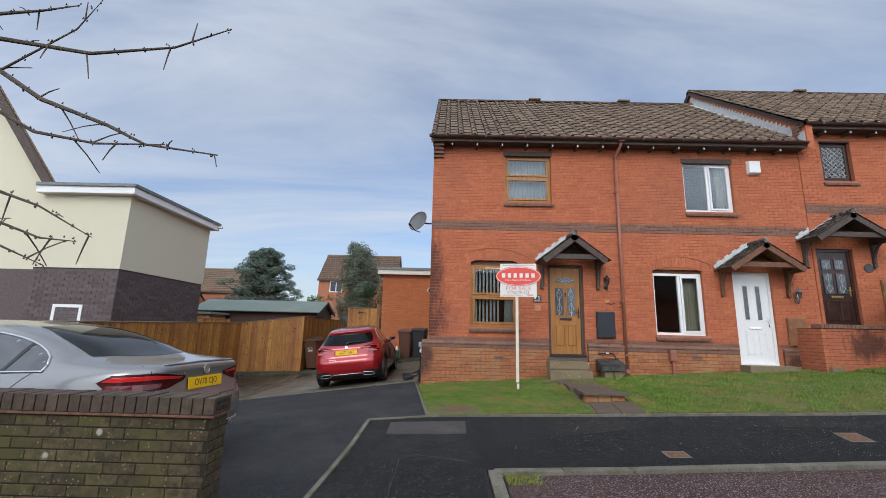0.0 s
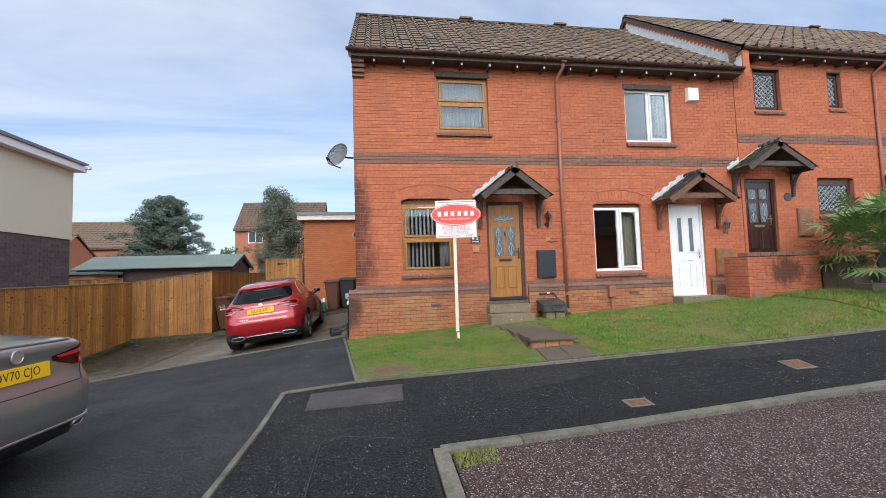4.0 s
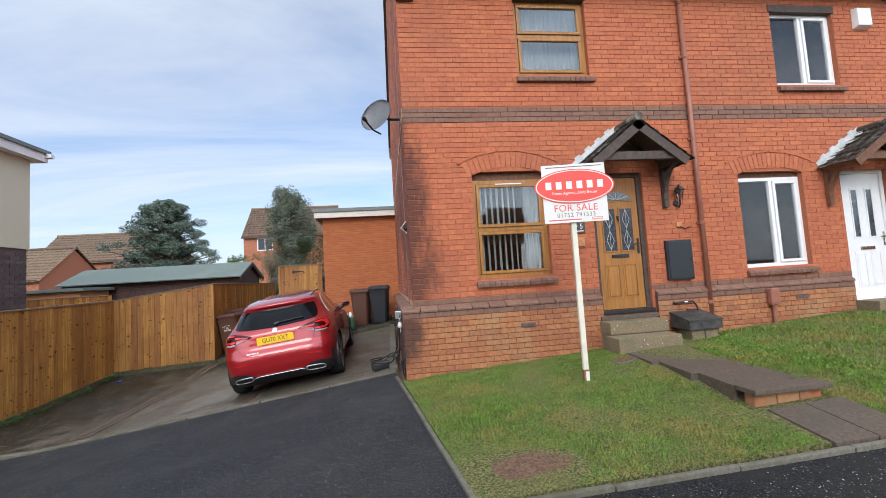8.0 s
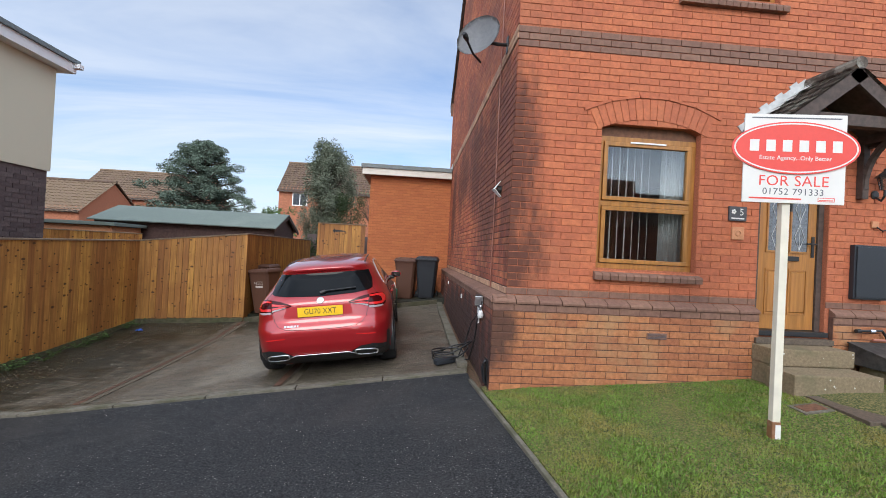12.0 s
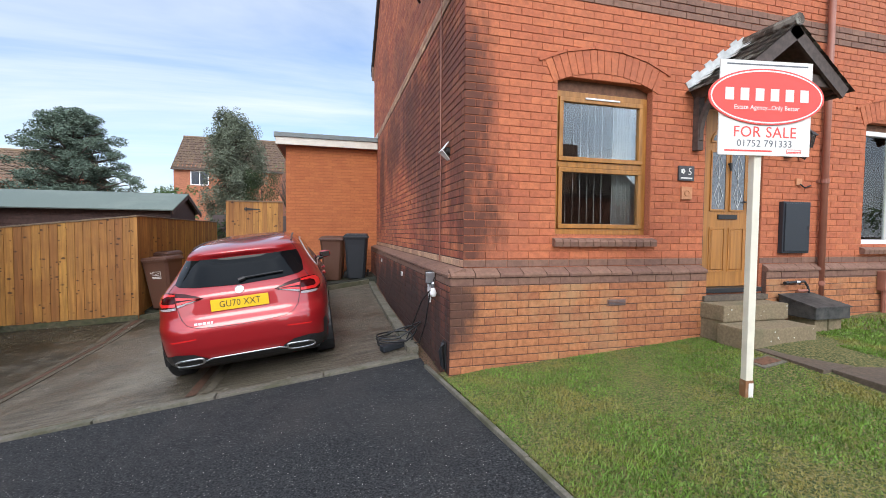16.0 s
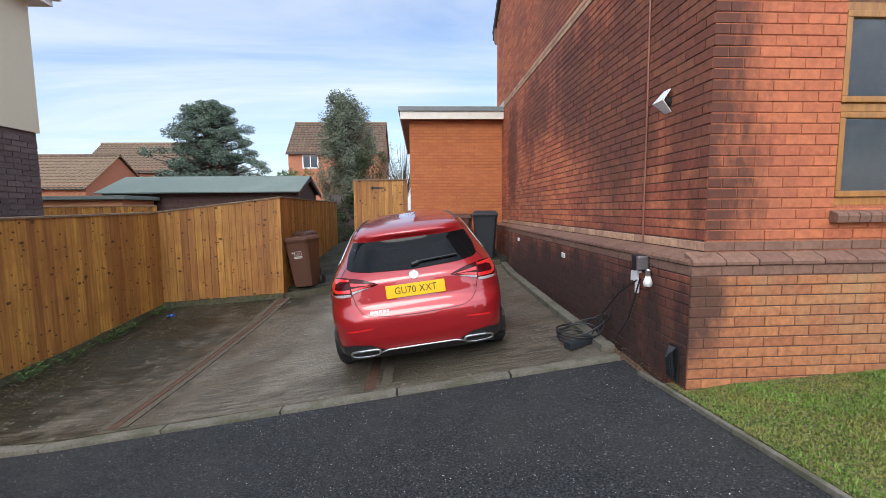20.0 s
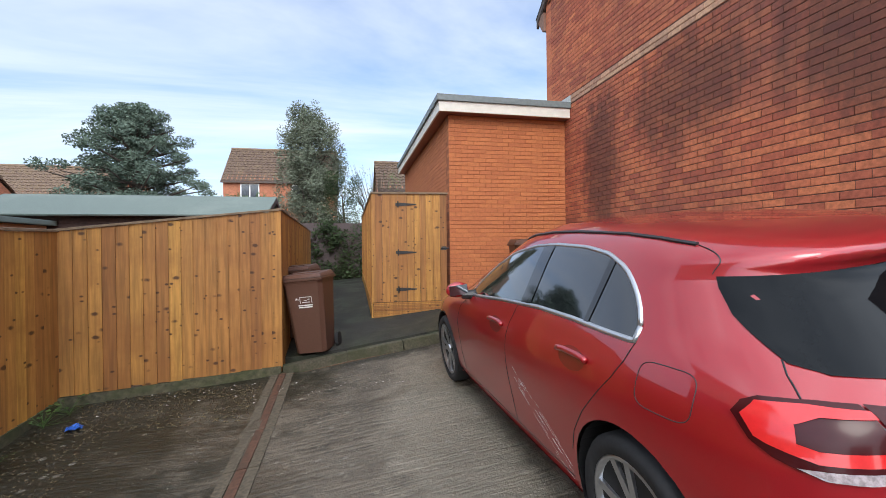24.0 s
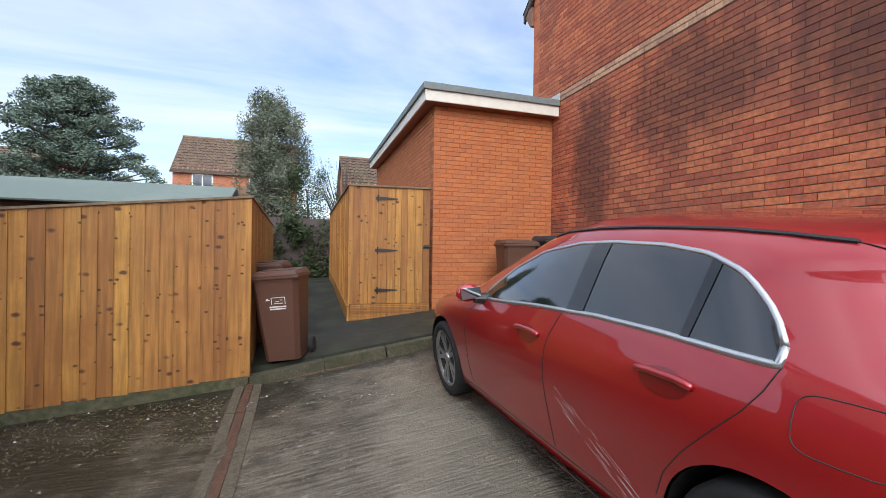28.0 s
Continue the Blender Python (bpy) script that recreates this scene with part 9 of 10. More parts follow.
# ---- houses, shed and trees beyond the fence ----
def simple_house(x0, x1, y0, y1, z_eave, z_ridge, label, ridge_along="x", windows=(), over=0.35, wall=None):
    z0 = ground_z(-4, 30) - 0.2
    ob = thing("house", (x0 + x1) / 2, (y0 + y1) / 2, z0, 0, label, "house", "brick houses beyond the fence")
    hx, hy = (x1 - x0) / 2, (y1 - y0) / 2
    ze, zr = z_eave - z0, z_ridge - z0
    wall = wall or BRICK_FAR
    if ridge_along == "x":
        part("wall", prism([(-hy, 0), (hy, 0), (hy, ze), (0, zr - 0.12), (-hy, ze)], "x", -hx, hx), wall, ob)
    else:
        part("wall", prism([(-hx, 0), (hx, 0), (hx, ze), (0, zr - 0.12), (-hx, ze)], "y", -hy, hy), wall, ob)
    half = hy if ridge_along == "x" else hx
    lng = hx if ridge_along == "x" else hy
    slope = math.atan2(zr - ze, half)
    ln = math.hypot(half, zr - ze) + over
    for s in (1, -1):
        bm = bmesh.new()
        nu, nv = max(4, int(2 * (lng + over) / 0.32)) * 4, int(ln / 0.34)
        w = 2 * (lng + 0.15)
        below = None
        for j in range(nv):
            a, b = ln * j / nv, ln * (j + 1) / nv
            row = [[bm.verts.new((-lng - 0.15 + w * i / nu, q, zz + 0.03 * math.sin(2 * math.pi * i / 4))) for i in range(nu + 1)] for q, zz in ((a, 0.0), (b, 0.045))]
            for i in range(nu):
                bm.faces.new((row[0][i], row[0][i + 1], row[1][i + 1], row[1][i]))
                if below:
                    bm.faces.new((below[i], below[i + 1], row[0][i + 1], row[0][i]))
            below = row[1]
        o = part("roof_slope", bm, TILE, ob)
        base = pose(0, 0, zr, 0, 0, 0 if s < 0 else 180) @ pose(0, 0, 0, -math.degrees(slope), 0, 0)
        # the strip runs down from the ridge along -y for s < 0
        turn = pose(0, 0, zr, 0, 0, (180 if s < 0 else 0) + (0 if ridge_along == "x" else 90)) @ pose(0, 0, 0, -math.degrees(slope), 0, 0)
        o.matrix_basis = turn
        if ridge_along == "x":
            part("fascia", box(-hx - 0.1, hx + 0.1, s * (hy + 0.22) - 0.02, s * (hy + 0.22) + 0.02, ze - 0.22, ze - 0.05), DARK_WOOD, ob)
    rt = tube([(-lng - 0.15, 0, zr + 0.01), (lng + 0.15, 0, zr + 0.01)], 0.12, 8) if ridge_along == "x" else tube([(0, -lng - 0.15, zr + 0.01), (0, lng + 0.15, zr + 0.01)], 0.12, 8)
    part("ridge", rt, TILE, ob)
    for wx, wz, ww, wh in windows:
        w = new("window")
        w.parent = ob
        w.matrix_basis = pose(wx - (x0 + x1) / 2, -hy - 0.02, wz - z0)
        frame_bars(0, ww, 0, wh, 0.08, -0.02, 0.03, UPVC, w)
        part("mullion", box(ww / 2 - 0.035, ww / 2 + 0.035, -0.02, 0.03, 0.08, wh - 0.08), UPVC, w)
        part("pane", box(0.08, ww - 0.08, 0.0, 0.01, 0.08, wh - 0.08), DOOR_GLASS, w)
    return ob


BRICK_FAR = material("far_brick", (0.40, 0.155, 0.085), 0.9, vary=0.35, grain=9, bump=0.2, stretch=(1, 1, 3))
simple_house(-12.9, -5.1, 42.5, 48.5, 6.35, 9.25, "distant brick house with a tiled roof and white window", windows=((-11.75, 5.0, 1.3, 1.15), (-8.2, 5.0, 1.2, 1.1)))
simple_house(-28.5, -19.0, 41, 47, 4.75, 7.25, "distant brick house behind the pine tree", windows=((-26.2, 3.2, 2.2, 1.35),))
simple_house(-38.0, -22.0, 33, 39, 3.1, 5.25, "distant low house with a broad tiled roof")
simple_house(-2.45, 4.0, 31, 36, 4.3, 6.1, "distant tiled house beyond the gate")


def shed():
    ob = thing("shed", -8.9, 21.6, ground_z(-8.9, 21) , 0, "long dark brown shed with a grey felt roof", "shed")
    z0 = ob.location.z
    x0, x1, hy = -3.2, 3.0, 1.25
    ze, zr = 2.20 - z0, 2.70 - z0
    part("frame_wall", prism([(-hy, 0), (hy, 0), (hy, ze), (0, zr - 0.06), (-hy, ze)], "x", x0 + 0.1, x1 - 0.15), SHED_WOOD, ob)
    n = int(ze / 0.13)
    for i in range(n):
        bm = box(x0 + 0.08, x1 - 0.13, -hy - 0.02, -hy, i * ze / n, (i + 1) * ze / n - 0.008)
        for v in bm.verts:
            if v.co.z > (i + 0.5) * ze / n and v.co.y < -hy - 0.01:
                v.co.y += 0.012
        part("weatherboard", bm, SHED_WOOD, ob)
    sl = math.hypot(hy + 0.25, (zr - ze) * 1.2)
    ang = math.degrees(math.atan2(zr - ze, hy))
    for s in (-1, 1):
        o = part("felt_slope", box(x0, x1, -sl if s < 0 else 0, 0 if s < 0 else sl, -0.02, 0.02), FELT, ob, bevel=0.006)
        o.matrix_basis = pose(0, 0, zr, ang if s < 0 else -ang, 0, 0)
        o = part("barge_board", box(x1 - 0.03, x1 + 0.0, -sl if s < 0 else 0, 0 if s < 0 else sl, -0.13, -0.022), SHED_WOOD, ob)
        o.matrix_basis = pose(0, 0, zr, ang if s < 0 else -ang, 0, 0)
    part("wall_lamp", box(-2.0, -1.92, -hy - 0.08, -hy - 0.02, ze - 0.35, ze - 0.25), UPVC, ob, bevel=0.01)
    lo = thing("low_outbuilding", -11.9, 19.4, ground_z(-12, 19), 0, "low brick outbuilding with a grey flat roof", "outbuilding")
    part("wall", box(-1.4, 1.5, -0.6, 0.8, 0, 1.86 - lo.location.z), TERRACOTTA, lo)
    part("roof_slab", box(-1.5, 1.65, -0.72, 0.9, 1.87 - lo.location.z, 1.98 - lo.location.z), FELT, lo, bevel=0.02)
    ln = fence_run("far_fence", "pale timber fence panel by the shed", -12.5, 18.3, -9.2, 18.3, 1.66, 1.66, cap=True)


shed()


def leaf_cloud(name, centres, mat, parent, size, per, rng, flat=0.6, kind="tri"):
    """Many small leaves gathered in clumps: centres are (x, y, z, radius)."""
    verts, faces = [], []
    for cx, cy, cz, r in centres:
        n = max(4, int(per * r * r))
        for _ in range(n):
            d = Vector((rng.gauss(0, 1), rng.gauss(0, 1), rng.gauss(0, 1)))
            d = d.normalized() * r * rng.random() ** 0.4
            p = Vector((cx + d.x, cy + d.y, cz + d.z * flat))
            a = Vector((rng.gauss(0, 1), rng.gauss(0, 1), rng.gauss(0, 0.7))).normalized()
            b = a.orthogonal().normalized()
            s = size * rng.uniform(0.6, 1.4)
            k = len(verts)
            verts += [p - a * s * 0.5 - b * s * 0.22, p + a * s * 0.5, p - a * s * 0.5 + b * s * 0.22, p + a * s * 0.1 + b * s * 0.3]
            faces += [(k, k + 1, k + 3, k + 2)]
    ob = mesh_object(name, verts, faces, mat, parent)
    tagged(ob, kind="stuff")
    return ob


def pine_tree(x, y, top, label):
    z0 = ground_z(x, y)
    rng = random.Random(21)
    ob = thing("pine_tree", x, y, z0, 0, label, "tree")
    H = top - z0
    part("trunk", tube([(0, 0, -0.1), (0.06, 0, H * 0.4), (-0.05, 0.03, H * 0.75), (0, 0, H * 0.97)], [0.2, 0.15, 0.09, 0.02], 9), BARK, ob)
    cl = []
    for k in range(84):
        f = k / 83
        z = H * (0.26 + 0.70 * f)
        reach = 2.75 * (1 - f) ** 0.56 * (0.82 + 0.18 * math.sin(k * 2.7)) + 0.12
        a = k * 2.4
        ex, ey, ez = reach * math.cos(a), reach * math.sin(a), z + 0.10 * reach
        part("limb", tube([(0, 0, z - 0.15), (ex * 0.5, ey * 0.5, z - 0.06), (ex, ey, ez)], [0.05, 0.035, 0.012], 5), BARK, ob)
        for q in (0.36, 0.66, 0.96):
            cl.append((ex * q + rng.uniform(-0.25, 0.25), ey * q + rng.uniform(-0.25, 0.25), z + 0.10 * reach * q + rng.uniform(-0.12, 0.22), rng.uniform(0.22, 0.42)))
    leaf_cloud("crown", cl, PINE, ob, 0.07, 2300, rng, flat=0.6)
    return ob


pine_tree(-10.78, 25.0, 6.05, "dark blue-green pine with layered clumps of needles")


def column_tree(x, y, top):
    z0 = ground_z(x, y)
    rng = random.Random(33)
    ob = thing("column_tree", x, y, z0, 0, "grey-green upright tree with ivy round its trunk", "tree")
    H = top - z0
    part("trunk", tube([(0, 0, -0.1), (0.05, 0, H * 0.35), (0, 0, H * 0.9)], [0.16, 0.13, 0.03], 8), BARK, ob)
    cl = []
    for k in range(18):
        a = k * 2.1
        part("limb", tube([(0, 0, H * (0.15 + 0.035 * k)), (0.45 * math.cos(a), 0.45 * math.sin(a), H * (0.25 + 0.037 * k)), (0.65 * math.cos(a), 0.65 * math.sin(a), H * (0.34 + 0.034 * k))], [0.04, 0.025, 0.01], 5), BARK, ob)
    for k in range(330):
        f = rng.random()
        z = H * (0.22 + 0.76 * f)
        rad = 1.9 * (1 - 0.35 * f) if f < 0.88 else 1.0
        a = rng.uniform(0, 6.28)
        cl.append((rad * rng.uniform(0.1, 0.8) * math.cos(a), rad * rng.uniform(0.1, 0.8) * math.sin(a), z, rng.uniform(0.18, 0.32)))
    leaf_cloud("crown", cl, CYPRESS, ob, 0.07, 2300, rng, flat=1.5)
    iv = thing("ivy_bush", x + 1.15, y - 0.6, z0, 0, "dark ivy mass beside the upright tree", "bush")
    part("stem", tube([(0, 0, 0), (0.1, 0, 1.6), (0, 0, 3.0)], [0.06, 0.05, 0.02], 6), BARK, iv)
    leaf_cloud("leaves", [(rng.uniform(-0.6, 0.6), rng.uniform(-0.4, 0.4), rng.uniform(0.6, 3.6), rng.uniform(0.25, 0.45)) for _ in range(30)], IVY, iv, 0.06, 1800, rng, flat=1.0)


column_tree(-5.4, 26.4, 6.7)
rngb = random.Random(14)
bush = thing("bush", -8.1, 27.5, ground_z(-8, 27), 0, "green shrub showing over the shed roof", "bush")
part("stem", tube([(0, 0, 0), (0, 0, 2.2)], [0.06, 0.03], 6), BARK, bush)
leaf_cloud("leaves", [(rngb.uniform(-0.7, 0.7), rngb.uniform(-0.4, 0.4), rngb.uniform(1.6, 3.0), rngb.uniform(0.2, 0.4)) for _ in range(24)], LEAF, bush, 0.11, 700, rngb, flat=1.0)
hedge = thing("ivy_hedge", -4.2, 22.4, ground_z(-4.2, 22), 0, "dark ivy-covered wall at the end of the path", "hedge")
part("back_panel", box(-1.2, 1.4, 0.1, 0.3, -0.2, 1.75), BRICK_GREY, hedge)
leaf_cloud("leaves", [(rngb.uniform(-1.1, 1.3), rngb.uniform(-0.15, 0.1), rngb.uniform(0.0, 1.75), rngb.uniform(0.2, 0.35)) for _ in range(50)], IVY, hedge, 0.09, 800, rngb, flat=1.0)
shrub = thing("bare_shrub", -2.9, 27.0, ground_z(-3, 27), 0, "pale twiggy shrub behind the gate", "bush")
bmx = bmesh.new()
for k in range(90):
    a, b = rngb.uniform(0, 6.28), rngb.uniform(0.2, 1.1)
    add_tube(bmx, [(0, 0, 1.2), (b * 0.6 * math.cos(a), b * 0.4 * math.sin(a), 2.6), (b * 1.3 * math.cos(a), b * 0.6 * math.sin(a), 3.4 + rngb.uniform(-0.4, 1.0))], [0.02, 0.012, 0.005], 4)
add_tube(bmx, [(0, 0, -0.1), (0, 0, 1.4)], [0.09, 0.06], 7)
part("branchwork", bmx, BARK, shrub)
leaf_cloud("leaves", [(rngb.uniform(-1.3, 1.2), rngb.uniform(-0.4, 0.4), rngb.uniform(2.0, 4.2), 0.3) for _ in range(26)], LEAF, shrub, 0.06, 260, rngb, flat=1.0)


# ---- bare tree whose twigs hang into the view ----
def bare_tree():
    rng = random.Random(77)
    ob = thing("bare_tree", -4.6, 2.1, ground_z(-4.6, 2.1), 0, "bare budding garden tree with thin twigs", "tree")
    part("trunk", tube([(0, 0, -0.1), (0.05, 0.05, 1.2), (0.15, 0.1, 2.3), (0.1, 0.1, 3.6)], [0.14, 0.11, 0.08, 0.04], 9), BARK, ob)
    base = Vector(ob.location)

    def bough(pts, r0):
        pts = [Vector(p) - base for p in pts]
        bm = tube(pts, [r0 * (1 - 0.8 * i / (len(pts) - 1)) for i in range(len(pts))], 6)
        for i in range(1, len(pts)):
            a, b = pts[i - 1], pts[i]
            for f in (0.3, 0.65, 0.95):
                p = a.lerp(b, f)
                d = Vector((rng.uniform(-0.3, 0.9), rng.uniform(-0.3, 0.3), rng.uniform(-0.9, 0.6))).normalized() * rng.uniform(0.05, 0.28)
                if rng.random() < 0.55:
                    add_tube(bm, [p, p + d * 0.5 + Vector((0, 0, 0.01)), p + d], [0.006, 0.0045, 0.003], 4)
                for q in range(3):
                    pp = p + Vector((rng.uniform(-0.02, 0.02), rng.uniform(-0.02, 0.02), rng.uniform(-0.02, 0.02)))
                    add_tube(bm, [pp, pp + Vector((rng.uniform(-0.01, 0.01), 0, 0.014))], [0.006, 0.002], 4)
        part("branch", bm, BARK, ob)
    y = 2.6
    bough([(-4.5, 2.2, 3.5), (-3.2, y, 3.62), (-2.9, y, 3.65), (-2.62, y, 3.70)], 0.02)
    bough([(-4.45, 2.2, 3.2), (-3.15, y, 3.41), (-2.46, y, 3.30), (-1.85, y, 3.36), (-1.45, y, 3.52)], 0.022)
    bough([(-4.45, 2.2, 3.0), (-3.1, y, 3.15), (-2.75, y, 2.93), (-2.24, y, 2.74), (-1.95, y, 2.60), (-1.43, y, 2.53)], 0.024)
    bough([(-4.5, 2.2, 2.6), (-3.05, y, 2.84), (-2.75, y, 2.68), (-2.3, y, 2.60), (-1.81, y, 2.60)], 0.02)
    bough([(-4.5, 2.1, 2.2), (-2.9, y, 2.24), (-2.6, y, 2.14), (-2.2, y, 1.93)], 0.016)
    bough([(-4.5, 2.1, 2.0), (-2.84, y, 2.02), (-2.55, y, 1.92), (-2.3, y, 1.90)], 0.014)
    bough([(-4.5, 2.1, 1.8), (-2.8, y, 1.86), (-2.5, y, 1.74)], 0.014)
    bough([(-3.1, y, 3.15), (-2.6, y, 3.5), (-2.45, y, 3.75)], 0.010)


bare_tree()


# ---- the higher house's front garden ----
def front_garden():
    gz = ground_z(8.9, 8.4)
    w = wall_backing("retaining_wall", "low red brick terrace wall with a dark damp stain", wall_frame(7.75, 8.60), 1.75, gz - 0.2, 1.62, [], MORTAR, thick=0.2)
    bricks(w, "red terrace brickwork", 1.75, gz - 0.15, 1.61, [], BRICK)
    side = wall_backing("retaining_wall_return", "short red brick return of the terrace wall", wall_frame(7.744, 9.245, -90), 0.64, gz - 0.2, 1.62, [], MORTAR, thick=0.1)
    bricks(side, "red brickwork of the return", 0.64, gz - 0.15, 1.61, [], BRICK)
    tagged(part("terrace_floor", box(7.86, 10.2, 8.81, 9.24, gz - 0.2, 1.50), STEP), "concrete terrace behind the low wall", "ground", kind="structure")
    cp = new("wall_coping")
    tagged(cp, "brown brick coping on the terrace wall", "coping", kind="structure")
    for i in range(23):
        part("coping_brick", box(7.74 + i * 0.077, 7.74 + i * 0.077 + 0.07, 8.575, 8.82, 1.622, 1.70), BRICK_BAND, cp, bevel=0.004)
    for k in range(3):
        s = thing("garden_step", 9.75, 8.45 - 0.3 * k, ground_z(9.75, 8.4) - 0.05, 0, "dark stone garden step beside the terrace wall", "step", "stone garden steps")
        part("tread", box(-0.22, 0.35, -0.15, 0.15, 0.0, 0.62 - 0.2 * k), PAVER, s, bevel=0.01)
    rng = random.Random(3)
    rk = new("rockery")
    tagged(rk, "rough pale stones edging the raised bed", "rockery", kind="structure")
    for k in range(46):
        x = 9.9 + rng.random() * 3.6
        y = 7.0 + rng.random() * 1.5 + 0.05 * (x - 10)
        bm = bmesh.new()
        bmesh.ops.create_icosphere(bm, subdivisions=2, radius=1.0)
        sx, sy, sz = rng.uniform(0.10, 0.26), rng.uniform(0.08, 0.18), rng.uniform(0.05, 0.12)
        for v in bm.verts:
            n = noise.noise(v.co * 1.7 + Vector((k, 0, 0))) * 0.35
            v.co = Vector((v.co.x * sx, v.co.y * sy, v.co.z * sz)) * (1 + n)
        o = part("stone", bm, STONE, rk)
        o.matrix_basis = pose(x, y, ground_z(x, y) + 0.05 + 0.14 * max(0, y - 7.2), 0, 0, rng.uniform(0, 180))
    tagged(part("raised_bed", prism([(6.95, -0.2), (8.6, -0.2), (8.6, 0.95), (8.0, 0.80), (7.0, 0.50)], "x", 9.95, 14.5), SOIL), "raised earth bed behind the stones", "ground", kind="structure")
    # fan palm
    ob = thing("fan_palm", 10.3, 7.75, ground_z(10.3, 7.8) + 0.35, 0, "bushy green fan palm in the raised bed", "palm")
    for t in range(3):
        part("trunk", tube([(-0.35 + 0.4 * t, 0.1 * t, -0.2), (-0.4 + 0.45 * t, 0.1 * t, 0.4 + 0.25 * (t % 2))], [0.11, 0.10], 8), BARK, ob)
    for k in range(120):
        t = k % 3
        a, up = rng.uniform(0, 6.28), rng.uniform(-0.35, 1.2)
        c = Vector((-0.4 + 0.45 * t, 0.1 * t, 0.4 + 0.3 * (t % 2)))
        d = Vector((math.cos(a) * math.cos(up), math.sin(a) * math.cos(up), math.sin(up)))
        tip = c + d * rng.uniform(0.55, 1.05)
        bm = tube([c, c.lerp(tip, 0.5) + Vector((0, 0, 0.05)), tip], 0.009, 4)
        side = d.cross(Vector((0, 0, 1))).normalized()
        upv = side.cross(d).normalized()
        n = 15
        for q in range(n):
            an = math.radians(-105 + 210 * q / (n - 1))
            v = d * math.cos(an) + side * math.sin(an)
            l = rng.uniform(0.40, 0.58)
            e = tip + v * l + Vector((0, 0, -0.10 * abs(an)))
            m = tip + v * l * 0.5
            wv = (side * math.cos(an) - d * math.sin(an)) * 0.022
            f = [bm.verts.new(p) for p in (tip, m - wv, e, m + wv)]
            bm.faces.new(f)
        part("leaf_fan", bm, PALM, ob)


front_garden()


# ---- drive details ----
def drain_channel():
    ob = new("drain_strip")
    tagged(ob, "rusty brown channel strip let into the concrete", "drain", kind="structure")
    for k in range(7):
        y0, y1 = 10.0 + 0.66 * k, 10.0 + 0.66 * (k + 1) - 0.012
        xa, xb = -4.70 - 0.005 * k, -4.70 - 0.005 * (k + 1)
        for dx, w, mat, lift in ((0.0, 0.035, CHANNEL, 0.012), (-0.085, 0.04, CONCRETE_PALE, 0.010), (0.08, 0.04, CONCRETE_PALE, 0.010)):
            bm = bmesh.new()
            v = [(xa + dx - w, y0), (xa + dx + w, y0), (xb + dx + w, y1), (xb + dx - w, y1)]
            lo = [bm.verts.new((x, y, ground_z(x, y) - 0.03)) for x, y in v]
            hi = [bm.verts.new((x, y, ground_z(x, y) + lift)) for x, y in v]
            for i in range(4):
                bm.faces.new((lo[i], lo[(i + 1) % 4], hi[(i + 1) % 4], hi[i]))
            bm.faces.new(hi)
            part("channel_bar" if mat is CHANNEL else "channel_edge", bm, mat, ob)
    for dx in (0.0, 0.14):
        bm = bmesh.new()
        v = [(-2.62 + dx, 9.97), (-2.53 + dx, 9.97), (-2.53 + dx, 10.9), (-2.62 + dx, 10.9)]
        hi = [bm.verts.new((x, y, ground_z(x, y) + 0.009)) for x, y in v]
        bm.faces.new(hi)
        part("channel_bar", bm, CHANNEL if dx == 0 else CONCRETE_PALE, ob)


CHANNEL = material("rusty_channel", (0.095, 0.045, 0.026), 0.75, vary=0.4, grain=30, bump=0.5, stain=(0.05, 0.04, 0.025), stain_scale=5, stain_amt=0.7)
CONCRETE_PALE = material("pale_concrete_strip", (0.095, 0.078, 0.052), 0.85, vary=0.4, grain=40, bump=0.6)
drain_channel()


def flat_cover(name, label, x0, x1, y0, y1, mat, lift=0.008, frame=True):
    ob = new(name)
    tagged(ob, label, "cover", kind="structure")

    def quad(a, b, c, d, l, nm, m):
        bm = bmesh.new()
        v = [(a, c), (b, c), (b, d), (a, d)]
        lo = [bm.verts.new((x, y, ground_z(x, y) - 0.03)) for x, y in v]
        hi = [bm.verts.new((x, y, ground_z(x, y) + l)) for x, y in v]
        for i in range(4):
            bm.faces.new((lo[i], lo[(i + 1) % 4], hi[(i + 1) % 4], hi[i]))
        bm.faces.new(hi)
        part(nm, bm, m, ob)
    quad(x0, x1, y0, y1, lift, "cover_frame", KERB if frame else mat)
    quad(x0 + 0.03, x1 - 0.03, y0 + 0.03, y1 - 0.03, lift + 0.004, "cover_plate", mat)


flat_cover("inspection_cover", "large dark inspection cover in the pavement", -0.55, 0.46, 5.53, 5.95, COVER, frame=False)
flat_cover("water_cover", "small rusty iron water cover", 2.66, 2.92, 4.88, 5.06, RUST)
flat_cover("water_cover", "small rusty iron cover farther along", 5.1, 5.4, 5.35, 5.6, RUST)
flat_cover("lawn_cover", "small brown cover sunk in the lawn", 2.05, 2.30, 8.28, 8.45, RUST, lift=0.03)


def patch_repair(name, label, outline, mat):
    return slab_poly(name, label, outline, 0.004, mat, "road", skirt=0.02)


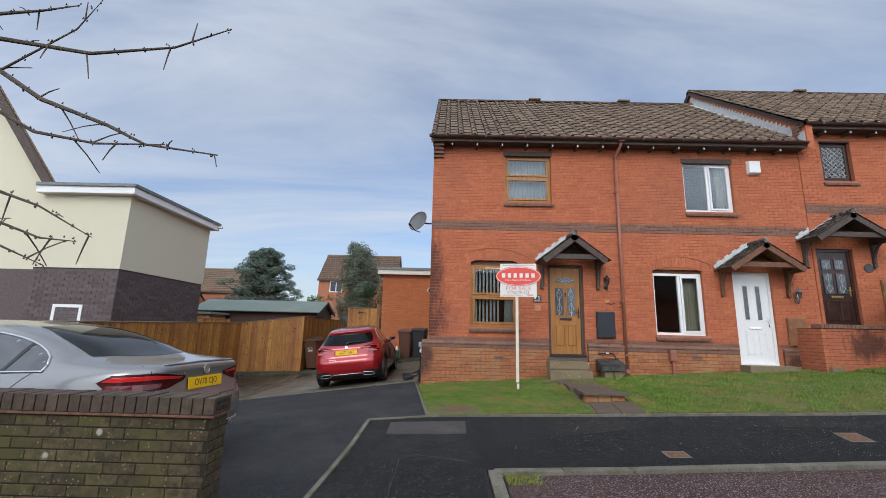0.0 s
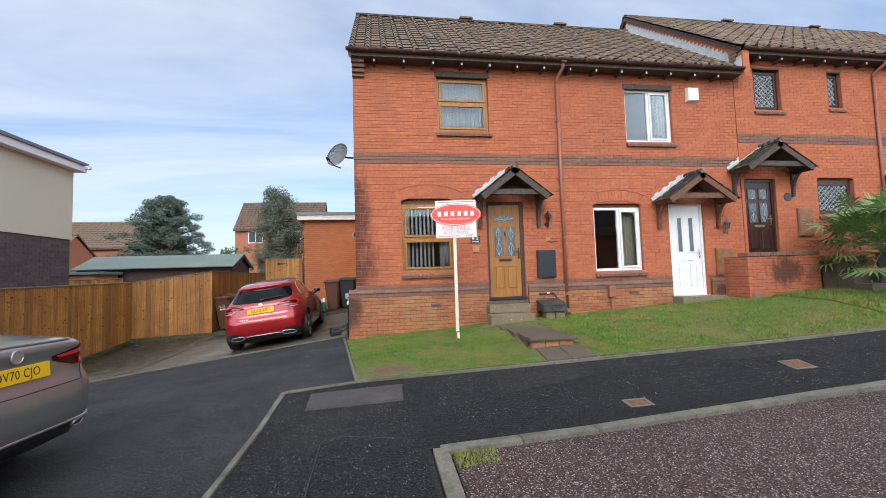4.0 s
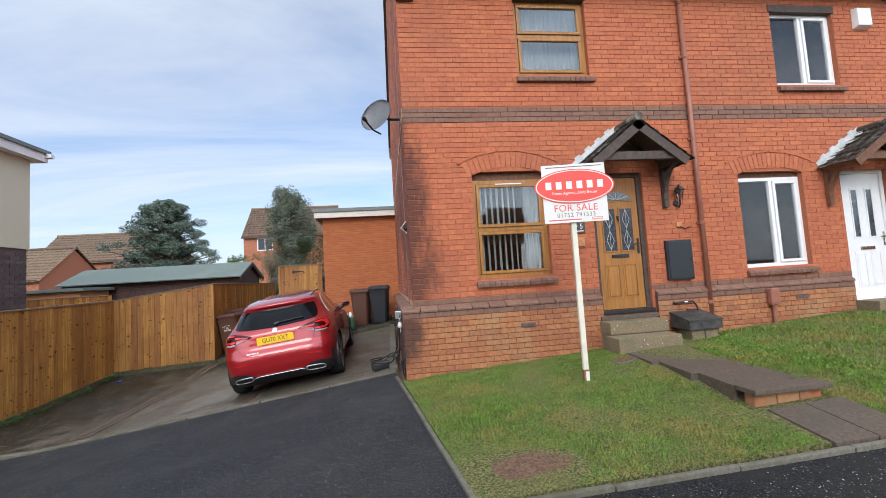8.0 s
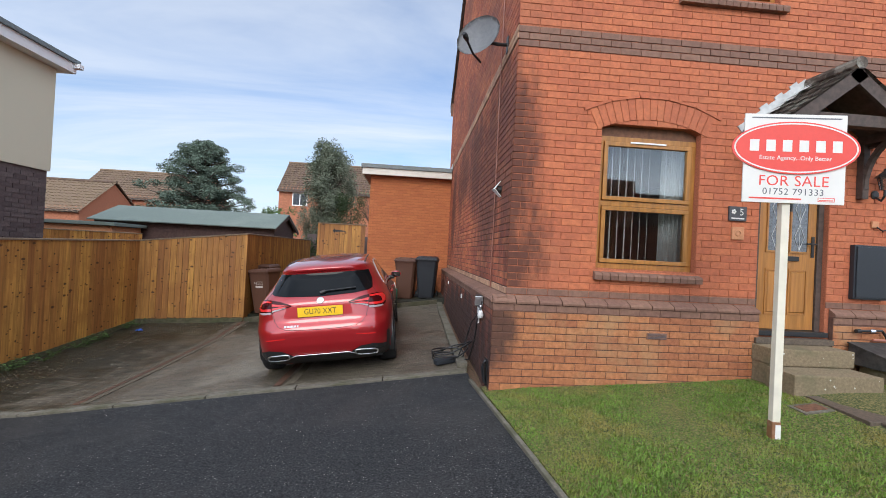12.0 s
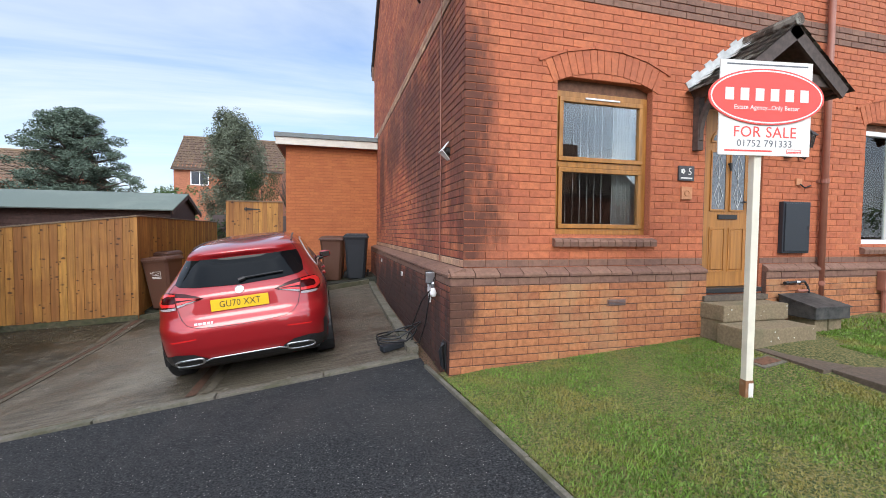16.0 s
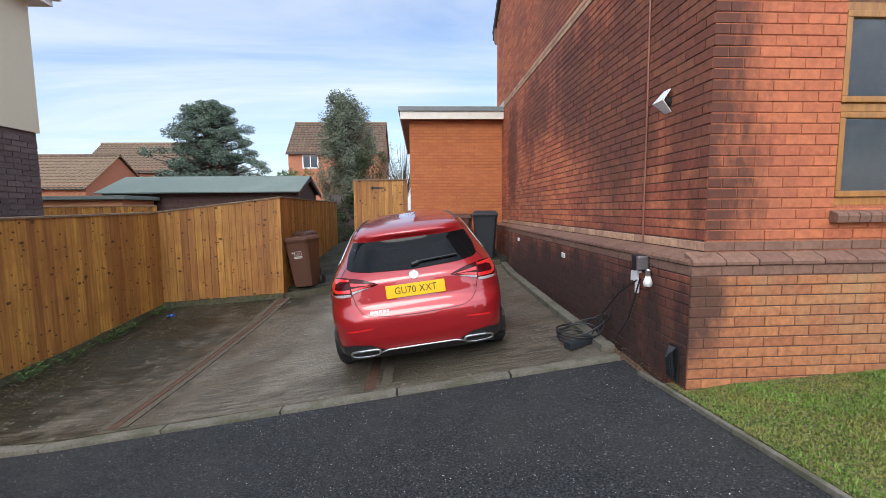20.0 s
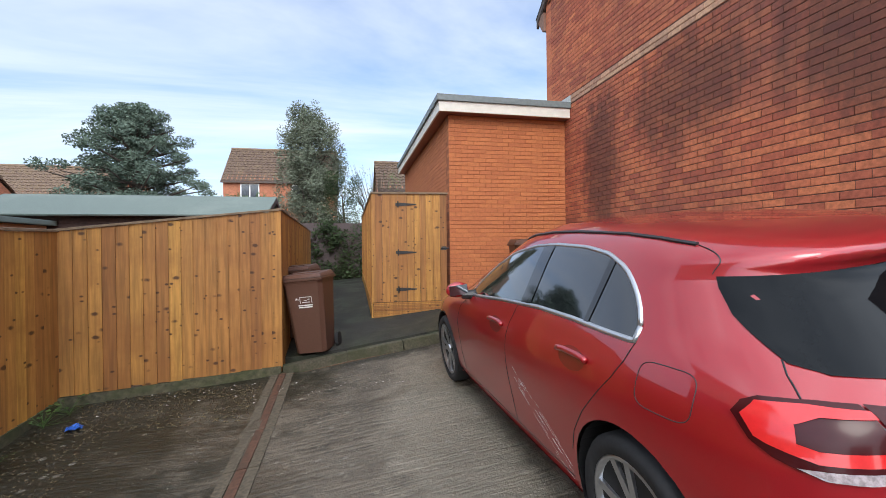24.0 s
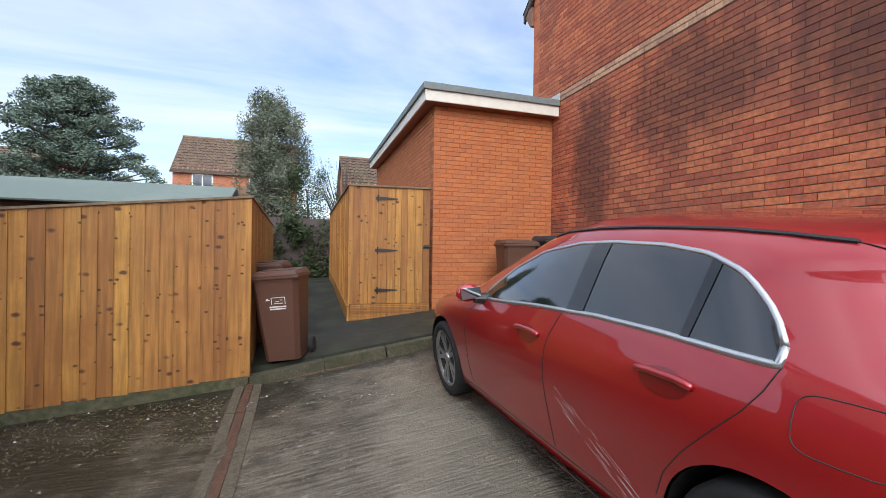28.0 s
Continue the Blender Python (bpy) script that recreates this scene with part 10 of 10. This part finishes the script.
TARMAC_NEW = material("darker_tarmac_patch", (0.016, 0.0165, 0.018), 0.95, vary=0.75, grain=80, bump=1.0, depth=0.012, second=(0.027, 0.027, 0.027), spec=0.12)
patch_repair("tarmac_patch", "darker trench repair across the pavement", [(0.25, 4.56), (2.2, 4.62), (6.1, 4.96), (10, 5.1), (10, 5.75), (2.9, 5.75), (1.1, 5.35), (0.5, 4.95)], TARMAC_NEW)
patch_repair("tarmac_patch_near", "darker tarmac strip down the pavement", [(-0.28, -3), (0.55, -3), (0.58, 4.4), (0.2, 4.88), (-0.3, 4.93)], TARMAC_NEW)
bmj = tube([(-0.30, -3 + 0.6 * k, ground_z(-0.3, -3 + 0.6 * k) + 0.003) for k in range(14)] + [(-0.14, 4.94, ground_z(-0.14, 4.94) + 0.003), (0.45, 4.75, ground_z(0.45, 4.75) + 0.003)], 0.006, 5)
tagged(part("tarmac_joint", bmj, BLACK), "dark sealed joint in the tarmac", "joint", kind="structure")


def chippings(name, label, x0, x1, y0, y1, n, mat, lift, seed, size=0.006):
    rng = random.Random(seed)
    verts, faces = [], []
    for _ in range(n):
        x, y = rng.uniform(x0, x1), rng.uniform(y0, y1)
        s = size * rng.uniform(0.6, 1.6)
        z = ground_z(x, y) + lift
        a = rng.uniform(0, 6.28)
        k = len(verts)
        for q in range(4):
            verts.append((x + s * math.cos(a + 1.57 * q) * (1 if q % 2 else 0.7), y + s * math.sin(a + 1.57 * q), z))
        verts.append((x, y, z + s * 0.6))
        faces += [(k, k + 1, k + 4), (k + 1, k + 2, k + 4), (k + 2, k + 3, k + 4), (k + 3, k, k + 4)]
    return tagged(mesh_object(name, verts, faces, mat), label, "stones", kind="stuff")


speckle(CONCRETE, (0.25, 0.23, 0.19), 6.5, 0.13, 0.6, 0.5)
speckle(TARMAC, (0.15, 0.145, 0.14), 45, 0.19, 0.8, 0.5)
speckle(TARMAC_PATH, (0.15, 0.14, 0.13), 45, 0.19, 0.8, 0.5)
speckle(TARMAC_NEW, (0.12, 0.115, 0.11), 50, 0.17, 0.8, 0.5)
speckle(TARMAC_RED, (0.30, 0.26, 0.24), 45, 0.26, 0.85, 0.42)
CHIP = material("pale_stone_chips", (0.42, 0.38, 0.36), 0.8, vary=0.3, grain=80, bump=0, rand=0.35)
chippings("road_chips", "pale stone chips in the red tarmac", 0.85, 6.0, 0.6, 4.4, 9000, CHIP, -0.021, 1, 0.005)
chippings("drive_chips", "scattered pale chips on the black tarmac", -6.5, -0.5, 5.8, 9.75, 2600, CHIP, 0.0, 2, 0.0035)
chippings("path_chips", "scattered pale chips on the pavement", -0.95, 0.55, 0.5, 6.0, 2400, CHIP, 0.004, 3, 0.0035)
chippings("path_chips_far", "scattered pale chips along the pavement", 0.8, 9, 4.95, 6.05, 2600, CHIP, 0.004, 4, 0.0035)
LICHEN = material("grey_lichen", (0.26, 0.24, 0.21), 0.9, vary=0.3, grain=80, bump=0, rand=0.3)
LEAFLIT = material("fallen_leaf", (0.075, 0.055, 0.028), 0.9, vary=0.2, grain=20, bump=0, rand=0.5)
chippings("leaf_litter", "fallen leaves and grit along the fence foot", -6.6, -5.9, 10.2, 14.1, 1600, LEAFLIT, 0.004, 5, 0.010)
chippings("leaf_litter_back", "fallen leaves below the back fence", -6.4, -4.9, 13.5, 14.35, 1300, LEAFLIT, 0.004, 6, 0.011)
chippings("pale_litter", "pale torn scraps and shells of leaves below the back fence", -6.4, -3.4, 13.7, 14.5, 70, CHIP, 0.004, 15, 0.010)
chippings("slab_grit", "small grit and moss flecks on the concrete slab", -6.2, -0.7, 10.1, 14.7, 900, LICHEN, 0.002, 7, 0.005)
chippings("wall_grit", "grit and leaves along the wall foot", -0.46, -0.36, 9.2, 10.2, 160, LEAFLIT, 0.02, 9, 0.007)


# ---- grass and weeds ----
def grass(name, label, spots, height, mat=None, wide=0.005, lean=0.7, seed=0):
    rng = random.Random(seed)
    verts, faces = [], []
    for x, y, z, h in spots:
        a = rng.uniform(0, 6.28)
        hh = height * h * rng.uniform(0.5, 1.3)
        lx, ly = math.cos(a) * hh * lean * rng.random(), math.sin(a) * hh * lean * rng.random()
        wx, wy = -math.sin(a) * wide, math.cos(a) * wide
        k = len(verts)
        verts += [(x - wx, y - wy, z), (x + wx, y + wy, z), (x + lx * 0.5 + wx * 0.6, y + ly * 0.5 + wy * 0.6, z + hh * 0.6), (x + lx, y + ly, z + hh * 0.95)]
        faces += [(k, k + 1, k + 2), (k, k + 2, k + 3)]
    return tagged(mesh_object(name, verts, faces, mat or GRASS), label, "grass", kind="stuff")


def lawn_spots(n, seed, x0, x1, y0, y1, inside, lift=0.02):
    rng = random.Random(seed)
    out = []
    while len(out) < n:
        x, y = rng.uniform(x0, x1), rng.uniform(y0, y1)
        if not inside(x, y):
            continue
        bare = noise.noise(Vector((x * 1.4, y * 1.4, 3.0)))
        if math.hypot((x - 0.22) / 0.52, (y - 6.45) / 0.36) < 1 + 0.3 * bare and rng.random() < 0.93:
            continue
        out.append((x, y, ground_z(x, y) + lift - 0.005, 0.75 + 0.5 * bare))
    return out


ON_PATH = lambda x, y: (2.30 < x < 3.04 and 6.1 < y < 8.7) or (2.30 < x < 3.2 and y > 8.4)
grass("lawn_grass", "short green grass blades on the front lawn", lawn_spots(120000, 1, -0.42, 4.0, 6.2, 9.15, lambda x, y: not ON_PATH(x, y) and x > -0.05 - (y - 6.2) * 0.115 and not (y > 8.5 and 2.3 < x < 3.3)), 0.026, wide=0.004, lean=1.1, seed=1)
grass("lawn_grass_far", "short green grass blades by the white door", lawn_spots(34000, 2, 3.4, 8.3, 6.2, 9.1, lambda x, y: not ON_PATH(x, y)), 0.04, wide=0.008, seed=2)
grass("upper_lawn_grass", "rough grass on the sloping strip", lawn_spots(9000, 3, 8.3, 11.4, 6.3, 8.6, lambda x, y: y < 9.2 - (x - 8.3) * 0.9, 0.05), 0.075, wide=0.009, seed=3)
grass("verge_grass", "long rough grass below the low wall", lawn_spots(26000, 4, -4.5, -1.06, 0.8, 3.68, lambda x, y: True, 0.015), 0.065, wide=0.006, lean=0.9, seed=4)
STRAW = material("dead_grass", (0.34, 0.26, 0.13), 0.8, vary=0.2, grain=6, bump=0, rand=0.3)
grass("dead_grass", "dead straw stems among the rough grass", lawn_spots(500, 5, -3.0, -1.3, 2.0, 3.68, lambda x, y: True, 0.015), 0.07, mat=STRAW, wide=0.004, lean=1.1, seed=5)
grass("kerb_grass", "grass tufts in the corner of the parking bay", [(0.80 + 0.35 * random.Random(i).random() ** 2, 4.42 - 0.25 * random.Random(i + 999).random() ** 2, ground_z(0.9, 4.35) - 0.02, 0.6) for i in range(700)], 0.05, seed=6)


def soil_patch():
    rng = random.Random(6)
    bm = bmesh.new()
    ring = []
    for k in range(28):
        a = 2 * math.pi * k / 28
        r = 1 + 0.28 * noise.noise(Vector((math.cos(a) * 1.5, math.sin(a) * 1.5, 4.0))) + rng.uniform(-0.06, 0.06)
        x, y = 0.36 + 0.42 * r * math.cos(a), 6.54 + 0.26 * r * math.sin(a)
        ring.append(bm.verts.new((x, y, ground_z(x, y) + 0.016)))
    c = bm.verts.new((0.36, 6.54, ground_z(0.36, 6.54) + 0.028))
    for k in range(28):
        bm.faces.new((ring[k], ring[(k + 1) % 28], c))
    tagged(part("soil_patch", bm, SOIL), "bare reddish soil patch in the lawn corner", "ground", kind="structure")


soil_patch()


def weeds():
    rng = random.Random(12)
    for k in range(16):
        y = 10.3 + 0.24 * k + rng.uniform(-0.05, 0.05)
        x = -6.56 + rng.uniform(0, 0.10)
        if k % 5 == 3:
            continue
        ob = thing("weed", x, y, ground_z(x, y), 0, "small leafy green weed at the fence foot", "plant", "weeds along the fence")
        bm = bmesh.new()
        add_tube(bm, [(0, 0, -0.01), (0, 0, 0.03)], 0.004, 5)
        for q in range(26):
            a, l = rng.uniform(0, 6.28), rng.uniform(0.04, 0.17)
            up = rng.uniform(0.02, 0.13)
            p = Vector((l * math.cos(a), l * math.sin(a), up))
            s = rng.uniform(0.014, 0.032)
            d = Vector((math.cos(a), math.sin(a), 0.3))
            w = Vector((-math.sin(a), math.cos(a), 0)) * s * 0.7
            add_tube(bm, [(0, 0, 0.02), p], 0.0015, 3)
            bm.faces.new([bm.verts.new(v) for v in (p, p + d * s * 0.6 + w, p + d * s * 1.5, p + d * s * 0.6 - w)])
        part("leaves", bm, LEAF, ob)


weeds()
lit = thing("blue_litter", -6.28, 13.62, ground_z(-6.28, 13.62) + 0.012, 20, "crumpled blue plastic wrapper by the fence", "litter")
BLUE = material("blue_plastic_film", (0.02, 0.12, 0.5), 0.3, vary=0.1, bump=0)
bml = bmesh.new()
bmesh.ops.create_grid(bml, x_segments=8, y_segments=6, size=0.055)
for v in bml.verts:
    v.co.z = 0.03 * noise.noise(v.co * 25) + 0.01
bmesh.ops.solidify(bml, geom=bml.faces[:], thickness=0.002)
part("wrapper", bml, BLUE, lit)
stick = thing("twig", -6.2, 10.35, ground_z(-6.2, 10.35) + 0.012, 35, "pale dry twig on the concrete", "twig")
part("stem", tube([(-0.15, 0, 0), (0, 0.01, 0.01), (0.16, 0.03, 0.0)], [0.006, 0.008, 0.004], 5), LEAFLIT, stick)

# ---- the houses across the road, behind the walk, seen in window glass ----
simple_house(-14, -4, -26, -19, 4.6, 7.4, "brick house across the road behind the walk")
simple_house(0, 11, -27, -20, 4.4, 7.2, "second brick house across the road")
simple_house(15, 26, -26, -19, 4.8, 7.6, "third brick house across the road")

# ---- brickwork, tiles: laid last ----
for args in PENDING:
    lay_bricks(*args)
for nm, lb, a, b, c, d, e, f, mt, lim, nr in ROOFS:
    roof_slope(nm, lb, a, b, c, d, e, f, mt, lim, near=nr)
